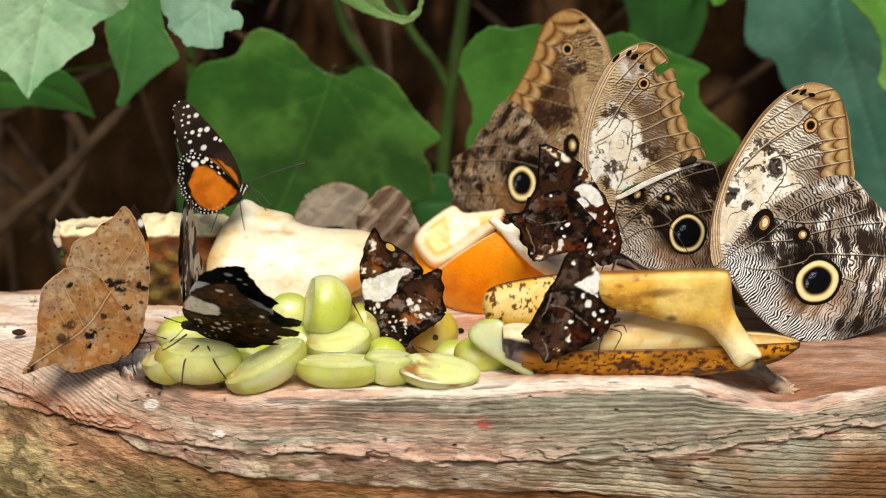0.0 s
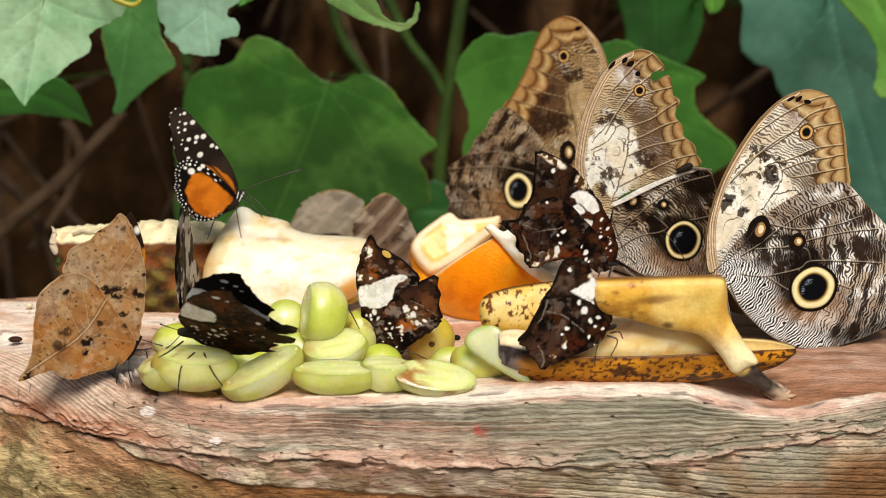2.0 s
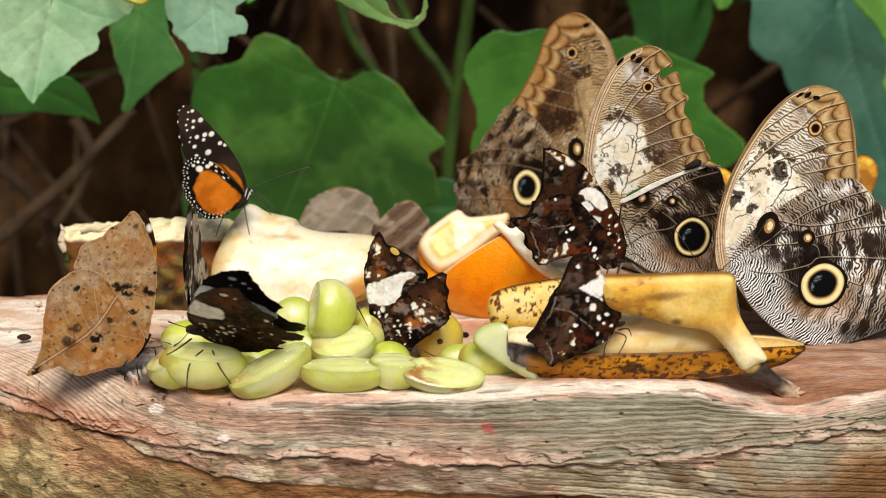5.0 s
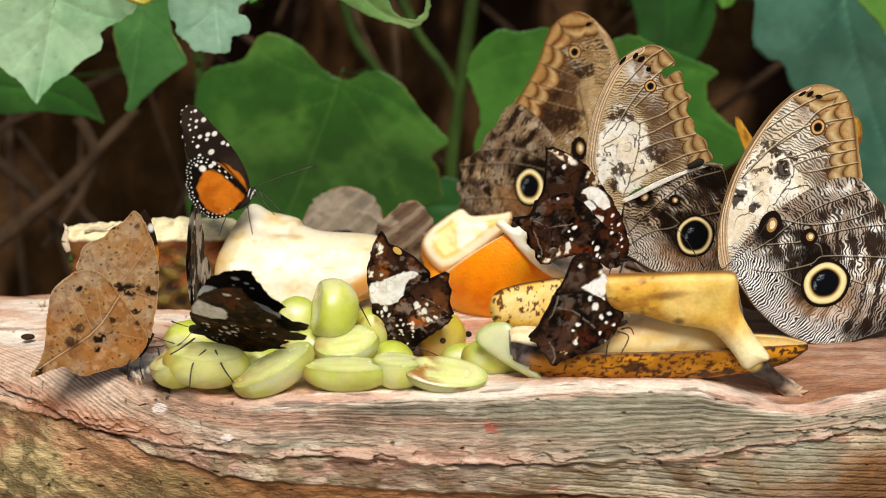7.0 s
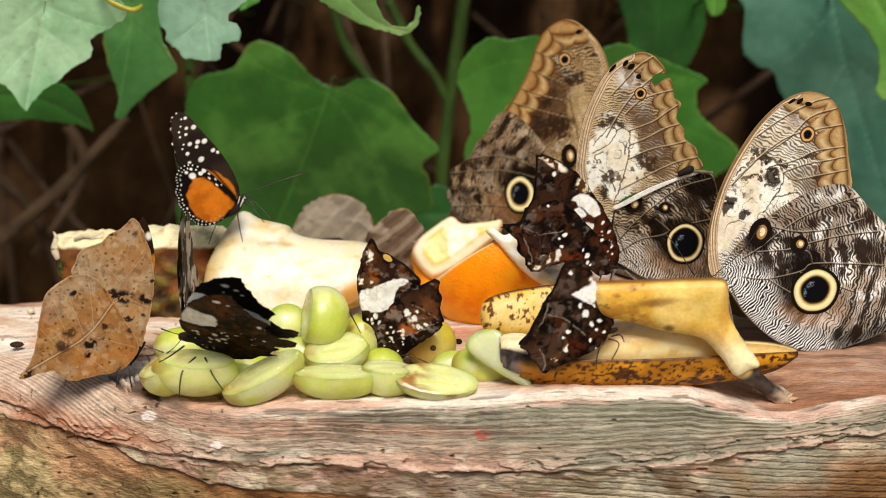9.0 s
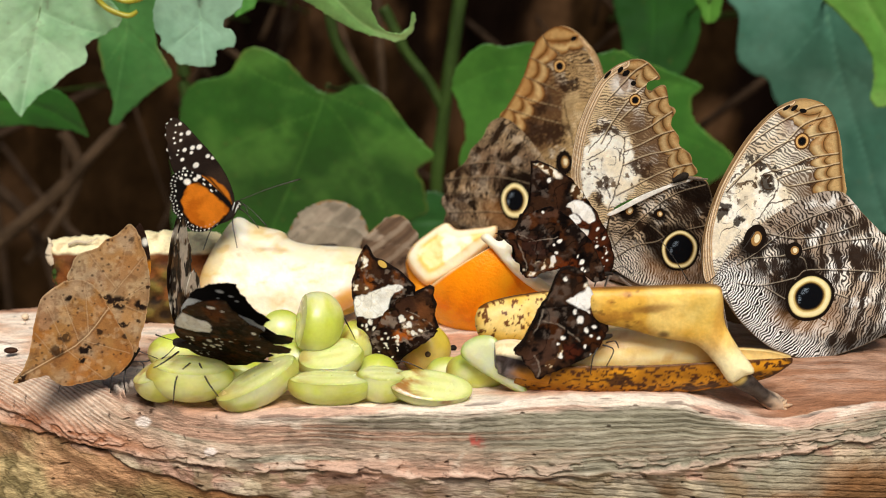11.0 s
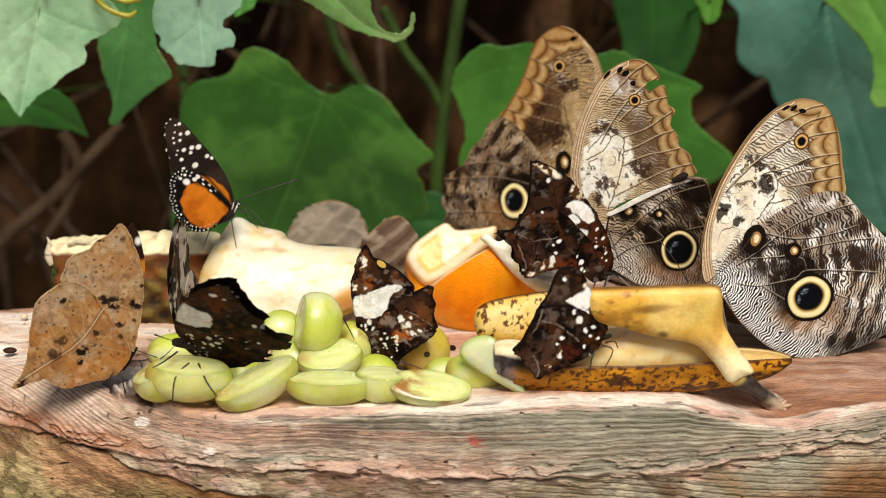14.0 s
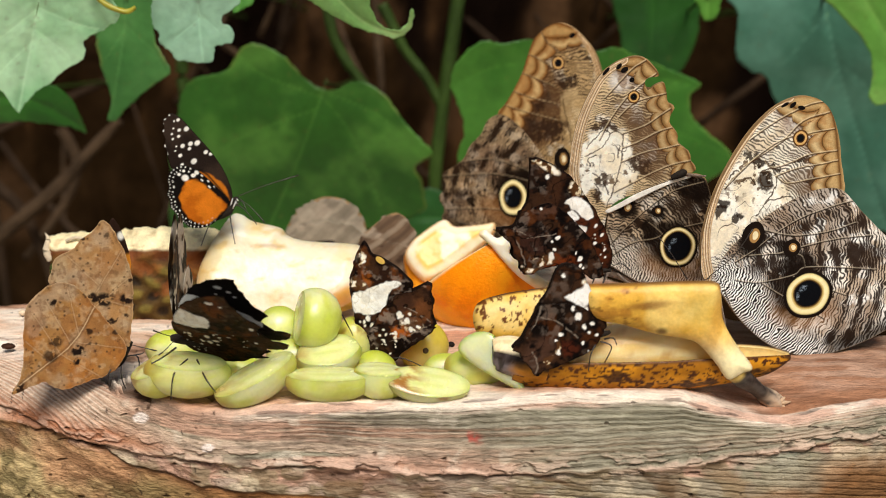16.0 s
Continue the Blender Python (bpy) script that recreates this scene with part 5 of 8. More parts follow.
# owl butterfly standing on the tray beside the banana
owl1 = thing("owl_butterfly", pose(0.1086, 0.0550, 0.0311, 90, 0, 8), "large owl butterfly with closed cream and brown striped wings", "butterfly", "owl butterflies")
b1 = (-0.32, 0.19)
f1, h1, bow1 = wings(owl1,
    [(-0.62, 0.02), (-0.79, 0.77), (-0.73, 1.88), (-0.35, 3.30), (0.27, 4.59), (0.98, 5.66), (1.75, 6.42), (2.39, 6.77), (2.96, 6.89), (3.54, 6.75), (3.98, 6.36), (4.27, 5.72), (4.44, 5.06), (4.53, 4.41), (4.66, 3.80), (4.68, 3.19), (3.88, 2.63), (2.38, 1.47), (0.67, -0.02), (-0.10, -0.22)],
    [(-0.36, 0.01), (0.09, 0.88), (0.87, 1.73), (2.09, 2.67), (3.18, 3.23), (4.01, 3.41), (4.67, 3.28), (5.43, 2.50), (6.11, 1.84), (6.85, 1.11), (7.43, 0.15), (7.61, -0.93), (7.17, -1.94), (6.46, -2.39), (5.77, -2.71), (4.61, -3.07), (3.44, -3.14), (2.26, -2.79), (1.41, -2.19), (0.70, -1.47), (0.14, -0.67)],
    owl_fore(b1, [(-0.66, 0.05), (-0.83, 0.93), (-0.84, 2.13), (-0.49, 3.56), (0.15, 4.82), (0.87, 5.86), (1.66, 6.59), (2.34, 6.87)], [(2.47, 6.91), (3.24, 6.90), (3.90, 6.51), (4.22, 5.65), (4.38, 4.69), (4.57, 3.39)],
             [[(0.92, 5.29), (2.08, 6.05), (3.15, 6.54), (3.76, 6.66)], [(0.75, 4.30), (2.13, 5.16), (2.97, 5.95), (3.98, 6.25)], [(0.02, 3.46), (1.07, 4.50), (2.13, 5.23), (3.22, 5.48), (4.22, 5.63)], [(1.55, 4.49), (1.85, 4.21), (2.62, 4.41), (3.26, 4.67), (4.35, 4.80)], [(2.00, 3.89), (2.85, 4.17), (3.73, 4.30), (4.41, 4.43)], [(2.00, 3.89), (2.44, 3.60), (3.32, 3.72), (4.52, 3.91)]],
             [(-0.39, 0.92), (-0.61, 1.80), (-0.34, 2.65), (0.02, 3.55), (0.52, 4.39), (0.87, 4.85), (1.43, 4.37), (2.02, 4.06), (2.52, 3.01), (1.44, 2.43), (0.76, 1.89), (0.21, 1.42)],
             [((-0.31, 5.00), 0.42, 0.16, 55), ((1.11, 4.59), 0.50, 0.22, -35), ((2.01, 4.18), 0.35, 0.12, -30), ((1.59, 3.77), 0.28, 0.34, 15), ((0.05, 2.86), 0.32, 0.22, 10), ((0.56, 2.31), 0.26, 0.18, 0), ((3.44, 3.70), 0.35, 0.10, 5), ((3.05, 4.57), 0.34, 0.09, 10), ((-0.16, 2.61), 0.3, 0.18, -20)],
             [[(2.00, 3.89), (1.96, 3.41), (1.70, 2.97), (1.29, 2.39)], [(1.70, 2.97), (2.14, 3.06), (2.58, 3.12)], [(2.00, 3.89), (1.83, 4.19), (1.51, 4.50)], [(1.86, 4.15), (1.53, 4.15), (1.37, 3.86), (1.52, 3.51), (1.82, 3.55)], [(0.02, 3.46), (0.27, 3.82), (0.54, 4.09), (0.38, 4.14), (0.14, 3.80)], [(0.67, 3.75), (0.99, 3.87), (1.16, 3.63)]],
             1, 1.18, "8f6b3e", strength=0.82, period=0.115, clouds=(((3.10, 3.64), 1.0, 0.6, 0, 0.34), ((1.48, 4.96), 0.9, 0.5, 45, -0.06), ((2.81, 4.94), 0.5, 0.5, 0, 0.2)), mauve=((2.60, 6.11), 0.62, 0.42, 60)),
    owl_hind(b1, (3.53, -0.72), [((3.08, -0.45), 1.12, 1.10), ((1.11, 1.48), 0.62, 0.72), ((2.54, 1.05), 0.50, 0.36), ((3.12, 0.48), 0.62, 0.52)],
             [(-0.45, 0.02), (0.0, 0.80), (0.86, 0.55), (1.79, -0.16), (2.25, -1.42), (3.07, -2.13), (4.0, -2.5), (4.4, -2.9), (3.9, -3.21), (2.64, -3.01), (1.23, -2.16), (0.03, -0.67)],
             [[(0.59, -0.08), (1.53, -0.20), (2.87, 0.04), (3.31, 0.32), (4.67, 0.29), (6.18, 0.16)], [(3.31, 0.32), (3.10, 0.81), (2.26, 0.90), (0.86, 0.84)], [(0.55, 0.63), (1.25, 1.04), (2.21, 1.78), (3.18, 2.32), (4.50, 2.74), (5.28, 2.92)], [(2.26, 0.90), (3.48, 1.22), (4.59, 1.42), (5.95, 1.52)], [(1.65, 1.82), (2.78, 1.59), (4.12, 1.70), (5.23, 2.02)], [(0.16, -0.42), (0.56, -1.32), (1.19, -2.15), (2.35, -2.83)], [(1.65, -0.25), (2.47, -0.77), (3.45, -1.27), (4.16, -1.70)], [(2.87, -0.02), (4.03, -0.46), (5.01, -0.81)]],
             2, 0.70, streaks=(((4.08, 2.27), 1.3, 0.25, 18), ((5.66, 0.73), 0.9, 0.5, 5), ((5.23, 2.02), 0.9, 0.3, 15), ((1.50, 0.42), 0.5, 0.3, 20), ((4.85, -2.50), 1.1, 0.25, 8), ((4.63, 0.87), 0.9, 0.3, 0), ((2.18, 0.29), 0.5, 0.4, 0))),
    0.021, WING, base=b1)
owl_extras(bow1, h1, f1, (3.48, -0.71), (0.96, 0.96), [((1.19, 1.64), 0.42, 0.58, -15), ((2.74, 1.13), 0.34, 0.34, 0)], ((2.87, 5.32), 0.30),
           [((2.20, 6.58), 0.16, 0.06, 30), ((2.51, 6.57), 0.15, 0.075, 40), ((2.85, 6.46), 0.14, 0.08, -10)])
loft("body", [(-0.004, 0.000, -0.002), (0.0, -0.002, -0.002), (0.008, -0.006, -0.002), (0.020, -0.012, -0.002), (0.030, -0.018, -0.002)], [0.0012, 0.0020, 0.0024, 0.0020, 0.0008], GREYHAIR, owl1, ring=16, label="furry grey-brown body")
feeler(owl1, (-0.45, 0.06) + (0.1,), (-1.11, 0.04) + (0.8,), (-1.89, 0.02) + (1.2,))
feeler(owl1, (-0.45, 0.10) + (0.1,), (0.17, 1.09) + (1.0,), (0.79, 2.12) + (1.2,))
for a, b, c in (((0.03, -0.67), (0.32, -2.02), (0.57, -2.59)), ((-0.32, -0.21), (-0.47, -0.47), (-0.61, -0.20)), ((3.09, -2.94), (3.29, -3.18), (3.57, -3.33))):
    limb("leg", owl1, [a + (0,), b + (0.1,), c + (0.0,)], [0.05, 0.04, 0.03], GREYHAIR)

# owl butterfly with a torn forewing, on the fruit
owl2 = thing("owl_butterfly", pose(0.0742, 0.0880, 0.0254, 94, 0, -6), "owl butterfly with a notched torn forewing, on fruit", "butterfly", "owl butterflies")
b2 = (-0.57, 0.22)
f2, h2, bow2 = wings(owl2,
    [(-1.00, 0.13), (-1.63, 2.13), (-1.98, 3.74), (-1.98, 4.89), (-1.84, 5.79), (-1.64, 6.52), (-1.35, 7.23), (-0.97, 7.94), (-0.51, 8.39), (-0.04, 8.65), (0.39, 8.77), (0.78, 8.70), (1.09, 8.45), (1.36, 8.05), (0.98, 7.96), (0.83, 7.79), (0.95, 7.48), (1.25, 7.68), (1.55, 7.75), (1.67, 7.40), (1.73, 7.00), (1.99, 6.81), (1.85, 6.47), (1.85, 6.16), (2.15, 5.74), (2.18, 5.40), (2.63, 5.03), (2.71, 4.69), (2.86, 4.29), (1.65, 3.81), (0.57, 3.33), (-0.39, 2.71), (-0.75, 0.97)],
    [(-0.69, 0.46), (-0.54, 1.60), (-0.41, 2.54), (0.14, 2.94), (1.26, 3.66), (2.42, 4.07), (3.23, 4.03), (3.57, 3.26), (3.93, 2.21), (4.12, 1.05), (3.92, 0.10), (3.43, -0.25), (2.04, -0.42), (0.87, -0.31), (-0.28, 0.33)],
    owl_fore(b2, [(-1.26, 0.96), (-1.98, 3.74), (-1.98, 4.89), (-1.84, 5.79), (-1.64, 6.52), (-1.35, 7.23), (-0.97, 7.94), (-0.51, 8.39), (-0.04, 8.65)], [(0.00, 8.67), (0.60, 8.75), (1.23, 8.23), (1.59, 7.62), (1.84, 6.83), (2.07, 5.90), (2.52, 5.09), (2.86, 4.29)],
             [[(-0.65, 7.15), (-0.06, 7.82), (0.40, 8.31), (0.87, 8.62)], [(-0.86, 5.47), (-0.24, 6.60), (0.43, 7.43), (1.27, 8.10)], [(-0.14, 6.36), (0.45, 6.94), (1.05, 7.17), (1.67, 7.33)], [(0.05, 5.73), (0.91, 6.06), (1.44, 6.44), (1.87, 6.74)], [(0.05, 5.15), (0.72, 5.43), (1.47, 5.84), (2.09, 6.03)], [(0.04, 4.60), (0.95, 5.00), (1.71, 5.17), (2.36, 5.36)], [(-0.23, 3.36), (0.99, 4.03), (1.96, 4.50), (2.71, 4.69)]],
             [(-1.60, 3.06), (-1.67, 3.98), (-1.51, 4.89), (-1.27, 5.69), (-0.72, 5.92), (0.00, 5.87), (0.28, 5.49), (0.48, 4.75), (0.76, 4.14), (0.13, 3.32), (-0.48, 2.80), (-0.76, 3.07), (-1.17, 3.53)],
             [((-0.57, 6.04), 0.55, 0.14, -25), ((-1.05, 6.03), 0.22, 0.12, -10), ((0.75, 4.48), 0.35, 0.5, 60), ((-0.73, 3.88), 0.22, 0.30, 20), ((-0.87, 3.19), 0.2, 0.3, 10), ((-1.19, 4.44), 0.12, 0.14, 0)],
             [[(0.03, 5.71), (0.04, 4.65), (-0.22, 3.66), (-0.53, 2.75)], [(0.03, 5.71), (-0.17, 5.82), (-0.43, 5.77), (-0.56, 5.48), (-0.85, 5.13), (-1.42, 4.85)], [(-0.43, 5.77), (-0.72, 5.86), (-1.26, 5.31), (-1.38, 5.12)], [(-0.38, 5.32), (-0.15, 5.14), (-0.10, 4.80)], [(-0.98, 4.86), (-1.29, 4.72), (-1.19, 4.49)], [(-1.10, 4.17), (-0.83, 3.99), (-0.59, 3.63), (-0.45, 3.31)], [(-1.04, 3.76), (-0.85, 3.42), (-0.89, 3.12)]],
             11, 0.84, "8f6a3e", "d8bf96", "3c281a", strength=0.85, period=0.108, clouds=(((1.06, 5.05), 1.3, 0.6, -65, 0.42), ((0.35, 6.50), 1.2, 0.45, -50, 0.26)), edge=0.40, mauve=((-0.06, 7.86), 0.45, 0.4, 40)),
    owl_hind(b2, (2.36, 1.05), [((2.08, 1.39), 1.0, 1.0), ((0.28, 2.68), 0.42, 0.46), ((1.48, 2.66), 0.34, 0.32), ((3.09, 3.61), 0.9, 0.5), ((1.17, 1.84), 0.3, 0.6)],
             [(-0.99, -0.22), (-0.71, 1.44), (-0.04, 1.46), (0.87, 1.06), (1.68, 0.27), (2.69, 0.06), (4.04, -0.09), (2.05, -0.62), (0.01, -0.32)],
             [[(-0.91, 0.14), (0.41, 1.23), (1.41, 1.49), (2.06, 1.86), (3.31, 2.19)], [(-0.52, 0.98), (0.39, 2.05), (1.89, 3.36), (3.23, 3.84)], [(-0.80, 2.84), (-0.38, 1.68), (-0.02, 0.75)], [(1.16, 2.14), (1.74, 1.62), (2.34, 0.57)]],
             12, 0.5, (0.80, 0.74, 0.66), streaks=(((2.34, 3.13), 1.0, 0.5, 20), ((0.61, 2.06), 0.6, 0.25, 20), ((3.02, 2.69), 0.7, 0.6, 0)), pale="dccbb4"),
    0.026, WING, base=b2)
owl_extras(bow2, h2, f2, (2.33, 1.21), (0.76, 0.90), [((0.27, 2.79), 0.30, 0.36, -15), ((1.48, 2.66), 0.22, 0.24, 0)], ((0.42, 7.21), 0.24),
           [((-0.67, 8.19), 0.20, 0.06, 50), ((-0.18, 8.39), 0.14, 0.08, 50), ((0.04, 8.26), 0.15, 0.10, 30), ((0.33, 7.87), 0.10, 0.10, 30)], THIN_RINGS)
sheet("torn_wing_edge", [(-0.55, 2.66), (-0.09, 2.95), (0.78, 3.47), (1.87, 3.90), (2.67, 4.15), (2.70, 4.06), (1.88, 3.77), (0.79, 3.24), (-0.04, 2.76), (-0.45, 2.57)], 0.04, lambda u, v, e: plain(u, srgb("f4efe4")) * (0.8 + 0.4 * fbm(u * 6, v * 9, 3))[:, None], WING, owl2,
      relief=lambda u, v, e: 0.30 + 0.05 * np.sin(u * 2), thick=0.012, label="pale folded rim of the torn wing")
limb("torn_tip", owl2, [(1.97, 4.04) + (0.3,), (2.40, 4.26) + (0.34,), (2.55, 4.33) + (0.3,)], [0.10, 0.16, 0.05], HAIR, "dark curled scrap at the tear")
limb("torn_tip", owl2, [(2.56, 4.19) + (0.3,), (2.95, 4.15) + (0.3,), (3.31, 4.14) + (0.3,)], [0.05, 0.05, 0.03], GREYHAIR)
loft("body", [(-0.006, 0.000, -0.002), (0.0, -0.001, -0.002), (0.008, -0.003, -0.002), (0.018, -0.004, -0.002), (0.028, -0.004, -0.002)], [0.0012, 0.0020, 0.0024, 0.0020, 0.0008], GREYHAIR, owl2, ring=16, label="furry grey-brown body")
feeler(owl2, (1.56, 1.68) + (0.5,), (2.09, 1.04) + (0.8,), (2.69, 0.11) + (0.9,))
feeler(owl2, (-0.45, 0.08) + (0.3,), (-1.15, 0.69) + (1.0,), (-1.56, 0.91) + (1.2,))
for a, b, c in (((-0.34, 0.11), (-0.54, -0.16), (-0.62, -0.45)), ((0.00, -0.00), (0.28, -0.18), (0.69, -0.41)), ((0.91, -0.22), (1.25, -0.35), (1.60, -0.48))):
    limb("leg", owl2, [a + (0.1,), b + (0.4,), c + (0.5,)], [0.05, 0.05, 0.035], GREYHAIR)

# owl butterfly behind the orange
owl3 = thing("owl_butterfly", pose(0.0453, 0.1650, 0.0229, 90, 0, -20), "brown owl butterfly resting with wings shut behind orange", "butterfly", "owl butterflies")
b3 = (2.59, 1.99)
f3, h3, bow3 = wings(owl3,
    [(2.11, 1.42), (2.49, 2.78), (2.89, 5.07), (3.04, 7.06), (2.92, 7.91), (2.60, 8.64), (2.05, 9.28), (1.46, 9.70), (0.90, 9.77), (0.34, 9.48), (-0.11, 8.98), (-0.36, 8.31), (-0.61, 7.55), (-0.99, 6.78), (-1.38, 6.14), (-1.69, 5.57), (-0.83, 4.25), (0.65, 2.67)],
    [(2.11, 1.42), (1.03, 3.07), (-0.31, 4.79), (-1.11, 5.51), (-1.64, 5.67), (-2.17, 5.39), (-2.49, 4.76), (-3.03, 4.17), (-3.30, 3.61), (-3.79, 3.19), (-4.33, 2.79), (-4.17, 2.27), (-4.50, 1.70), (-4.25, 1.18), (-4.36, 0.67), (-3.91, 0.14), (-2.95, -0.14), (-1.58, -0.14), (0.03, -0.02), (1.35, 0.33)],
    owl_fore(b3, [(2.49, 2.78), (2.89, 5.07), (3.04, 7.06), (2.92, 7.91), (2.60, 8.64), (2.05, 9.28)], [(1.67, 9.59), (0.90, 9.77), (0.27, 9.43), (-0.16, 8.81), (-0.56, 7.68), (-0.99, 6.78), (-1.69, 5.57)],
             [[(1.18, 8.47), (0.53, 8.95), (0.27, 9.38)], [(0.94, 7.73), (0.16, 8.20), (-0.31, 8.38)], [(0.96, 6.98), (0.04, 7.32), (-0.61, 7.55)], [(0.97, 6.23), (-0.07, 6.44), (-0.99, 6.73)], [(1.11, 5.49), (-0.32, 5.80), (-1.38, 6.09)]],
             [(1.22, 6.49), (1.73, 7.01), (2.38, 6.29), (2.54, 4.80), (2.06, 3.77), (1.39, 4.49)],
             [((-0.20, 6.19), 0.98, 0.48, 30), ((-0.84, 5.02), 1.12, 0.48, 35), ((0.60, 5.08), 0.98, 0.48, 20), ((0.05, 6.82), 0.5, 0.2, 60), ((1.46, 7.25), 0.5, 0.3, 0)],
             [[(1.79, 4.26), (1.50, 5.50), (1.22, 6.74)]], 21, 1.15, "8c6032", "c0a47a", "35241a", "d0b68a", (((-0.32, 5.42), 2.0, 1.2, 30, 0.6), ((0.57, 6.97), 1.0, 0.6, 60, 0.3),), 0.3, (0.90, 0.82, 0.69), 0.6),
    owl_hind(b3, (-1.04, 1.84), [((-0.67, 2.38), 1.1, 0.95), ((1.28, 3.85), 0.4, 0.5), ((-2.96, 1.66), 0.2, 0.2)],
             [(0.79, 1.90), (1.31, 2.45), (2.11, 1.42), (1.35, 0.51), (0.55, 0.72)],
             [[(1.04, 2.69), (-1.62, 3.57), (-3.38, 3.42)], [(0.78, 2.42), (-1.61, 2.92), (-4.33, 2.69)], [(0.80, 1.39), (-2.41, 1.30), (-4.28, 1.16)]],
             22, 0.9, (0.78, 0.70, 0.58), streaks=(((-2.03, 4.71), 1.0, 0.3, 30), ((-3.10, 3.23), 1.0, 0.25, 12), ((-3.37, 1.95), 1.1, 0.25, 2), ((-1.09, 4.11), 0.8, 0.25, 30), ((-3.51, 2.68), 0.9, 0.15, 0)), pale="c2ad92", shine=0.25),
    0.045, WING, base=b3)
owl_extras(bow3, h3, f3, (-0.93, 1.92), (0.72, 0.94), [((1.33, 3.78), 0.36, 0.55, 0)], ((1.06, 8.05), 0.30), [((1.67, 9.27), 0.14, 0.09, 30)])
loft("body", [(0.022, 0.014, -0.002), (0.018, 0.010, -0.002), (0.0, 0.004, -0.002), (-0.01, 0.002, -0.002)], [0.0012, 0.0022, 0.0022, 0.0008], GREYHAIR, owl3, ring=14, label="furry grey-brown body")
for a, b, c in (((1.06, 0.34), (0.80, -0.20), (0.68, -0.74)), ((1.84, 0.40), (1.99, -0.11), (2.13, -0.63))):
    limb("leg", owl3, [a + (0,), b + (0.1,), c + (0,)], [0.05, 0.05, 0.035], GREYHAIR)


# ---- dead-leaf butterfly ----
def leafwing(mid, spots, seed, tint, veins, warm, rib=1.0):
    def f(u, v, e):
        c = plain(u, srgb(tint))
        c = mix(c, srgb(warm), smooth(0.40, 0.62, fbm(u * 0.6, v * 0.6, seed)) * 0.75)
        c = mix(c, srgb("a9977f"), smooth(0.50, 0.66, fbm(u * 0.8 + 5, v * 0.8, seed + 2)) * 0.55)
        c = mix(c, srgb("8f5c33"), smooth(0.50, 0.66, fbm(u * 1.4, v * 1.4, seed + 4)) * 0.45)
        c = mix(c, srgb("d0b48c"), smooth(0.56, 0.70, fbm(u * 4.2 + 2, v * 4.2, seed + 10, 5)) * 0.30)
        c = mix(c, srgb("6a452b"), smooth(0.58, 0.70, fbm(u * 5.5 + 6, v * 5.5, seed + 12, 5)) * 0.45)
        wu, wv = u + 0.05 * (fbm(u * 3, v * 3, seed + 20) - 0.5), v + 0.05 * (fbm(u * 3 + 4, v * 3, seed + 21) - 0.5)
        dm = to_line(wu, wv, spline(mid, False, 6))[0]
        # dark flanks along the midrib: its shadow, painted into the wing colour
        c = mix(c, srgb("5d3d26"), np.exp(-((dm - 0.05) / 0.04) ** 2) * 0.5 * rib)
        c = mix(c, srgb("e0c49c"), smooth(0.028, 0.010, dm) * 0.55 * rib)
        for ln in veins:
            dv = to_line(wu, wv, ln)[0]
            c = mix(c, srgb("6e4a2e"), np.exp(-((dv - 0.03) / 0.02) ** 2) * 0.30)
            c = mix(c, srgb("d2b48c"), smooth(0.030, 0.008, dv) * 0.32)
        for p, r, k in spots:
            w = 0.30 * (fbm(u * 5, v * 5, seed + 6) - 0.5)
            c = mix(c, srgb("1f1510"), blob(u + w, v + w * 0.6, p, r, r * 0.9, 0, 0.3) * k * 1.1 * smooth(0.40, 0.50, fbm(u * 8, v * 8, seed + 7) + 0.10 * (1 - np.hypot(u - p[0], v - p[1]) / r)))
        rng = np.random.default_rng(seed)
        for _ in range(70):
            p = (rng.uniform(u.min(), u.max()), rng.uniform(v.min(), v.max()))
            c = mix(c, srgb("3c2a1e"), blob(u, v, p, rng.uniform(0.015, 0.05), None, 0, 0.5) * 0.8)
        c = mix(c, srgb("5a3a22"), np.exp(-((e - 0.07) / 0.04) ** 2) * 0.25)
        c = mix(c, srgb("d2b088"), smooth(0.03, 0.0, e) * 0.3)
        return c * (0.88 + 0.24 * fbm(u * 8, v * 8, seed + 8))[:, None]
    return f


kal = thing("dead_leaf_butterfly", pose(-0.1142, 0.0240, 0.0027, 90, 0, 12), "dead-leaf butterfly with closed tan leaf-like spotted wings", "butterfly")
KFW = [(0.45, 1.08), (0.63, 1.54), (0.77, 2.27), (0.88, 3.09), (0.88, 3.82), (0.70, 4.68), (0.42, 5.43), (0.12, 5.77), (-0.17, 5.50), (-0.41, 5.30), (-0.78, 5.08), (-1.04, 4.84), (-1.38, 4.69), (-1.64, 4.54), (-1.84, 4.14), (-1.98, 3.65), (-1.20, 3.03), (-0.45, 2.15)]
KHW = [(0.41, 1.13), (-0.16, 2.14), (-0.49, 2.66), (-0.78, 3.17), (-1.21, 3.57), (-1.59, 3.67), (-2.03, 3.57), (-2.31, 3.38), (-2.55, 3.21), (-2.89, 2.83), (-3.05, 2.11), (-3.14, 1.30), (-3.27, 0.68), (-3.46, 0.18), (-3.73, -0.14), (-3.62, -0.21), (-3.18, -0.05), (-2.58, 0.08), (-2.24, -0.17), (-1.83, -0.26), (-1.12, -0.08), (-0.42, 0.09), (0.10, 0.44)]
kmid = [(-3.53, 0.02), (-2.51, 0.69), (-1.48, 1.37), (-0.59, 2.58), (-0.29, 3.40), (0.04, 5.04)]
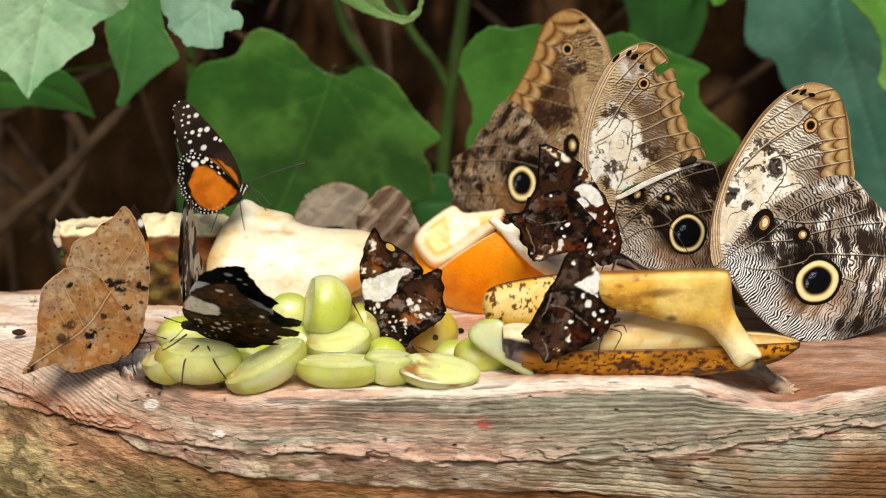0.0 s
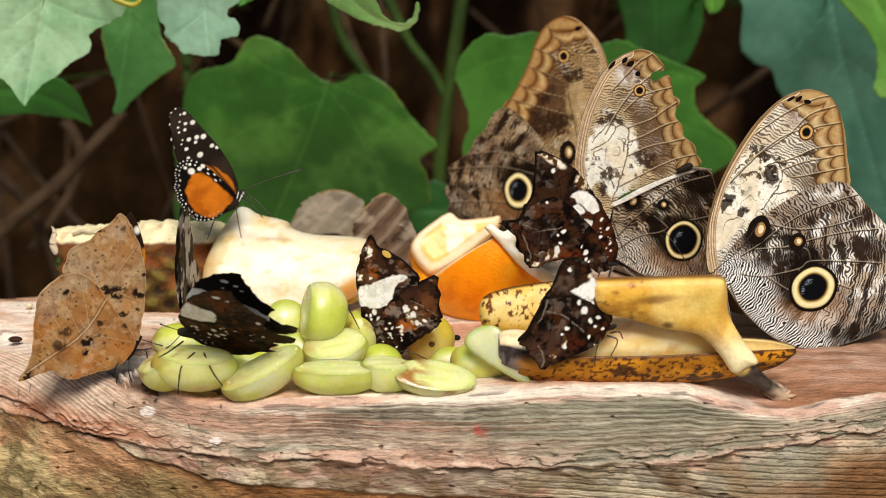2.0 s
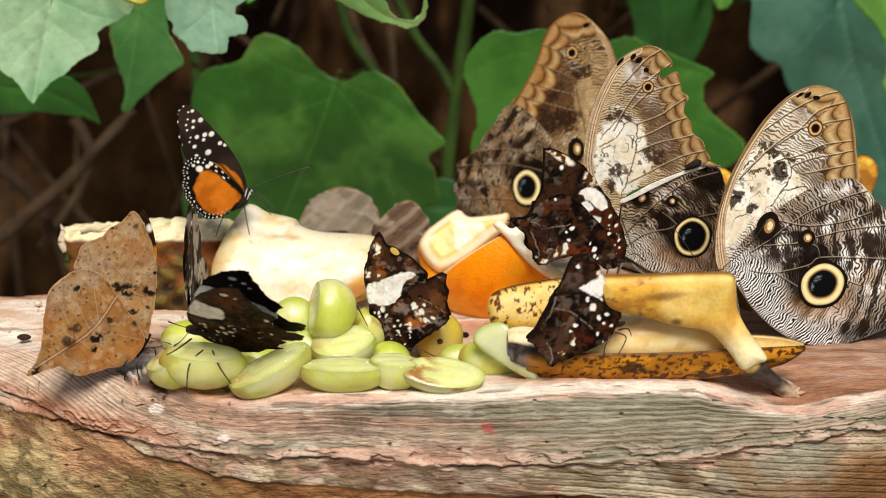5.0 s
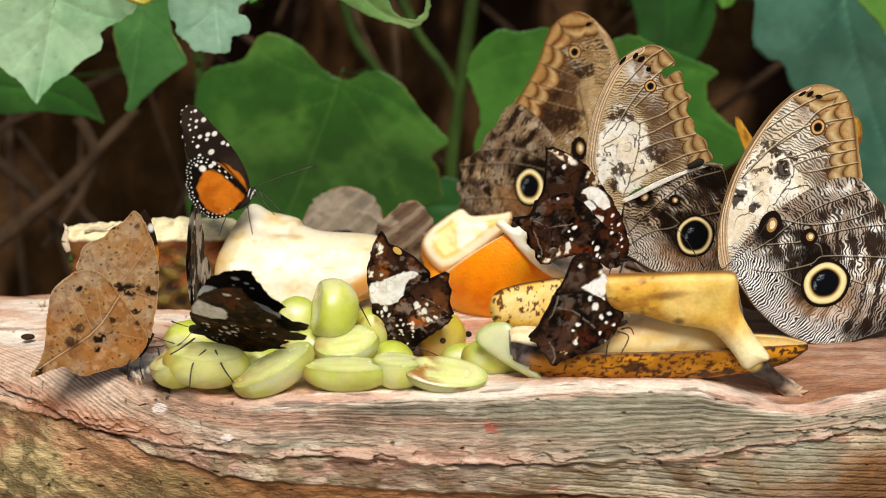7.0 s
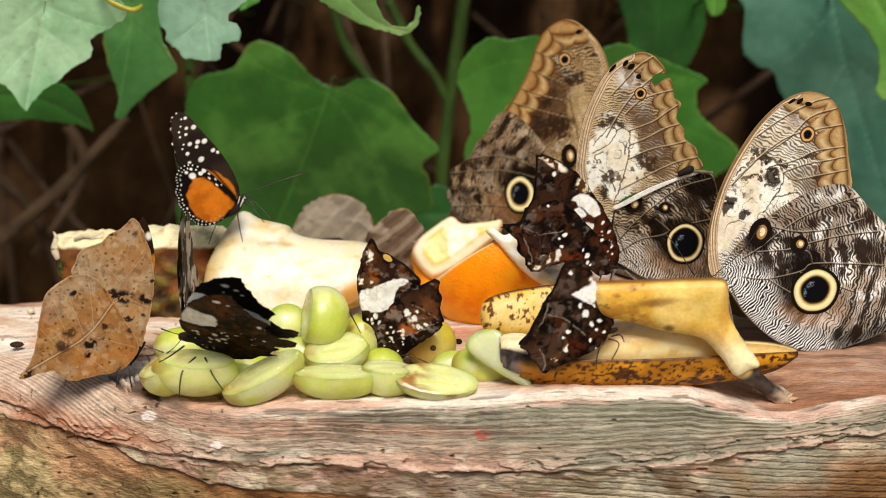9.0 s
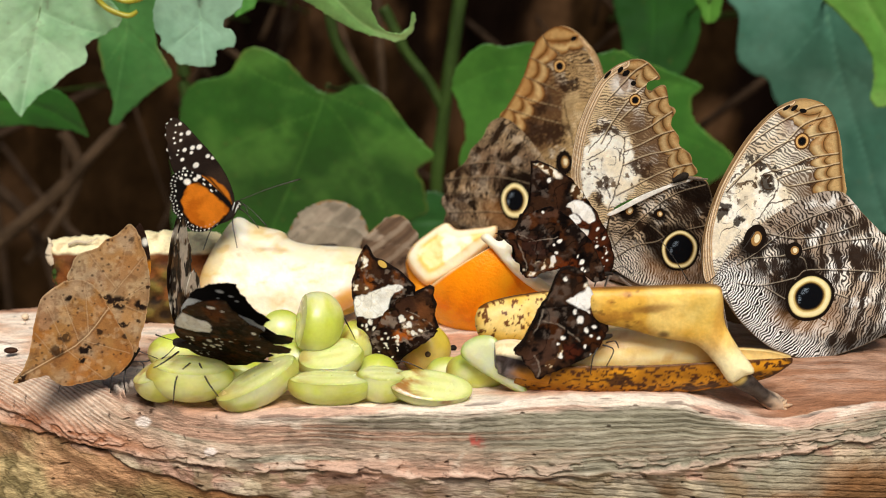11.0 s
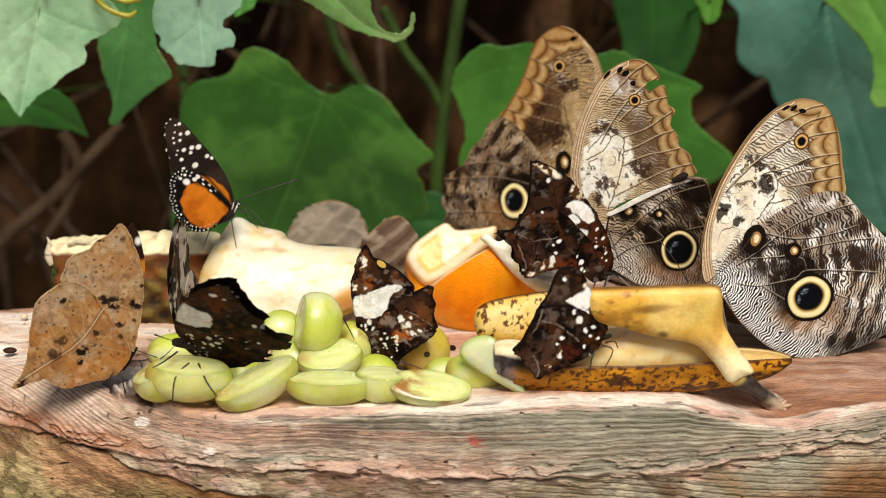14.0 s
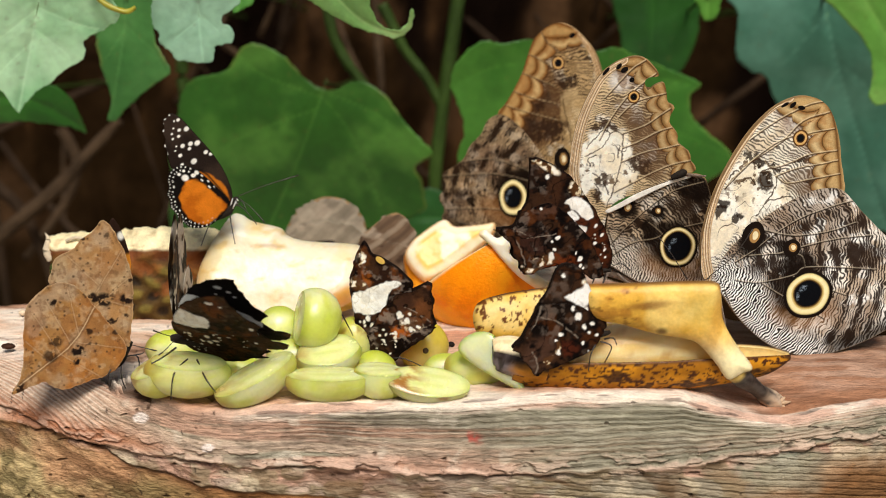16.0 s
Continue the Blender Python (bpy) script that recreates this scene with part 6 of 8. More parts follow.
kveins = [[(-1.48, 1.37), (-2.17, 3.08)], [(-1.90, 1.06), (-2.68, 2.69)], [(-1.17, 1.67), (-1.37, 3.45)], [(-2.30, 0.83), (-3.04, 1.67)], [(-1.38, 1.47), (0.29, 1.05)], [(-1.90, 1.06), (-0.56, 0.04)], [(-0.59, 2.58), (0.73, 3.56)], [(-0.40, 3.20), (0.65, 4.60)], [(-0.29, 3.40), (-1.30, 4.69)], [(-0.41, 2.99), (0.76, 2.51)]]
KROOT = (0.41, 1.13)
kspots = [((-0.16, 2.88), 0.30, 0.9), ((-0.49, 3.02), 0.20, 0.9), ((0.61, 2.82), 0.24, 1.0), ((-0.18, 2.04), 0.15, 0.9), ((0.08, 2.11), 0.13, 0.9), ((0.54, 2.23), 0.10, 0.8), ((0.13, 5.18), 0.12, 0.6), ((-0.63, 5.17), 0.08, 0.9), ((-0.04, 4.86), 0.12, 0.6), ((0.84, 3.52), 0.08, 0.9)]
kspots2 = [((-1.30, 1.14), 0.24, 1.0), ((-1.40, 0.72), 0.15, 1.0), ((-1.88, 2.93), 0.17, 0.9), ((-2.04, 1.54), 0.26, 0.7), ((-2.25, 1.03), 0.26, 0.7), ((-0.83, 1.79), 0.14, 0.8), ((0.12, 1.69), 0.12, 0.8), ((-0.89, 1.26), 0.1, 0.7), ((-0.63, 3.24), 0.2, 0.7), ((-3.56, -0.05), 0.30, 1.0), ((-2.99, 0.76), 0.16, 0.6), ((-2.04, 3.56), 0.10, 0.7)]
sheet("forewing", KFW, 0.028, leafwing(kmid, kspots, 31, "a98d69", kveins, "a97843", 0.15), WING, kal, relief=lambda u, v, e: 0.10 + 0.08 * np.sin(u * 0.9) + 0.02 * fbm(u * 3, v * 3, 2), thick=0.01, rag=0.035)
sheet("hindwing", KHW, 0.028, leafwing(kmid, kspots2, 33, "a07443", kveins, "a96a2e"), WING, kal, relief=lambda u, v, e: 0.16 + 0.10 * np.sin(u * 0.8 + 0.4) + 0.02 * fbm(u * 3, v * 3, 4), thick=0.01, rag=0.035)


def kal_upper(u, v, e):
    c = plain(u, srgb("2a1a12"))
    c = mix(c, srgb("c87f2a"), region(u, v, [(0.26, 1.27), (0.04, 2.12), (0.26, 3.79), (0.88, 4.38), (1.09, 3.33), (0.76, 1.66)], 0.08, 0.1))
    c = mix(c, srgb("efeade"), blob(u, v, (0.66, 5.09), 0.11, 0.14, 0, 0.4))
    return c


kfarw = sheet("forewing", [(0.29, 1.09), (0.48, 1.68), (0.64, 2.62), (0.82, 3.55), (0.91, 4.17), (0.76, 5.09), (0.51, 5.72), (0.31, 5.60), (-0.33, 4.64), (-0.78, 3.42), (-0.45, 2.15)], 0.05, kal_upper, WING, kal, relief=lambda u, v, e: -0.10 + 0 * u, thick=0.01, label="dark brown far forewing with an orange patch")
sheet("hindwing", KHW, 0.12, leafwing(kmid, kspots2, 33, "a07443", kveins, "a96a2e"), WING, kal, relief=lambda u, v, e: -0.18 + 0 * u, thick=0.01)
loft("body", [(0.006, 0.012, 0), (0.004, 0.009, 0), (0.0, 0.004, 0), (-0.012, -0.000, 0)], [0.0008, 0.0012, 0.0013, 0.0006], HAIR, kal, ring=14)
for a, b, c in (((0.18, 0.46), (0.12, -0.01), (0.22, -0.49)), ((0.27, 0.63), (0.79, 0.64), (0.66, -0.56)), ((0.02, 0.38), (-0.31, 0.19), (-0.33, -0.49)), ((0.27, 0.67), (0.88, 0.76), (1.00, 0.79))):
    limb("leg", kal, [a + (0.0,), b + (0.25,), c + (0.15,)], [0.03, 0.024, 0.018])
feeler(kal, (0.49, 1.12) + (0,), (0.99, 0.97) + (0.2,), (1.53, 0.80) + (0.3,))


# ---- tiger-spotted butterfly on the melon ----
tith = thing("spotted_butterfly", pose(-0.0825, 0.0980, 0.0525, 90, 0, 0), "orange and black butterfly with white spots on melon", "butterfly")
TFW = [(0.00, 0.07), (0.10, 0.40), (-0.04, 0.91), (-0.32, 1.51), (-0.77, 2.17), (-1.34, 2.83), (-1.79, 3.36), (-2.10, 3.58), (-2.28, 3.61), (-2.42, 3.47), (-2.56, 3.33), (-2.51, 3.11), (-2.58, 2.88), (-2.48, 2.61), (-2.54, 2.33), (-2.43, 2.08), (-2.40, 1.83), (-2.24, 1.37), (-1.66, 0.81), (-0.77, 0.23)]
THW = [(-0.02, 0.12), (-0.64, 0.81), (-1.30, 1.37), (-1.86, 1.55), (-2.28, 1.37), (-2.46, 0.97), (-2.42, 0.67), (-2.51, 0.37), (-2.40, 0.12), (-2.39, -0.16), (-2.19, -0.40), (-2.07, -0.68), (-1.84, -0.82), (-1.69, -0.96), (-1.27, -1.03), (-0.79, -0.89), (-0.36, -0.58), (-0.12, -0.23)]


def tith_fore(u, v, e):
    c = plain(u, srgb("241b16"))
    c = mix(c, srgb("3a2d24"), smooth(0.4, 0.7, fbm(u, v, 3)) * 0.7)
    c = mix(c, srgb("c4701c"), region(u, v, [(0.00, 0.07), (-0.25, 0.81), (-1.01, 1.27), (-1.15, 1.18), (-0.54, 0.40)], 0.05, 0.05))
    c = mix(c, srgb("0f0b0a"), np.exp(-(to_line(u, v, [(-0.04, 0.16), (-0.85, 1.16), (-1.19, 1.37)])[0] / 0.05) ** 2) * 0.9)
    for p, r in ((-1.95, 3.38), .09), ((-1.63, 3.02), .13), ((-1.92, 2.97), .09), ((-1.95, 2.72), .08), ((-1.49, 2.42), .12), ((-1.22, 2.45), .14), ((-1.81, 2.33), .11), ((-1.54, 2.22), .09), ((-0.89, 2.08), .11), ((-0.69, 2.01), .10), ((-1.92, 1.94), .10), ((-1.38, 1.71), .15), ((-1.86, 1.57), .09), ((-2.22, 2.81), .06), ((-2.19, 2.61), .06), ((-2.15, 3.04), .05), ((-2.06, 2.31), .05), ((-2.11, 2.13), .05), ((-2.11, 3.33), .05):
        c = mix(c, srgb("f0ece2"), blob(u, v, p, r * 0.85, r * 0.66, 40, 0.3))
    al = to_line(u, v, spline([(-2.28, 3.61), (-2.56, 3.33), (-2.58, 2.88), (-2.54, 2.33), (-2.40, 1.83)], False, 6))
    c = mix(c, srgb("f2efe6"), smooth(0.065, 0.03, al[0]) * smooth(0.2, 0.7, np.sin(al[3] * 44)))
    return c


def tith_hind(u, v, e):
    c = plain(u, srgb("110d0b"))
    orange = region(u, v, [(-0.09, -0.07), (-0.58, 0.40), (-1.20, 0.91), (-1.66, 0.91), (-1.95, 0.53), (-2.01, 0.07), (-1.80, -0.40), (-1.45, -0.77), (-0.85, -0.82), (-0.33, -0.40)], 0.05, 0.08)
    oc = mix(plain(u, srgb("cf741a")), srgb("b55f12"), smooth(0.45, 0.65, fbm(u * 1.4, v * 1.4, 4)))
    c = mix(c, oc, orange)
    c = mix(c, srgb("14100d"), np.exp(-(to_line(u, v, [(-0.42, 0.40), (-1.16, 0.91), (-1.66, 1.04)])[0] / 0.05) ** 2) * 0.5)
    o = spline(THW, True, 6)
    dd, _, _, al = to_line(u, v, o, True)
    outer = smooth(-0.1, 0.0, (-0.64, 0.81)[0] - u)
    for off, n, w in ((0.06, 96, 0.022), (0.20, 80, 0.024)):
        c = mix(c, srgb("f2efe6"), smooth(w + 0.02, w - 0.01, np.abs(dd - off)) * smooth(0.35, 0.75, np.sin(al * 2 * np.pi * n / 2)) * outer * (1 - orange * 0.8))
    for p, r in ((-1.75, 1.04), .14), ((-1.28, 1.25), .09), ((-1.42, 1.14), .09), ((-1.80, 1.32), .06), ((-1.99, 1.18), .07):
        c = mix(c, srgb("f0ece2"), blob(u, v, p, r, r * 0.9, 0, 0.3))
    return c


wings(tith, TFW, THW, tith_fore, tith_hind, 0.022, WING, 0.04, 0.05, base=(0.00, 0.07), far_paint=lambda u, v, e: plain(u, srgb("1f1712")) * (0.7 + 0.6 * fbm(u * 3, v * 3, 8))[:, None])
loft("body", np.array([(0.0032, 0.0022, 0), (0.0022, 0.0012, 0), (0.0008, -0.001, 0), (-0.001, -0.004, 0), (-0.006, -0.007, 0)]), [0.0006, 0.0013, 0.0014, 0.0015, 0.0006], HAIR, tith, ring=12)
white = shader("white_stripe", 0.6, colour=(0.75, 0.74, 0.7), vary=0.1)
for k in range(4):
    o = ((0.13, -0.23), (0.04, -0.12), (0.23, 0.07), (0.30, 0.19))[k]
    p = ((0.28, 0.12), (0.14, 0.21), (0.30, -0.02), (0.37, 0.09))[k]
    limb("stripe", tith, [o + (0.12,), ((o[0] + p[0]) / 2, (o[1] + p[1]) / 2, 0.15), p + (0.12,)], [0.012, 0.025, 0.012], white)
feeler(tith, (0.33, 0.26) + (0,), (1.42, 0.67) + (-0.2,), (2.75, 1.04) + (-0.5,))
feeler(tith, (0.33, 0.21) + (0,), (0.87, -0.12) + (0.3,), (1.45, -0.72) + (0.5,))
for a, b, c in (((-0.01, -0.35), (0.06, -0.86), (0.22, -1.64)), ((-0.29, -0.49), (-0.81, -0.86), (-1.16, -1.71)), ((0.27, -0.07), (0.63, -0.26), (1.12, -0.82)), ((0.23, -0.12), (0.51, 0.12), (0.70, -0.21))):
    limb("leg", tith, [a + (0,), b + (0.2,), c + (0.4,)], [0.03, 0.022, 0.016])


# ---- silver-studded leafwings ----
def specks(u, v, c, centre, rx, ry, turn, count, seed, lo=0.03, hi=0.11, colour="efe8da"):
    rng = np.random.default_rng(seed)
    a = radians(turn)
    for _ in range(count):
        r, t = math.sqrt(rng.random()), rng.random() * 6.283
        x, y = r * rx * math.cos(t), r * ry * math.sin(t)
        p = (centre[0] + x * math.cos(a) - y * math.sin(a), centre[1] + x * math.sin(a) + y * math.cos(a))
        s = rng.uniform(lo, hi)
        c = mix(c, srgb(colour), blob(u, v, p, s, s * rng.uniform(0.5, 0.9), rng.uniform(0, 180), 0.35) * 0.95)
    return c


def stud_under(band, speck, seed, rust=0.5, tone="2a1c15", frost=0.3, dots=(), whites=(), lichen=(), rusts=(), lines=()):
    """Dark marbled underside; lichen: mottled cream patches, rusts: chestnut patches, lines: pale vein lines."""
    def f(u, v, e):
        c = plain(u, srgb(tone))
        c = mix(c, srgb("0b0605"), smooth(0.42, 0.60, fbm(u * 1.5, v * 1.5, seed, 5)) * 0.9)
        c = mix(c, srgb("4e3220"), smooth(0.50, 0.66, fbm(u * 2.6, v * 2.6, seed + 1, 5)) * 0.45)
        c = mix(c, srgb("7c421a"), smooth(0.58, 0.72, fbm(u * 1.7 + 3, v * 1.7, seed + 2, 5)) * rust * 0.7)
        fr = smooth(0.50, 0.66, fbm(u * 5 + 8, v * 5, seed + 4, 5)) * smooth(0.46, 0.62, fbm(u * 1.1 + 2, v * 1.1, seed + 16))
        c = mix(c, srgb("8c7c70"), fr * min(frost * 1.4, 1) * 0.8)
        for m, r1, r2, tn, hexa in rusts:
            w = 0.5 * (fbm(u * 3, v * 3, seed + 22) - 0.5)
            c = mix(c, srgb(hexa), blob(u + w, v - w, m, r1, r2, tn, 0.4) * smooth(0.30, 0.55, fbm(u * 4, v * 4, seed + 24, 5)) * 0.95)
        for m, r1, r2, tn in lichen:
            w = 0.4 * (fbm(u * 3, v * 3, seed + 26) - 0.5)
            k = blob(u + w, v - w, m, r1, r2, tn, 0.35)
            n = fbm(u * 5.5, v * 5.5, seed + 28, 3)
            c = mix(c, srgb("5a3a20"), k * 0.8)
            c = mix(c, srgb("d9c4a0"), k * smooth(0.50, 0.56, n))
            c = mix(c, srgb("f6efe2"), k * smooth(0.60, 0.66, n))
        c = mix(c, srgb("060303"), smooth(0.022, 0.006, np.abs(fbm(u * 1.2, v * 1.2, seed + 9, 3) - 0.5)) * 0.8)
        for n, area in enumerate(((band,) if band else ()) + tuple(whites)):
            k = region(u, v, area, 0.035, 0.10, seed + n)
            c = mix(c, srgb("fdfbf6"), k)
            c = mix(c, srgb("c9b896"), k * smooth(0.54, 0.66, fbm(u * 2.2 + 4, v * 2.2, seed + 30)) * 0.25)
            c = mix(c, srgb("6a5540"), smooth(0.018, 0.007, np.abs(fbm(u * 2.4, v * 1.2, seed + 5, 3) - 0.5)) * k * 0.25)
        for p, rx, ry, turn, n, lo, hi in speck:
            c = specks(u, v, c, p, rx, ry, turn, n, seed + int(rx * 37) + n, lo, hi)
        for p, r in dots:
            w = 0.10 * (fbm(u * 7, v * 7, seed) - 0.5)
            turn = (p[0] * 131 + p[1] * 57) % 180
            c = mix(c, srgb("f8f4ec"), blob(u + w, v + w, p, r, r * 0.70, turn, 0.25))
        for ln in lines:
            c = mix(c, srgb("b7a695"), drawn(u, v, ln, 0.035, 0.12, seed) * 0.4 * smooth(0.35, 0.5, fbm(u * 6, v * 6, seed + 33)))
        c = mix(c, srgb("0a0605"), smooth(0.06, 0.0, e) * 0.6)
        return c * (0.84 + 0.32 * fbm(u * 8, v * 8, seed + 6))[:, None]
    return f


def stud_body(root, pts, r):
    return loft("body", np.array(pts) / 100, np.array(r) / 100, HAIR, root, ring=14)


SFW = [(-0.02, 0.21), (-0.23, 0.90), (-0.22, 1.75), (-0.05, 2.68), (0.23, 3.43), (0.64, 4.01), (1.09, 4.38), (1.39, 4.50), (1.61, 4.49), (1.62, 4.23), (1.96, 3.59), (2.40, 3.02), (2.82, 2.69), (2.75, 2.42), (2.71, 2.08), (2.76, 1.82), (2.45, 1.55), (1.61, 1.04), (0.72, 0.23)]
SHW = [(0.03, 0.13), (0.25, 1.08), (0.84, 1.90), (1.71, 2.35), (2.52, 2.22), (3.12, 1.81), (3.60, 1.77), (3.81, 1.68), (3.73, 1.40), (3.32, 1.13), (3.04, 0.95), (3.02, 0.59), (2.89, 0.30), (3.22, 0.24), (3.08, 0.10), (2.58, -0.10), (2.28, -0.65), (1.51, -1.01), (0.58, -0.76), (0.14, -0.36)]
SBAND = [(-0.02, 2.72), (0.61, 2.79), (0.74, 2.63), (1.59, 2.66), (1.69, 2.51), (2.17, 2.46), (2.37, 2.28), (2.70, 2.14), (2.74, 1.86), (2.10, 1.65), (1.14, 1.47), (0.50, 1.59), (0.32, 1.71), (-0.21, 1.73)]


def stud_top_fore(u, v, e):
    c = plain(u, srgb("17120f")) * (0.8 + 0.4 * fbm(u * 2, v * 2, 3))[:, None]
    k = region(u, v, SBAND, 0.03, 0.07, 4)
    c = mix(c, srgb("eef1f0"), k)
    for ln in ([(0.07, 0.26), (0.44, 1.56), (0.92, 2.61)], [(0.17, 0.27), (1.42, 1.69), (2.33, 2.44)], [(0.22, 0.24), (1.65, 1.42), (2.72, 1.98)]):
        c = mix(c, srgb("6f7474"), smooth(0.026, 0.008, to_line(u, v, ln)[0]) * 0.14)
    for p, r in ((1.04, 3.75), .14), ((1.43, 3.62), .09), ((1.65, 3.39), .07), ((1.01, 3.28), .05):
        c = mix(c, srgb("eef0ee"), blob(u, v, p, r, r * 0.7, 10, 0.3))
    return c


def stud_top_hind(u, v, e):
    c = plain(u, srgb("221a17")) * (0.8 + 0.4 * fbm(u * 2.5, v * 2.5, 5))[:, None]
    c = mix(c, srgb("4a3d38"), smooth(0.5, 0.7, fbm(u * 0.9, v * 3.5, 7)) * 0.5)
    return mix(c, srgb("6a4630"), blob(u, v, (3.70, 1.64), 0.2, 0.12, 0, 0.6) * 0.7)


und_f = stud_under([(-0.03, 2.80), (0.35, 2.78), (0.53, 2.56), (0.90, 2.48), (1.05, 2.14), (0.99, 1.63), (0.51, 1.40), (-0.20, 1.63)], [], 51, 0.8, "402818", 0.15, dots=(((1.04, 3.75), .14), ((1.43, 3.62), .07), ((2.49, 2.26), .12)))
und_h = stud_under(None, [((0.62, 0.75), 0.9, 0.7, -10, 16, 0.05, 0.12), ((0.55, -0.30), 0.6, 0.5, 0, 20, 0.03, 0.07), ((1.88, 1.14), 0.9, 0.5, -5, 12, 0.02, 0.06)], 53, 0.5, "301d12", 0.10, dots=(((2.66, 1.25), .08),))
stud1 = thing("silver_studded_butterfly", pose(-0.0885, 0.0120, 0.0206, 90, 0, 0) @ pose(0, 0, 0, 0, 0, -8), "black butterfly with white-banded forewings opening and closing", "butterfly", "silver-studded butterflies")
near_f = sheet("forewing", SFW, 0.03, und_f, STUDWING, stud1, relief=lambda u, v, e: 0.02 + 0.06 * np.sin(v * 0.8), back=stud_top_fore, thick=0.005, rag=0.06, label="white-banded near forewing")
near_h = sheet("hindwing", SHW, 0.03, und_h, STUDWING, stud1, relief=lambda u, v, e: 0.08 + 0.05 * np.sin(v), back=stud_top_hind, thick=0.006, rag=0.07)
far_f = sheet("forewing", SFW, 0.03, stud_top_fore, STUDWING, stud1, relief=lambda u, v, e: -0.02 - 0.06 * np.sin(v * 0.8), back=und_f, thick=0.006, rag=0.08, label="white-banded far forewing")
far_h = sheet("hindwing", SHW, 0.03, stud_top_hind, STUDWING, stud1, relief=lambda u, v, e: -0.08 - 0.05 * np.sin(v), back=und_h, thick=0.006, rag=0.08)
stud_body(stud1, [(-0.35, -0.12, 0), (-0.22, -0.10, 0), (0.1, -0.12, -0.1), (0.7, -0.14, -0.15), (1.5, -0.2, -0.15), (2.1, -0.25, -0.1)], [0.10, 0.16, 0.19, 0.19, 0.14, 0.04])
for a, b, c in (((0.37, -0.64), (0.06, -1.00), (0.07, -1.89)), ((0.70, -0.61), (1.15, -1.01), (1.59, -1.42)), ((-0.07, -0.28), (-0.39, -0.47), (-0.73, -0.69))):
    limb("leg", stud1, [a + (0.5,), b + (1.2,), c + (1.4,)], [0.035, 0.028, 0.02])
feeler(stud1, (-0.19, -0.07) + (0.0,), (-0.56, 0.05) + (0.2,), (-0.94, 0.20) + (0.4,))
feeler(stud1, (-0.19, -0.11) + (0.1,), (-0.44, -0.44) + (0.4,), (-0.62, -0.59) + (0.6,))

stud2 = thing("silver_studded_butterfly", pose(-0.0242, 0.0340, 0.0065, 98, 0, -8), "brown marbled butterfly with white band, wings closed on grapes", "butterfly", "silver-studded butterflies")
wings(stud2,
      [(-0.17, 0.04), (-0.36, 0.67), (-0.42, 1.68), (-0.53, 2.57), (-0.44, 3.35), (-0.27, 4.03), (0.02, 4.56), (0.02, 4.56), (0.16, 4.37), (0.31, 4.05), (0.60, 3.95), (0.94, 3.74), (1.24, 3.54), (1.56, 3.20), (1.56, 3.20), (1.76, 2.81), (1.15, 1.81), (0.49, 0.66)],
      [(-0.21, 0.01), (0.03, 0.87), (0.53, 1.79), (1.07, 2.48), (1.72, 2.72), (1.72, 2.72), (2.26, 3.00), (2.26, 3.00), (2.46, 2.92), (2.41, 2.57), (2.53, 2.27), (2.44, 1.89), (2.58, 1.40), (2.58, 1.40), (2.30, 1.01), (1.96, 0.72), (1.38, 0.29), (0.82, -0.26), (0.16, -0.25)],
      stud_under([(-0.45, 2.47), (-0.16, 2.64), (0.20, 2.76), (0.58, 2.97), (1.04, 3.08), (1.33, 2.96), (1.03, 2.75), (0.85, 2.41), (0.72, 2.03), (0.46, 1.82), (0.08, 1.74), (-0.29, 1.77), (-0.50, 1.85)], [((0.05, 0.93), 0.5, 0.7, 0, 16, 0.03, 0.08)], 61, 0.9, "2c1a12", 0.5, dots=(((0.03, 3.79), .07), ((0.10, 1.58), .12), ((-0.05, 1.44), .08), ((0.48, 1.12), .10)),
                 lichen=(((-0.21, 2.88), 0.3, 0.22, -20), ((-0.07, 3.91), 0.10, 0.3, 0)), rusts=(((0.04, 4.13), 0.22, 0.5, 0, "5c3318"), ((0.13, 3.20), 0.15, 0.4, 20, "94501c"), ((-0.13, 3.26), 0.15, 0.4, 10, "4a2614"))),
      stud_under([(0.77, 2.52), (0.91, 2.79), (1.12, 3.02), (1.37, 2.98), (1.11, 2.80), (0.90, 2.52)], [((0.71, 0.61), 0.4, 0.7, -20, 20, 0.03, 0.08), ((1.62, 1.48), 0.35, 0.4, 0, 10, 0.04, 0.09)], 63, 0.7, "241610", 0.7, dots=(((1.25, 1.78), .14), ((1.54, 1.55), .12), ((1.67, 1.22), .10), ((1.95, 1.34), .09), ((1.00, 1.03), .06), ((0.66, 0.72), .09)),
                 lichen=(((1.68, 1.40), 0.35, 0.22, 0),), rusts=(((1.25, 1.16), 0.32, 0.28, 30, "b05a18"), ((1.96, 2.01), 0.5, 0.5, 0, "6a4024"), ((1.39, 2.21), 0.5, 0.4, 30, "40281c")), lines=([(0.88, 2.63), (1.41, 2.87), (1.82, 3.00), (2.33, 2.91)], [(1.18, 2.20), (1.69, 2.00), (2.41, 1.58)], [(0.89, 0.73), (1.56, 0.99), (2.41, 1.43)])),
      0.028, DARKWING, 0.04, 0.10, base=(-0.08, 0.09), rag=0.05)
eyespot(stud2, (0.64, 3.89), 0.2, 0.13, [(0.9, srgb("d8b25a")), (1.2, srgb("5a3a1c"))], 0.17, "amber_mark", -40)
stud_body(stud2, [(-0.25, -0.15, 0), (-0.1, -0.05, 0), (0.15, 0.05, 0), (0.6, 0.2, 0), (1.1, 0.4, 0)], [0.08, 0.14, 0.18, 0.15, 0.04])
feeler(stud2, (-0.17, 0.08) + (0.1,), (-0.45, 1.07) + (0.4,), (-0.73, 1.96) + (0.7,))
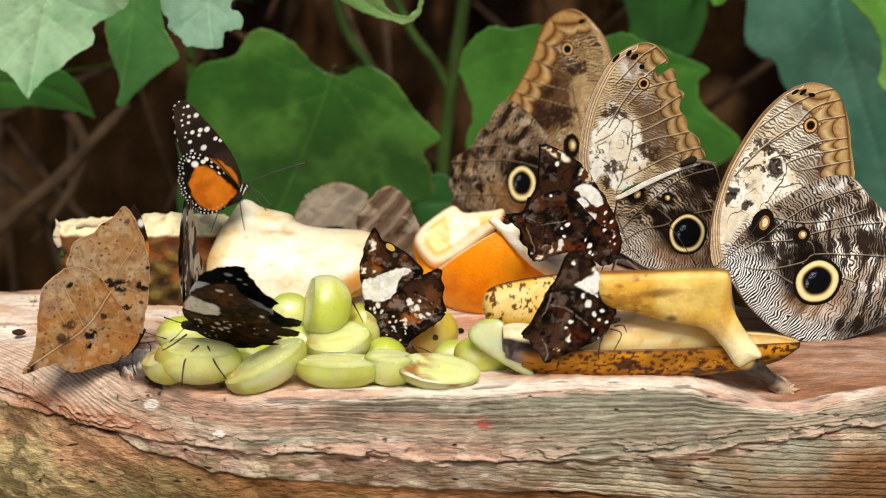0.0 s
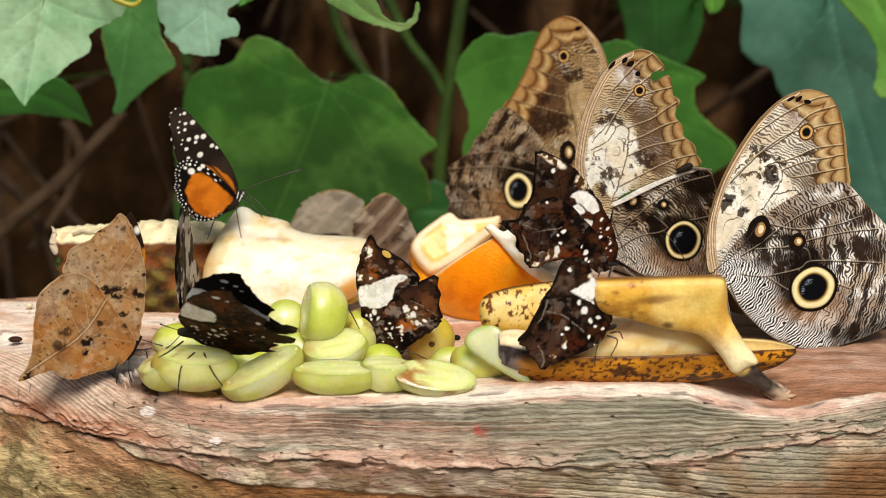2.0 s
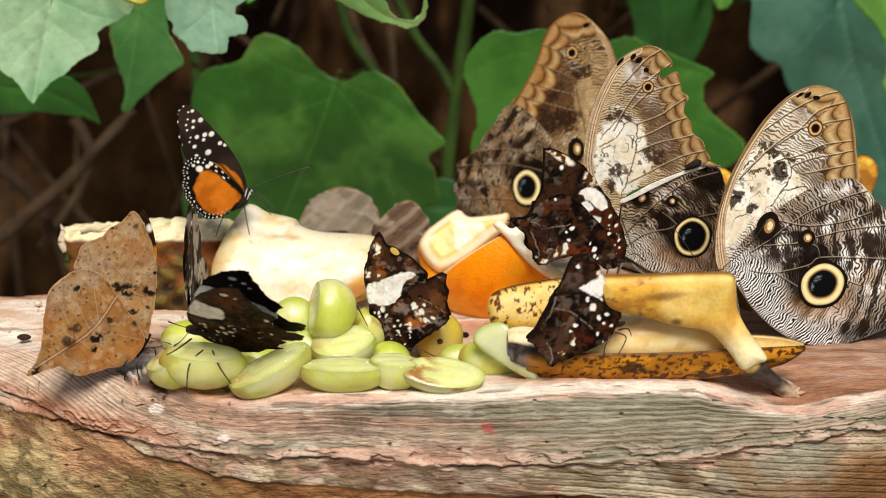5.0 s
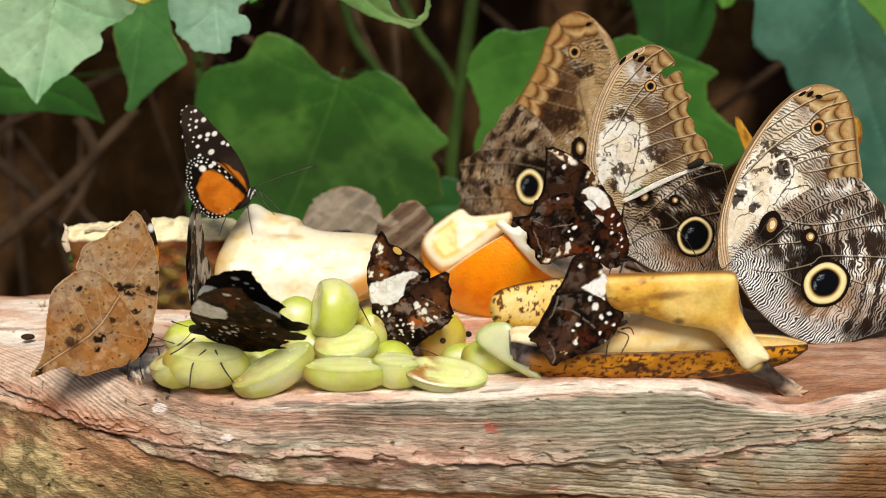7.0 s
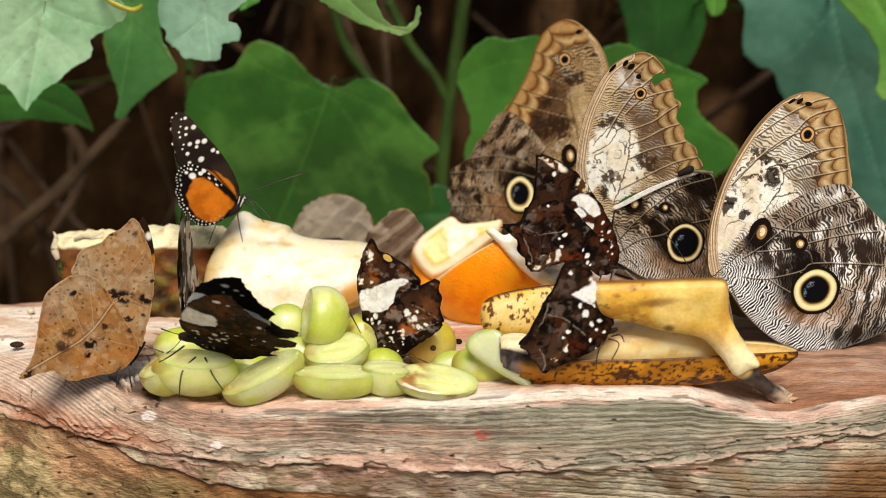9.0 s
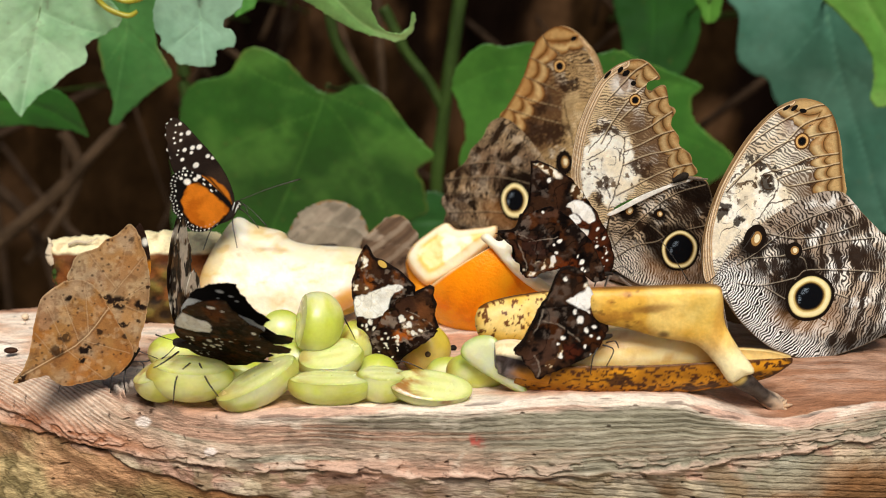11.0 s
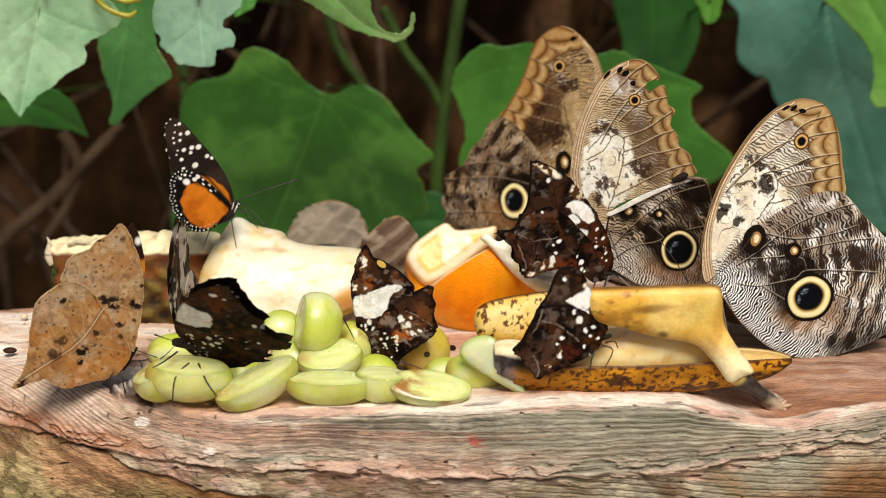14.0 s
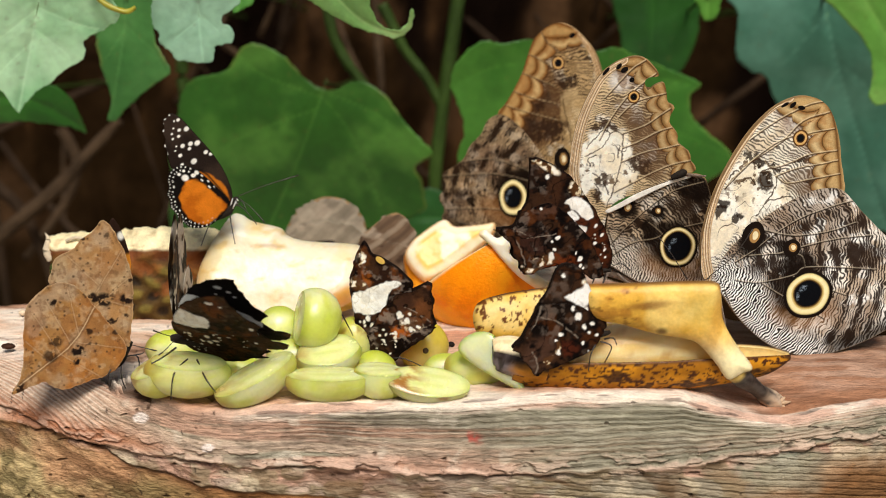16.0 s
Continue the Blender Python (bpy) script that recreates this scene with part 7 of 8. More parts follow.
for a, b, c in (((0.68, -0.06), (1.31, 0.10), (2.11, -0.23)), ((0.46, -0.16), (-0.18, -0.19), (-0.15, -0.56))):
    limb("leg", stud2, [a + (0.1,), b + (0.2,), c + (0.2,)], [0.03, 0.024, 0.018])

stud3 = thing("silver_studded_butterfly", pose(0.0661, 0.0680, 0.0313, 94, 0, 10), "dark marbled butterfly with white flecks beside orange wedge", "butterfly", "silver-studded butterflies")
wings(stud3,
      [(0.00, -0.07), (0.30, 0.42), (0.15, 1.21), (-0.26, 2.10), (-0.86, 3.02), (-1.54, 3.83), (-2.19, 4.27), (-2.80, 4.55), (-2.80, 4.55), (-3.08, 4.49), (-3.08, 4.49), (-3.08, 3.73), (-3.16, 2.87), (-3.39, 2.46), (-3.39, 2.46), (-2.89, 1.99), (-1.74, 1.10), (-0.81, 0.38)],
      [(-0.04, -0.07), (-0.63, 1.28), (-1.57, 2.33), (-2.36, 2.80), (-3.02, 2.60), (-3.43, 2.44), (-3.43, 2.44), (-3.64, 1.93), (-4.03, 1.86), (-4.47, 1.85), (-4.47, 1.85), (-4.11, 1.61), (-3.89, 1.40), (-3.70, 1.13), (-3.71, 0.72), (-3.71, 0.72), (-3.42, 0.53), (-3.36, 0.14), (-3.36, 0.14), (-3.04, -0.03), (-2.65, 0.11), (-2.25, 0.28), (-1.71, 0.28), (-1.12, 0.12), (-0.51, -0.28)],
      stud_under([(-1.66, 2.88), (-1.29, 3.04), (-0.91, 2.85), (-0.63, 2.53), (-0.55, 2.21), (-0.81, 2.09), (-1.15, 2.37), (-1.48, 2.63)], [((-0.42, 0.86), 0.5, 0.9, 20, 16, 0.02, 0.06)], 71, 0.5, "20140e", 0.25, whites=([(-1.56, 2.43), (-1.29, 2.42), (-1.13, 2.19), (-1.37, 2.09)], [(-1.20, 1.83), (-0.93, 1.85), (-0.81, 1.55), (-1.03, 1.42), (-1.19, 1.56)]),
                 dots=(((-2.41, 3.82), .10), ((-0.76, 1.10), .13), ((-0.43, 1.13), .08), ((-0.15, 1.46), .08), ((-0.42, 1.83), .08), ((-1.39, 1.68), .09), ((-0.03, 0.84), .06), ((-0.44, 0.33), .10), ((0.01, 0.54), .06), ((-0.86, 0.78), .07), ((-1.29, 1.97), .06)),
                 lichen=(((-2.51, 4.31), 0.55, 0.16, -35), ((-1.19, 3.30), 0.35, 0.28, -30), ((-3.00, 4.45), 0.2, 0.14, 0)), rusts=(((-0.55, 1.31), 0.7, 1.2, 25, "4c2412"), ((-2.08, 3.38), 0.3, 0.6, 0, "3c2416"), ((-3.08, 3.63), 0.3, 0.6, 0, "2e1c14"))),
      stud_under(None, [], 73, 0.35, "170f0c", 0.35, whites=(),
                 dots=(((-1.94, 1.41), .10), ((-2.14, 0.70), .15), ((-2.04, 0.96), .08), ((-2.14, 1.28), .06), ((-1.01, 0.54), .12), ((-0.98, 0.26), .09), ((-1.18, 0.77), .06), ((-0.84, 0.19), .05), ((-2.61, 2.60), .07)),
                 lichen=(((-2.31, 0.52), 0.45, 0.2, 10), ((-2.74, 0.13), 0.5, 0.14, -8), ((-1.39, 2.58), 0.5, 0.07, -45)), rusts=(((-1.86, 0.46), 0.7, 0.25, 0, "6a3014"), ((-3.00, 1.30), 0.7, 0.5, 0, "38221a"), ((-2.38, 2.50), 0.5, 0.25, 10, "54382a")),
                 lines=([(-3.75, 2.06), (-3.56, 1.43), (-3.17, 0.40)], [(-3.27, 2.64), (-2.62, 3.00), (-1.84, 2.82), (-1.15, 2.24), (-0.79, 1.77)], [(-3.12, 1.46), (-2.01, 1.55)], [(-3.57, 1.76), (-2.90, 1.52)])),
      0.03, DARKWING, 0.04, 0.10, base=(0.07, -0.00), rag=0.05)
stud_body(stud3, [(0.3, -0.05, 0), (0.15, 0.0, 0), (-0.1, 0.0, 0), (-0.6, 0.0, 0), (-1.2, 0.1, 0)], [0.05, 0.09, 0.11, 0.09, 0.03])
for a, b, c in (((0.08, -0.16), (-0.10, -0.34), (-0.13, -0.66)), ((-0.33, -0.24), (-0.55, -0.41), (-0.49, -0.69))):
    limb("leg", stud3, [a + (0.0,), b + (0.4,), c + (0.4,)], [0.03, 0.024, 0.018])
feeler(stud3, (0.20, 0.06) + (0,), (0.60, 0.32) + (0.2,), (0.98, 0.03) + (0.3,))

stud4 = thing("silver_studded_butterfly", pose(0.0583, 0.0060, 0.0227, 96, 0, 10), "dark butterfly with cream band feeding on banana flesh", "butterfly", "silver-studded butterflies")
wings(stud4,
      [(-0.01, 0.22), (0.18, 0.42), (-0.00, 0.79), (-0.15, 1.15), (-0.35, 1.53), (-0.55, 1.91), (-0.73, 2.33), (-0.99, 2.59), (-1.31, 2.68), (-1.58, 2.61), (-1.75, 2.37), (-1.89, 1.97), (-2.05, 1.57), (-2.23, 1.25), (-1.69, 0.77), (-0.87, 0.31)],
      [(0.03, 0.26), (-0.50, 0.92), (-1.11, 1.20), (-1.72, 1.29), (-2.22, 1.27), (-2.45, 0.80), (-2.68, 0.36), (-2.84, 0.03), (-3.15, -0.33), (-2.90, -0.49), (-2.77, -0.77), (-2.52, -1.04), (-2.30, -1.33), (-1.91, -1.18), (-1.51, -1.06), (-0.85, -0.75), (-0.32, -0.52), (-0.03, -0.12)],
      stud_under([(-1.37, 1.46), (-0.94, 1.70), (-0.63, 1.96), (-0.43, 1.83), (-0.49, 1.48), (-0.65, 1.09), (-0.91, 1.16), (-1.16, 1.34)], [], 81, 0.25, "1f150f", 0.2, dots=(((-1.45, 2.28), .08), ((-0.58, 1.02), .08), ((-0.35, 1.12), .06), ((-0.35, 0.53), .10)), lichen=(((-0.55, 1.95), 0.22, 0.3, -20),)),
      stud_under(None, [], 83, 0.3, "1a110c", 0.25, dots=(((-1.46, 0.15), .10), ((-1.51, -0.52), .10), ((-0.87, 0.77), .15), ((-1.09, 1.07), .10), ((-0.63, 0.38), .11), ((-0.35, 0.49), .09), ((-0.45, 0.16), .06), ((-0.18, 0.04), .06), ((-0.66, -0.23), .08), ((-0.46, -0.56), .05), ((-1.63, -0.07), .06)),
                 lichen=(((-1.82, -0.83), 0.22, 0.12, 30), ((-1.56, -0.29), 0.10, 0.28, 0)), rusts=(((-2.24, -0.46), 0.6, 0.5, 30, "4a3226"), ((-1.23, -0.41), 0.4, 0.25, 0, "4a2012")), lines=([(-2.21, 1.21), (-2.39, 0.59), (-2.66, 0.08)], [(-2.44, -0.45), (-2.26, -0.89), (-2.29, -1.23)], [(-2.19, 0.79), (-1.69, 0.66), (-0.85, -0.01)])),
      0.03, DARKWING, 0.04, 0.10, base=(0.10, 0.10), rag=0.05)
stud_body(stud4, [(0.35, 0.1, 0), (0.2, 0.05, 0), (-0.1, 0.0, 0), (-0.5, -0.1, 0), (-1.0, -0.4, 0)], [0.05, 0.09, 0.11, 0.09, 0.03])
for a, b, c in (((-0.19, -0.31), (-0.41, -0.62), (-0.46, -1.21)), ((-0.03, -0.21), (0.33, -0.34), (0.10, -0.94)), ((0.11, -0.13), (0.37, -0.02), (0.51, -0.28))):
    limb("leg", stud4, [a + (0.1,), b + (0.3,), c + (0.3,)], [0.03, 0.024, 0.018])


# ---- bark-brown butterfly seen along its wings ----
def barkwing(u, v, e):
    c = plain(u, srgb("5a4632"))
    c = mix(c, srgb("1c120c"), smooth(0.42, 0.50, fbm(u * 5.5, v * 2.4, 92)))
    c = mix(c, srgb("e6dac8"), smooth(0.54, 0.62, fbm(u * 2.2 + 4, v * 1.6, 94)) * 0.7)
    c = mix(c, srgb("6e4a26"), smooth(0.55, 0.7, fbm(u * 2 + 4, v * 2, 96)) * 0.4)
    return c * (0.75 + 0.5 * fbm(u * 8, v * 8, 97))[:, None]


bark = thing("bark_butterfly", pose(-0.0960, 0.0520, 0.0128, 90, 0, 85), "bark-brown butterfly seen edge-on with wings shut", "butterfly")
wings(bark, [(-0.2, 0.0), (-0.9, 1.0), (-1.1, 2.3), (-0.7, 3.4), (0.0, 4.3), (0.3, 4.35), (0.6, 3.6), (0.9, 2.9), (0.8, 2.2), (0.7, 1.4), (0.3, 0.5)],
      [(-0.1, -0.1), (0.0, 0.9), (0.3, 1.7), (0.9, 2.2), (1.3, 1.9), (1.6, 1.3), (1.5, 0.5), (1.2, 0.0), (0.6, -0.25)], barkwing, barkwing, 0.04, WING, 0.03, 0.09, base=(0, 0), rag=0.10, far_paint=barkwing)
stud_body(bark, [(-0.4, 0.0, 0), (-0.2, 0.05, 0), (0.1, 0.0, 0), (0.8, -0.1, 0), (1.3, -0.15, 0)], [0.07, 0.14, 0.18, 0.14, 0.04])
for k in (-1, 1):
    limb("leg", bark, [(-0.1, -0.1, 0.1 * k), (-0.2, -0.25, 0.35 * k), (-0.3, -0.6, 0.4 * k)], [0.03, 0.024, 0.018])


# ---- two out-of-focus brown butterflies behind the fruit ----
def dullwing(seed, light, tint="6e5a48", deep=1.0):
    def f(u, v, e):
        c = plain(u, srgb(tint))
        c = mix(c, srgb("3a2a20"), smooth(0.45, 0.65, fbm(u * 1.2, v * 1.2, seed)) * deep)
        c = mix(c, srgb("b5a692"), smooth(0.5, 0.7, fbm(u * 0.9 + 3, v * 2.2, seed + 3)) * light)
        bars = 0.5 + 0.5 * np.sin((u * 0.75 - v * 0.75) * 7 + 2 * fbm(u, v, seed + 5))
        c = mix(c, srgb("cbbda6"), smooth(0.7, 0.95, bars) * light * 0.4)
        return mix(c, srgb("2c1f17"), smooth(0.25, 0.05, bars) * 0.35 * deep)
    return f


brown = thing("brown_butterfly", pose(-0.0243, 0.1650, 0.0124, 90, 0, 20), "brown butterfly with pale rimmed wings behind the melon", "butterfly")
wings(brown, [(0.68, -0.45), (-1.07, 0.61), (-1.60, 1.28), (-1.32, 1.83), (-0.73, 2.47), (-0.14, 2.87), (0.40, 2.70), (0.88, 2.04), (1.37, 1.01), (1.58, -0.12)], [(0.68, -0.45), (-0.67, 0.26), (-1.12, 0.67), (-0.80, 1.22), (0.01, 1.58), (0.93, 1.20), (1.48, 0.15), (1.50, -0.65)], dullwing(101, 0.7), dullwing(103, 0.5), 0.05, WING, 0.05, 0.1, rag=0.14)
stud_body(brown, [(0.5, -0.3, 0), (0.3, -0.2, 0), (-0.2, 0.0, 0), (-0.8, 0.1, 0)], [0.08, 0.16, 0.18, 0.05])
grey = thing("grey_butterfly", pose(-0.0530, 0.2050, 0.0130, 90, 0, 0), "pale grey-brown butterfly resting at the tray's back edge", "butterfly")
wings(grey, [(0.27, -0.20), (-1.14, 0.14), (-1.85, 0.47), (-1.45, 1.36), (-0.78, 1.92), (0.09, 2.25), (1.01, 2.08), (1.60, 1.59), (1.98, 0.92), (1.81, 0.25)], [(0.27, -0.25), (-1.37, -0.08), (-1.69, 0.25), (-0.80, 0.92), (0.56, 1.09), (1.65, 0.59), (1.91, 0.03)], dullwing(111, 0.6, '948a78', 0.25), dullwing(113, 0.5, '8c8270', 0.25), 0.05, WING, 0.05, 0.1, rag=0.20)
stud_body(grey, [(0.6, 0.1, 0), (0.4, 0.05, 0), (-0.2, 0.0, 0), (-0.9, 0.1, 0)], [0.08, 0.16, 0.18, 0.05])


# ---- orange butterfly that flutters behind the owl butterfly ----
def flamewing(u, v, e):
    c = plain(u, srgb("c98f30"))
    c = mix(c, srgb("e3bc4a"), smooth(0.45, 0.65, fbm(u * 1.3, v * 1.3, 121)))
    c = mix(c, srgb("8a5220"), smooth(0.52, 0.66, fbm(u * 1.8, v * 1.2 + 4, 123)) * 0.8)
    return mix(c, srgb("7a4a22"), smooth(0.14, 0.02, e) * 0.8)


flame = thing("orange_butterfly", pose(*(0.1416, 0.1000, 0.0533), 35, 0, 0), "orange-brown butterfly fluttering behind an owl butterfly", "butterfly")
flame_l, flame_r = [], []
for sgn, keep in ((-1, flame_l), (1, flame_r)):
    fo = [(sgn * 0.1, 0.2), (sgn * 1.2, 1.3), (sgn * 2.6, 2.1), (sgn * 3.3, 2.45), (sgn * 3.85, 2.25), (sgn * 4.0, 1.6), (sgn * 3.7, 0.6), (sgn * 3.0, -0.2), (sgn * 1.0, -0.1)]
    ho = [(sgn * 0.1, 0.1), (sgn * 1.2, 0.2), (sgn * 2.6, 0.1), (sgn * 2.9, -0.7), (sgn * 2.1, -1.5), (sgn * 0.9, -1.3), (sgn * 0.2, -0.8)]
    keep.append(sheet("forewing", fo, 0.06, flamewing, WING, flame, thick=0.008, rag=0.06))
    keep.append(sheet("hindwing", ho, 0.06, flamewing, WING, flame, relief=lambda u, v, e: -0.04 + 0 * u, thick=0.008))
stud_body(flame, [(0, 0.8, 0), (0, 0.6, 0), (0, 0.1, 0), (0, -0.6, 0), (0, -1.2, 0)], [0.06, 0.13, 0.16, 0.12, 0.04])

# ---- white butterfly that darts past ----
def whitewing(u, v, e):
    c = mix(plain(u, srgb("a9a9a8")), srgb("cfcfcc"), smooth(0.4, 0.65, fbm(u * 1.2, v * 1.2, 131)))
    return mix(c, srgb("77726a"), smooth(0.30, 0.05, e) * smooth(0.45, 0.6, fbm(u * 0.9, v * 0.9, 133)) * 0.7)


pale = thing("white_butterfly", pose(-0.35, 0.12, 0.34, 40, 20, -30), "small greyish-white butterfly flying past the tray", "butterfly")
pale_l, pale_r = [], []
for sgn, keep in ((-1, pale_l), (1, pale_r)):
    fo = [(sgn * 0.1, 0.2), (sgn * 0.9, 1.4), (sgn * 1.9, 2.3), (sgn * 2.6, 2.5), (sgn * 2.8, 2.0), (sgn * 2.5, 0.9), (sgn * 1.9, -0.1), (sgn * 0.7, -0.1)]
    ho = [(sgn * 0.1, 0.1), (sgn * 1.0, 0.2), (sgn * 1.9, 0.0), (sgn * 2.1, -0.8), (sgn * 1.5, -1.6), (sgn * 0.7, -1.5), (sgn * 0.2, -0.8)]
    fo, ho = [(a * 0.5, b * 0.5) for a, b in fo], [(a * 0.5, b * 0.5) for a, b in ho]
    keep.append(sheet("forewing", fo, 0.05, whitewing, WING, pale, thick=0.008))
    keep.append(sheet("hindwing", ho, 0.05, whitewing, WING, pale, relief=lambda u, v, e: -0.04 + 0 * u, thick=0.008))
stud_body(pale, [(0, 0.45, 0), (0, 0.35, 0), (0, 0.05, 0), (0, -0.3, 0), (0, -0.65, 0)], [0.03, 0.065, 0.08, 0.06, 0.02])
feeler(pale, (0.03, 0.45, 0.03), (0.2, 0.7, 0.1), (0.3, 1.0, 0.15))
feeler(pale, (-0.03, 0.45, 0.03), (-0.2, 0.7, 0.1), (-0.3, 1.0, 0.15))

# ---- plants behind the tray ----
def blade(tint, light, veins, seed, edge=None, gloss=0.5):
    def f(u, v, e):
        c = plain(u, srgb(tint))
        c = mix(c, srgb(light), smooth(0.4, 0.7, fbm(u * 0.35, v * 0.35, seed)) * gloss)
        c = c * (0.9 + 0.2 * fbm(u * 2.5, v * 2.5, seed + 2))[:, None]
        for k, ln in enumerate(veins):
            d = to_line(u, v, spline(ln, False, 6))[0]
            w = 0.07 if k == 0 else 0.045
            c = mix(c, np.clip(srgb(light) * 1.35, 0, 1), smooth(w, w * 0.3, d) * 0.35)
        if edge:
            c = mix(c, srgb(edge), smooth(0.18, 0.02, e) * smooth(0.5, 0.62, fbm(u * 0.5, v * 0.5, seed + 6)) * 0.28)
        return mix(c, srgb("7a6a3a"), smooth(0.76, 0.82, fbm(u * 3, v * 3, seed + 5)) * 0.25)
    return f


def leaf(m, outline, veins, tint, light, seed, label, stalk, edge=None, bend=0.25, step=0.10, gloss=0.5):
    root = thing("leaf", m, label, "leaf", "leaves behind the tray")

    def lift(u, v, e):
        w = bend * np.sin(u * 0.45 + seed) + 0.6 * bend * np.sin(v * 0.6 + seed * 2) + 0.10 * (fbm(u * 0.9, v * 0.9, seed) - 0.5)
        for k, ln in enumerate(veins):
            d = to_line(u, v, spline(ln, False, 6))[0]
            w = w - (0.06 if k == 0 else 0.022) * np.exp(-(d / 0.22) ** 2)
        return w

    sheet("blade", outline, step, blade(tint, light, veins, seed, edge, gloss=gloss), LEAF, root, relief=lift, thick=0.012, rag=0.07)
    limb("midrib", root, [(p[0], p[1], float(lift(np.array([p[0]]), np.array([p[1]]), 0)[0]) - 0.02) for p in spline(veins[0], False, 3)], np.linspace(0.024, 0.008, len(spline(veins[0], False, 3))), VEIN)
    # the stalk runs back into the thicket
    inv = m.inverted()
    a = m @ Vector((veins[0][0][0] / 100, veins[0][0][1] / 100, 0))
    pts = [a, a + Vector((0, 0.03, -0.004)), Vector((a.x * 1.05, 0.5, a.z - 0.02)), Vector((a.x * 1.1, 0.88, a.z - 0.05))]
    limb("stalk", root, [tuple((inv @ p) * 100) for p in pts], [0.10, 0.10, 0.12, 0.14], GREEN)
    return root


leaf(pose(-0.1729, 0.1500, 0.1301, 100, 0, 8), [(-2.50, 0.74), (-3.24, -1.94), (-2.40, -3.08), (-1.96, -3.42), (-1.35, -4.14), (-0.88, -4.84), (-0.56, -4.46), (-0.03, -3.96), (0.62, -3.56), (1.09, -3.10), (1.75, -2.76), (2.14, -2.31), (2.10, -1.80), (2.51, -1.51), (3.00, -1.36), (3.66, -0.67), (3.22, 0.22), (0.80, 1.21)],
     [[(0.59, 0.97), (-0.16, -1.98), (-0.88, -4.82)], [(0.31, -0.25), (1.82, -1.00), (2.76, -1.26)], [(0.09, -1.23), (1.25, -2.24), (1.46, -2.75)], [(0.31, -0.25), (-1.30, -1.47), (-2.29, -1.95)], [(-0.05, -1.73), (-1.18, -2.72), (-1.71, -3.34)]],
     "96cc98", "bfe6bc", 3, "pale green lobed leaf hanging over the tray", [(0.59, 0.97) + (0,), (1.11, 2.17) + (-1.0,), (1.89, 3.35) + (-2.5,)], step=0.06, gloss=0.9)
leaf(pose(-0.1520, 0.2400, 0.1229, 95, 0, -15), [(-1.60, 0.81), (-1.77, -1.42), (-1.60, -2.83), (-1.36, -3.82), (-1.23, -4.67), (-1.56, -5.75), (-0.94, -5.50), (-0.39, -5.02), (0.41, -4.36), (1.34, -3.66), (2.23, -3.13), (1.94, -2.35), (1.52, -1.63), (1.43, -0.53), (1.29, 0.84)],
     [[(0.08, 0.82), (-0.55, -2.52), (-1.45, -5.63)], [(-0.23, -0.83), (1.19, -1.92), (1.86, -2.88)], [(-0.26, -1.11), (-1.32, -2.54)]],
     "417a38", "5f9650", 5, "green leaf with a yellowing tip", [(0.08, 0.82) + (0,), (0.36, 2.18) + (-0.5,), (0.79, 3.53) + (-2,)], edge="b9a648")
# darker greens here carry the leaf's shade in the tint
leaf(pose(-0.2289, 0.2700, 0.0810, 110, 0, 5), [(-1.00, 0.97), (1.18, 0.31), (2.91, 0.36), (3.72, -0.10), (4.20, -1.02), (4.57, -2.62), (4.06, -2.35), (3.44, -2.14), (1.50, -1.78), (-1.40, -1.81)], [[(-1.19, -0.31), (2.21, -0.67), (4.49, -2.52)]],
     "2f6a22", "4a8a34", 7, "dark green leaf with shade in its tint", None)
leaf(pose(-0.1043, 0.1600, 0.1296, 95, 0, 0), [(-1.45, 0.49), (-1.87, -0.78), (-1.60, -1.33), (-1.58, -1.77), (-1.15, -2.12), (-0.87, -2.47), (-0.33, -2.62), (0.26, -2.67), (0.67, -2.57), (0.78, -2.22), (0.94, -1.92), (1.54, -1.82), (1.68, -1.48), (1.53, -1.03), (1.14, -0.93), (1.20, -0.64), (1.97, 0.00), (1.51, 0.73)],
     [[(0.16, 0.73), (0.15, -0.98), (0.26, -2.62)], [(0.17, -0.49), (0.93, -1.23)], [(0.16, -0.74), (-0.95, -1.60)]],
     "7dab8a", "a2cbae", 9, "grey-green leaf with a ragged chewed edge", [(0.16, 0.73) + (0,), (0.28, 1.70) + (-0.5,), (0.63, 2.89) + (-2,)], step=0.06, gloss=0.8)
leaf(pose(-0.0652, 0.3200, 0.0726, 105, 0, -8), [(-8.88, -5.72), (-8.75, -3.58), (-8.13, -1.84), (-7.66, -0.13), (-6.96, 0.82), (-5.76, 1.11), (-4.82, 1.45), (-4.29, 2.24), (-3.67, 2.77), (-2.73, 2.59), (-1.60, 1.82), (-0.80, 0.78), (0.11, 0.20), (0.93, 0.08), (2.10, 0.63), (3.10, 0.45), (4.07, -0.20), (4.71, -1.18), (5.49, -2.11), (6.43, -3.18), (5.81, -3.74), (5.40, -4.23), (5.69, -4.99), (5.83, -6.39), (5.67, -7.03), (3.54, -7.96), (0.15, -9.09), (-5.00, -10.01), (-8.76, -9.76), (-9.43, -7.92)],
     [[(0.53, 0.67), (-0.26, -1.34), (-1.46, -4.12), (-3.91, -9.22)], [(0.29, -0.33), (1.89, -2.66), (3.25, -7.18)], [(0.41, 0.01), (3.57, -1.27), (5.70, -3.09)], [(0.13, -0.33), (-2.95, 0.95), (-4.12, 2.08)], [(-0.08, -1.00), (-4.94, -2.80), (-8.61, -5.71)]],
     "32661e", "629a3e", 11, "broad lobed dark green leaf with a yellowed rim", [(0.53, 0.67) + (0,), (1.61, 2.64) + (-1.5,), (0.88, 5.47) + (-3,)], edge="9a8f3a", bend=0.35, step=0.12, gloss=0.75)
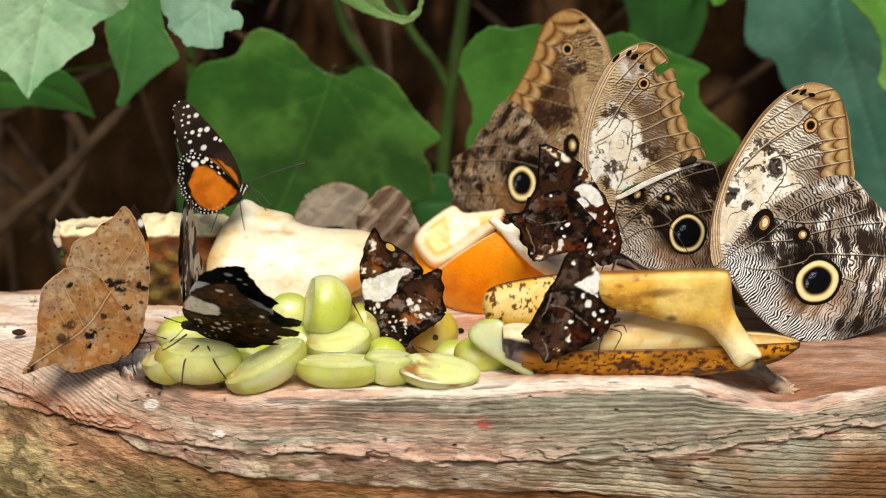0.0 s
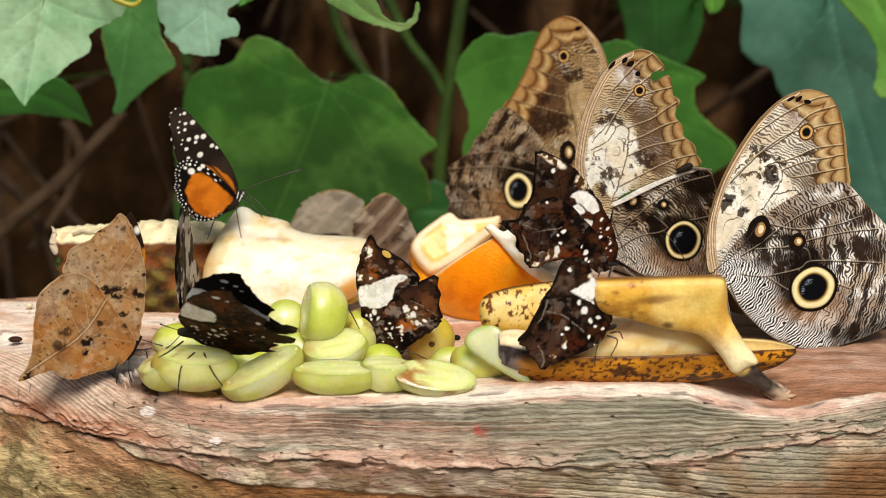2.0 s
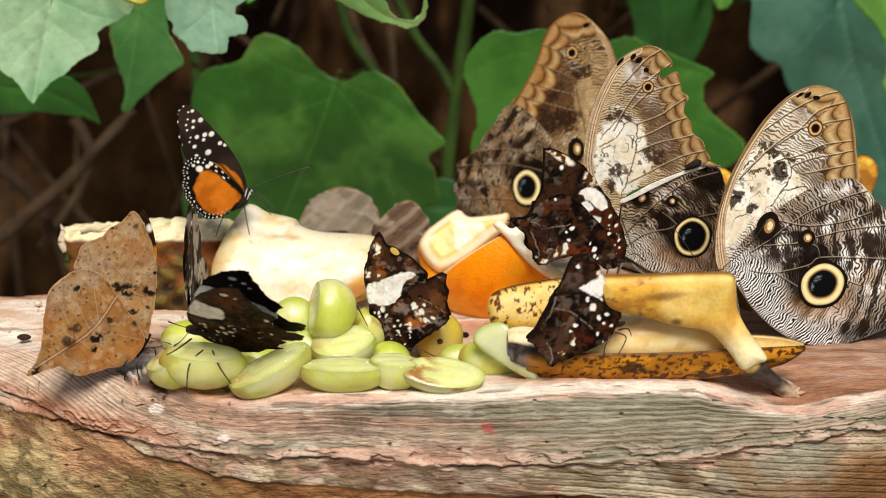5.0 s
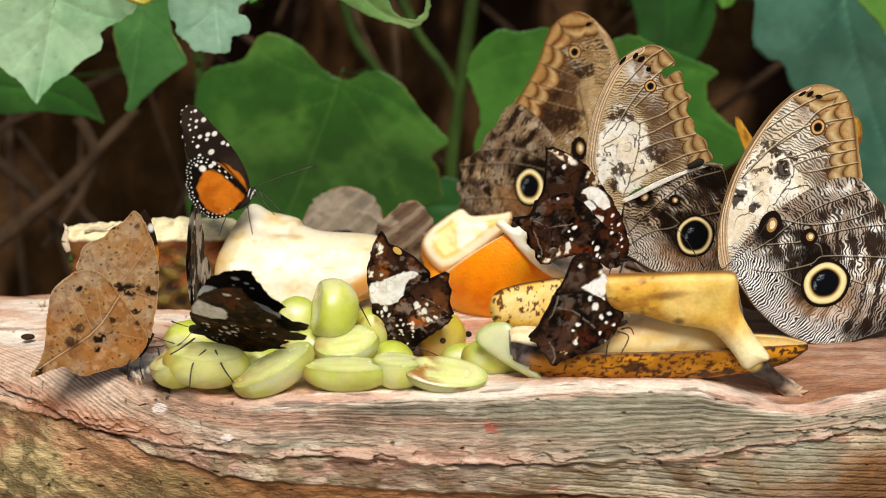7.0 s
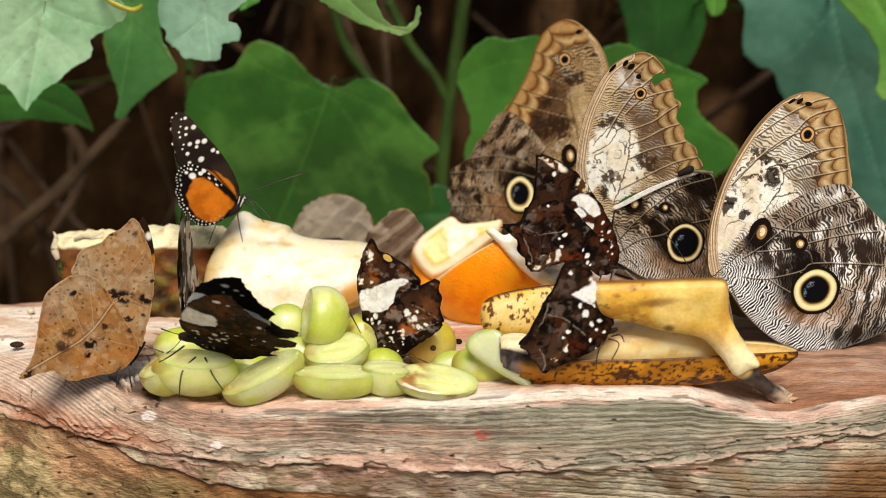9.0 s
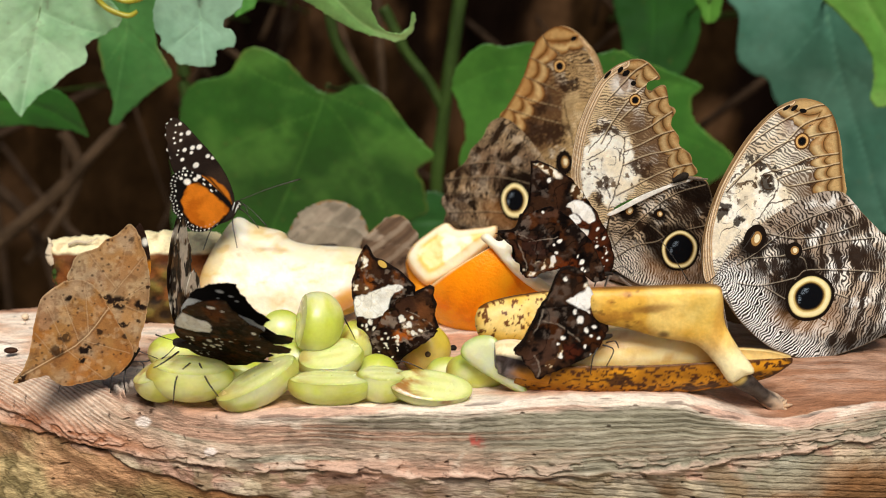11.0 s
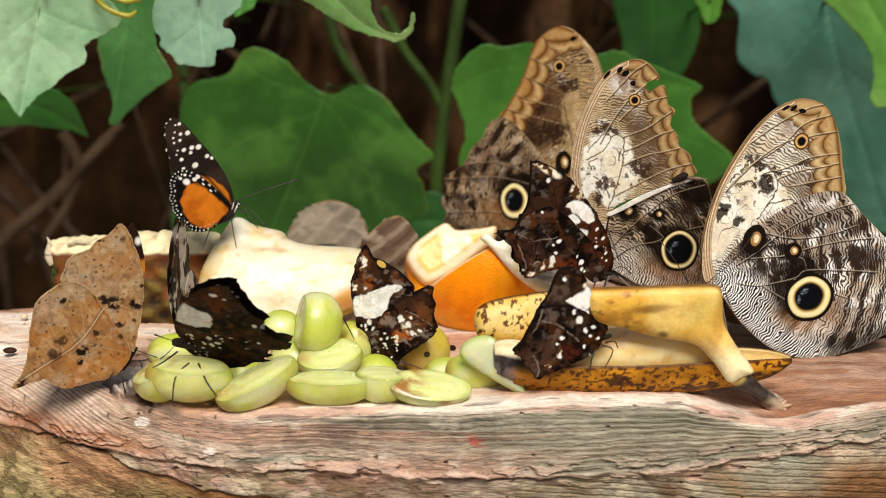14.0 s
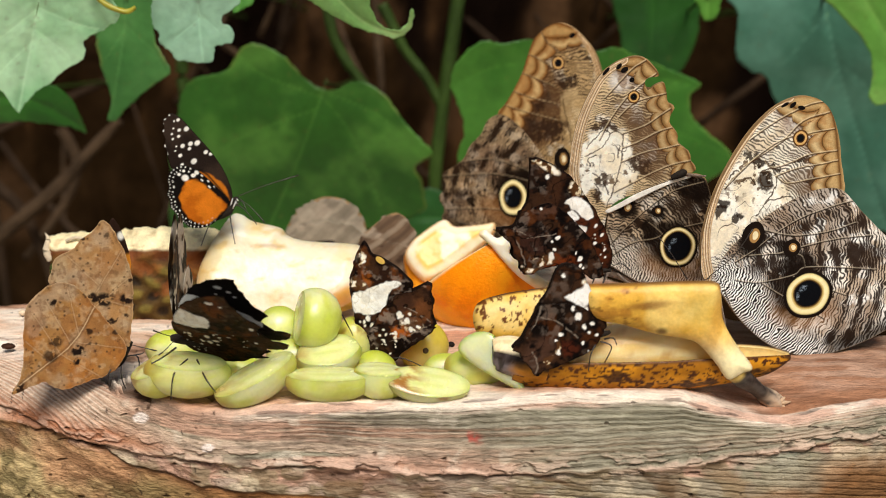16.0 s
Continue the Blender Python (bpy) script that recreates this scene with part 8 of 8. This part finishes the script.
leaf(pose(-0.0207, 0.1600, 0.1272, 115, 0, 5), [(-5.55, 1.90), (-4.38, 1.05), (-3.43, 0.40), (-2.56, -0.21), (-1.84, -0.65), (-0.98, -1.05), (0.02, -1.36), (0.62, -1.40), (1.06, -0.95), (1.24, -0.34), (1.08, 0.10), (0.95, -0.50), (0.56, -1.00), (0.12, -1.00), (-0.29, -0.72), (-0.59, -0.11), (-0.89, 0.82), (-1.96, 2.16)],
     [[(-3.40, 1.90), (-1.97, 0.28), (-0.85, -0.77), (0.57, -1.28)]], "86bb6a", "bbe29a", 13, "bright green leaf edge curling at its tip", None, step=0.05, bend=0.12, gloss=0.8)
leaf(pose(0.0654, 0.3000, 0.0899, 102, 0, 10), [(-5.11, -5.67), (-4.90, -3.40), (-5.33, -2.11), (-5.69, -0.84), (-5.20, 0.52), (-4.15, 1.43), (-2.86, 1.29), (-1.65, 1.52), (-0.38, 0.94), (1.83, 0.60), (3.38, 0.83), (5.03, 0.11), (6.53, -0.43), (8.27, -1.23), (7.77, -1.93), (7.96, -3.05), (8.78, -3.90), (10.42, -5.32), (9.40, -6.79), (5.56, -8.39), (-2.64, -8.10)],
     [[(0.22, 1.24), (0.80, -2.24), (0.88, -7.54)], [(0.35, 0.31), (-3.10, 0.05), (-5.20, -0.85)], [(0.47, -0.01), (4.48, -0.71), (8.10, -1.42)], [(0.64, -0.96), (5.02, -2.98), (10.22, -5.28)]],
     "3c7526", "5a9438", 15, "broad mid-green lobed leaf behind the butterflies", [(0.22, 1.24) + (0,), (1.00, 3.08) + (-1.5,), (0.53, 5.18) + (-3,)], edge="8fae4a", bend=0.3, step=0.12)
leaf(pose(0.2193, 0.3400, 0.1208, 98, 0, -12), [(-4.99, 1.22), (-4.85, -0.69), (-4.88, -2.83), (-4.14, -3.80), (-3.10, -4.31), (-2.66, -5.56), (-1.42, -7.20), (-0.29, -10.24), (1.10, -11.92), (3.42, -13.22), (7.13, -12.36), (7.60, -4.34), (5.30, 1.29)],
     [[(-0.39, 1.25), (0.87, -3.83), (4.03, -12.84)], [(0.04, -0.63), (-2.26, -3.57)], [(0.87, -3.83), (-1.09, -7.53)], [(0.85, -3.51), (4.75, -6.37)]],
     "467862", "6a9c86", 17, "large blue-green leaf standing behind the tray", [(-0.39, 1.25) + (0,), (-0.81, 3.11) + (-1,), (-1.52, 4.94) + (-3,)], bend=0.5, step=0.14)
leaf(pose(0.2318, 0.2600, 0.1275, 100, 0, 0), [(-4.66, 1.14), (-3.08, -0.46), (-1.99, -1.50), (-0.93, -2.73), (-0.59, -4.10), (-0.63, -5.30), (0.11, -5.60), (2.29, -4.40), (2.23, 0.29)], [[(-1.74, 0.29), (0.32, -2.61), (1.71, -4.40)]], "6fae48", "9ccb6a", 19, "bright green leaf with a browned edge", None, edge="9a7a4a", step=0.1)
# darkest greens of all the blades: deep shade given by tint
leaf(pose(0.1370, 0.4200, 0.1168, 95, 0, 0), [(-2.65, 1.37), (-2.27, -2.08), (-1.92, -3.83), (-0.42, -5.96), (0.94, -4.89), (2.11, -3.13), (2.55, -1.03), (2.00, 1.37)], [[(-0.41, 1.37), (-0.26, -5.60)]], "1f4d16", "2f661f", 21, "dark green leaf with deep shade in its tint", None, step=0.16)
leaf(pose(-0.0871, 0.2000, 0.1328, 90, 0, 0), [(-0.91, 0.77), (-0.37, -0.10), (-0.55, -0.93), (-0.13, -0.82), (0.41, -0.41), (0.96, 0.77)], [[(0.02, 0.77), (-0.34, -0.82)]], "4a8a34", "74ad50", 27, "small green leaf among the others", None, step=0.1)
leaf(pose(-0.0047, 0.3600, -0.0154, 90, 0, 0), [(-1.40, 1.29), (-0.40, 2.65), (1.00, 2.45), (2.14, 0.75), (1.00, -0.41), (-0.94, -0.27)], [[(-1.17, 1.02), (1.67, 1.02)]], "2a5e26", "3f7a34", 23, "small dark green leaf near the tray", None, step=0.12)
leaf(pose(0.1497, 0.3300, 0.1213, 90, 0, 0), [(-1.61, 1.53), (-0.80, 0.61), (-0.33, -0.31), (0.07, -0.98), (0.62, -0.68), (0.83, 0.31), (0.70, 1.83)], [[(0.14, 0.31), (0.14, -0.98)]], "5a9434", "7fb552", 25, "bright green leaf tip", None, step=0.1)


def stalk(path, r, material, label, name="stem", category="stem"):
    ob = loft(name, path, r, material, ring=10, n=8, shape=lambda a, s: 1 + 0.12 * np.sin(a * 3 + s * 20))
    tagged(ob, label, category, "stems behind the tray")


stalk([(0.0172, 0.4000, 0.1377), (0.0115, 0.4000, 0.1045), (0.0062, 0.4000, 0.0672), (0.0007, 0.4000, 0.0222), (-0.0014, 0.4000, -0.0346)], [0.0045, 0.0042, 0.004, 0.004, 0.004], GREEN, "slender upright green plant stem")
stalk([(-0.0640, 0.3600, 0.1325), (-0.0578, 0.3600, 0.1006), (-0.0470, 0.3600, 0.0812), (-0.0367, 0.3600, 0.0682)], [0.003, 0.003, 0.003, 0.0025], GREEN, "green leaf stalk in the shade")
stalk([(-0.0318, 0.4000, 0.1178), (-0.0184, 0.4000, 0.0910), (-0.0055, 0.4000, 0.0740), (0.0055, 0.4000, 0.0535)], [0.0035, 0.003, 0.003, 0.003], GREEN, "green leaf stalk in the shade")
stalk([(-0.1564, 0.4400, 0.1298), (-0.1604, 0.4400, 0.0736), (-0.1579, 0.4400, 0.0450), (-0.1668, 0.4400, -0.0435)], [0.004, 0.004, 0.004, 0.004], GREEN, "slender upright green plant stem")
stalk([(-0.3178, 0.4600, -0.0595), (-0.2860, 0.4600, -0.0345), (-0.2506, 0.4600, -0.0060), (-0.2270, 0.4600, 0.0183), (-0.2052, 0.4600, 0.0406)], [0.005, 0.005, 0.0045, 0.004, 0.003], TWIG, "pale brown dry branch leaning across", "dry_branch", "branch")
stalk([(-0.0397, 0.4800, 0.1284), (-0.0378, 0.4800, 0.0920), (-0.0352, 0.4800, 0.0549)], [0.003, 0.003, 0.002], TWIG, "thin dry hanging stem", "dry_branch", "branch")
stalk([(-0.3188, 0.4800, 0.0134), (-0.2830, 0.4800, -0.0173), (-0.2661, 0.4800, -0.0524), (-0.2569, 0.4800, -0.0920)], [0.004, 0.004, 0.003, 0.003], BARK, "dark dry branch in the shade", "dry_branch", "branch")
stalk([(-0.2549, 0.5000, 0.0297), (-0.2447, 0.5000, 0.0064), (-0.2540, 0.5000, -0.0210), (-0.2837, 0.5000, -0.0608)], [0.004, 0.004, 0.003, 0.003], TWIG, "thin dry root hanging down", "dry_branch", "branch")
stalk([(-0.1462, 0.1500, 0.1409), (-0.1451, 0.1500, 0.1345), (-0.1410, 0.1500, 0.1297), (-0.1324, 0.1500, 0.1263), (-0.1279, 0.1500, 0.1282)], [0.0012, 0.0013, 0.0012, 0.0012, 0.0008], TENDRIL, "coiled yellow tendril among the leaves", "tendril", "tendril")
stalk([(-0.1414, 0.1500, 0.1409), (-0.1388, 0.1500, 0.1350), (-0.1326, 0.1500, 0.1325), (-0.1252, 0.1500, 0.1340), (-0.1201, 0.1500, 0.1397)], [0.0010, 0.0011, 0.0011, 0.0010, 0.0008], TENDRIL, "coiled yellow tendril among the leaves", "tendril", "tendril")
rng = random.Random(5)
for k in range(60):
    x = rng.uniform(-0.5, 0.5)
    y = rng.uniform(0.58, 0.70)
    z = rng.uniform(-0.15, 0.30)
    tilt = rng.uniform(-1.2, 1.2)
    ln = rng.uniform(0.1, 0.35)
    dx, dz = math.sin(tilt) * ln, math.cos(tilt) * ln
    stalk([(x, y, z - dz / 2), (x + dx * 0.4 + rng.uniform(-.02, .02), y - 0.02, z), (x + dx, y + 0.16, z + dz / 2)], [rng.uniform(0.0012, 0.0032)] * 3,
          BARK if rng.random() < 0.7 else TWIG, "thin dry twig tangled in the shade", "twig", "twig")
crumb = egg("crumb", pose(*(-0.1692, 0.0759, -0.0014)), 0.28, 0.2, 0.12, lambda p: plain(p[:, 0], srgb("3a2418")), RIND, "dark dry crumb lying on the tray", category="crumb", seg=14)
egg("crumb", pose(*(-0.1745, 0.1158, 0.0020)), 0.16, 0.16, 0.14, lambda p: plain(p[:, 0], srgb("d8c4a8")), RIND, "pale crumb lying on the tray", category="crumb", seg=14)
egg("crumb", pose(*(0.0069, 0.0694, 0.0010)), 0.14, 0.12, 0.12, lambda p: plain(p[:, 0], srgb("1c1512")), RIND, "small black crumb lying on the tray", category="crumb", seg=14)
egg("crumb", pose(*(-0.1047, 0.0107, 0.0010)), 0.12, 0.1, 0.08, lambda p: plain(p[:, 0], srgb("2a1c15")), RIND, "small dark crumb lying on the tray", category="crumb", seg=14)



# ---- what moves ----
def motions():
    # studded butterfly: near and far wings swing about its body; degrees towards the viewer
    beat = [(0, 49, 43), (4.0, 49, 43), (8.0, 49, 43), (11.9, 49, 43), (12.1, 51, 41), (12.2, 62, 22), (12.3, 82, -2), (12.4, 93, -8), (12.6, 98, -10),
            (13.2, 98, -10), (13.4, 96, -10), (13.5, 93, -9), (13.6, 86, -8), (13.7, 74, -2), (13.8, 57, 26), (14.0, 42, 40), (14.4, 48, 42), (16.0, 49, 43)]
    for ob, k, r in ((near_f, 4, -4), (near_h, -1.5, -7), (far_f, 0, -7), (far_h, 1.5, -6)):
        rows = []
        for t, a, b in beat:
            shut = smooth(-6.0, 38.0, b)
            rows.append((t, pose(0, 0, 0, (a if ob in (near_f, near_h) else b) + k * shut, 0, r * shut)))
        walk(ob, rows)
    # dead-leaf butterfly rocks on its feet
    at = pose(-0.1142, 0.0240, 0.0027, 90, 0, 12)
    walk(kal, [(t, at @ pose(0, 0, 0, 0, 0, -a)) for t, a in ((0, 0), (2, 0), (3.5, 1.9), (4.2, 1.8), (6.4, 1.2), (7, 1), (8, 2), (9, 4.2), (11.5, 5.4), (12.5, 8), (13.2, 6), (13.6, 5), (14.0, 2), (14.5, -1.9), (15.2, -3), (16, -3.7))])
    bx, by = KROOT[0] / 100, KROOT[1] / 100
    walk(kfarw, [(t, pose(bx, by, 0, 0, 0, -a) @ pose(-bx, -by, 0)) for t, a in ((0, 0), (13.4, 0), (13.55, 12), (13.7, 12), (13.85, 5), (14.1, 0), (16, 0))])
    # bark butterfly turns a little
    at = pose(-0.0960, 0.0520, 0.0128, 90, 0, 85)
    walk(bark, [(t, at @ pose(0, 0, 0, 0, 0, r) @ pose(0, 0, 0, 0, a, 0)) for t, a, r in ((0, 0, 0), (7, 0, 0), (9, 3, 0), (11.5, -10, 0), (13, -12, 0), (13.8, -6, 0), (16, 0, 0))])
    # brown butterfly shuffles down behind the melon
    at = pose(-0.0243, 0.1650, 0.0124, 90, 0, 20)
    walk(brown, [(t, pose(dx, 0, dz) @ at @ pose(0, 0, 0, 0, y, r)) for t, dx, dz, y, r in ((0, 0, 0, 0, 0), (2, 0, 0, 0, 0), (2.6, 0.001, 0.001, -6, 0), (3.2, 0.002, -0.001, -12, -3), (3.6, 0.003, -0.003, -14, -5), (6.4, 0.004, -0.005, -14, -8), (16, 0.004, -0.006, -14, -8))])
    # orange butterfly flutters up behind the owl butterfly and drops again
    home = pose(*(0.1425, 0.1000, 0.0368), 35, 0, 0)
    air = [(0, 82, 0, 0), (2.2, 82, 0, 0), (2.4, 34, -0.008, 0.015), (2.6, 22, -0.008, 0.013), (2.8, 20, -0.008, 0.013), (3.0, 38, -0.010, 0.016), (3.2, 32, -0.008, 0.013), (3.4, 20, -0.006, 0.008), (3.6, 12, 0.000, 0.004),
           (3.8, 10, -0.002, 0.003), (4.2, 14, -0.006, 0.006), (5.2, 16, -0.005, 0.006), (6.3, 18, -0.007, 0.008), (6.5, 36, -0.008, 0.013), (6.8, 46, -0.005, 0.010), (7.2, 58, -0.003, 0.007), (7.5, 66, -0.002, 0.006), (7.8, 80, 0, 0.002), (16, 82, 0, 0)]
    walk(flame, [(t, pose(dx, 0, dz) @ home) for t, a, dx, dz in air])
    for ob in flame_l:
        walk(ob, [(t, pose(0, 0, 0, 0, a, 0)) for t, a, dx, dz in air])
    for ob in flame_r:
        walk(ob, [(t, pose(0, 0, 0, 0, -a, 0)) for t, a, dx, dz in air])

    # white butterfly swoops down across the leaves and up again, beating its wings
    swoop = [(0, -1.20, 0.70, 10), (6.0, -0.60, 0.55, 50), (7.6, -0.25, 0.40, 10), (8.1, -0.13, 0.27, 40), (8.2, -0.085, 0.225, 10), (8.3, -0.0319, 0.1426, 12), (8.4, 0.0, 0.235, 10), (8.5, 0.05, 0.29, 40), (9.0, 0.40, 0.50, 15), (12.0, 0.9, 0.75, 45), (16, 1.6, 0.9, 15)]
    walk(pale, [(t, pose(x, -0.24, z, 70, 10, -30)) for t, x, z, a in swoop])
    for ob in pale_l:
        walk(ob, [(t, pose(0, 0, 0, 0, a, 0)) for t, x, z, a in swoop])
    for ob in pale_r:
        walk(ob, [(t, pose(0, 0, 0, 0, -a, 0)) for t, x, z, a in swoop])


motions()
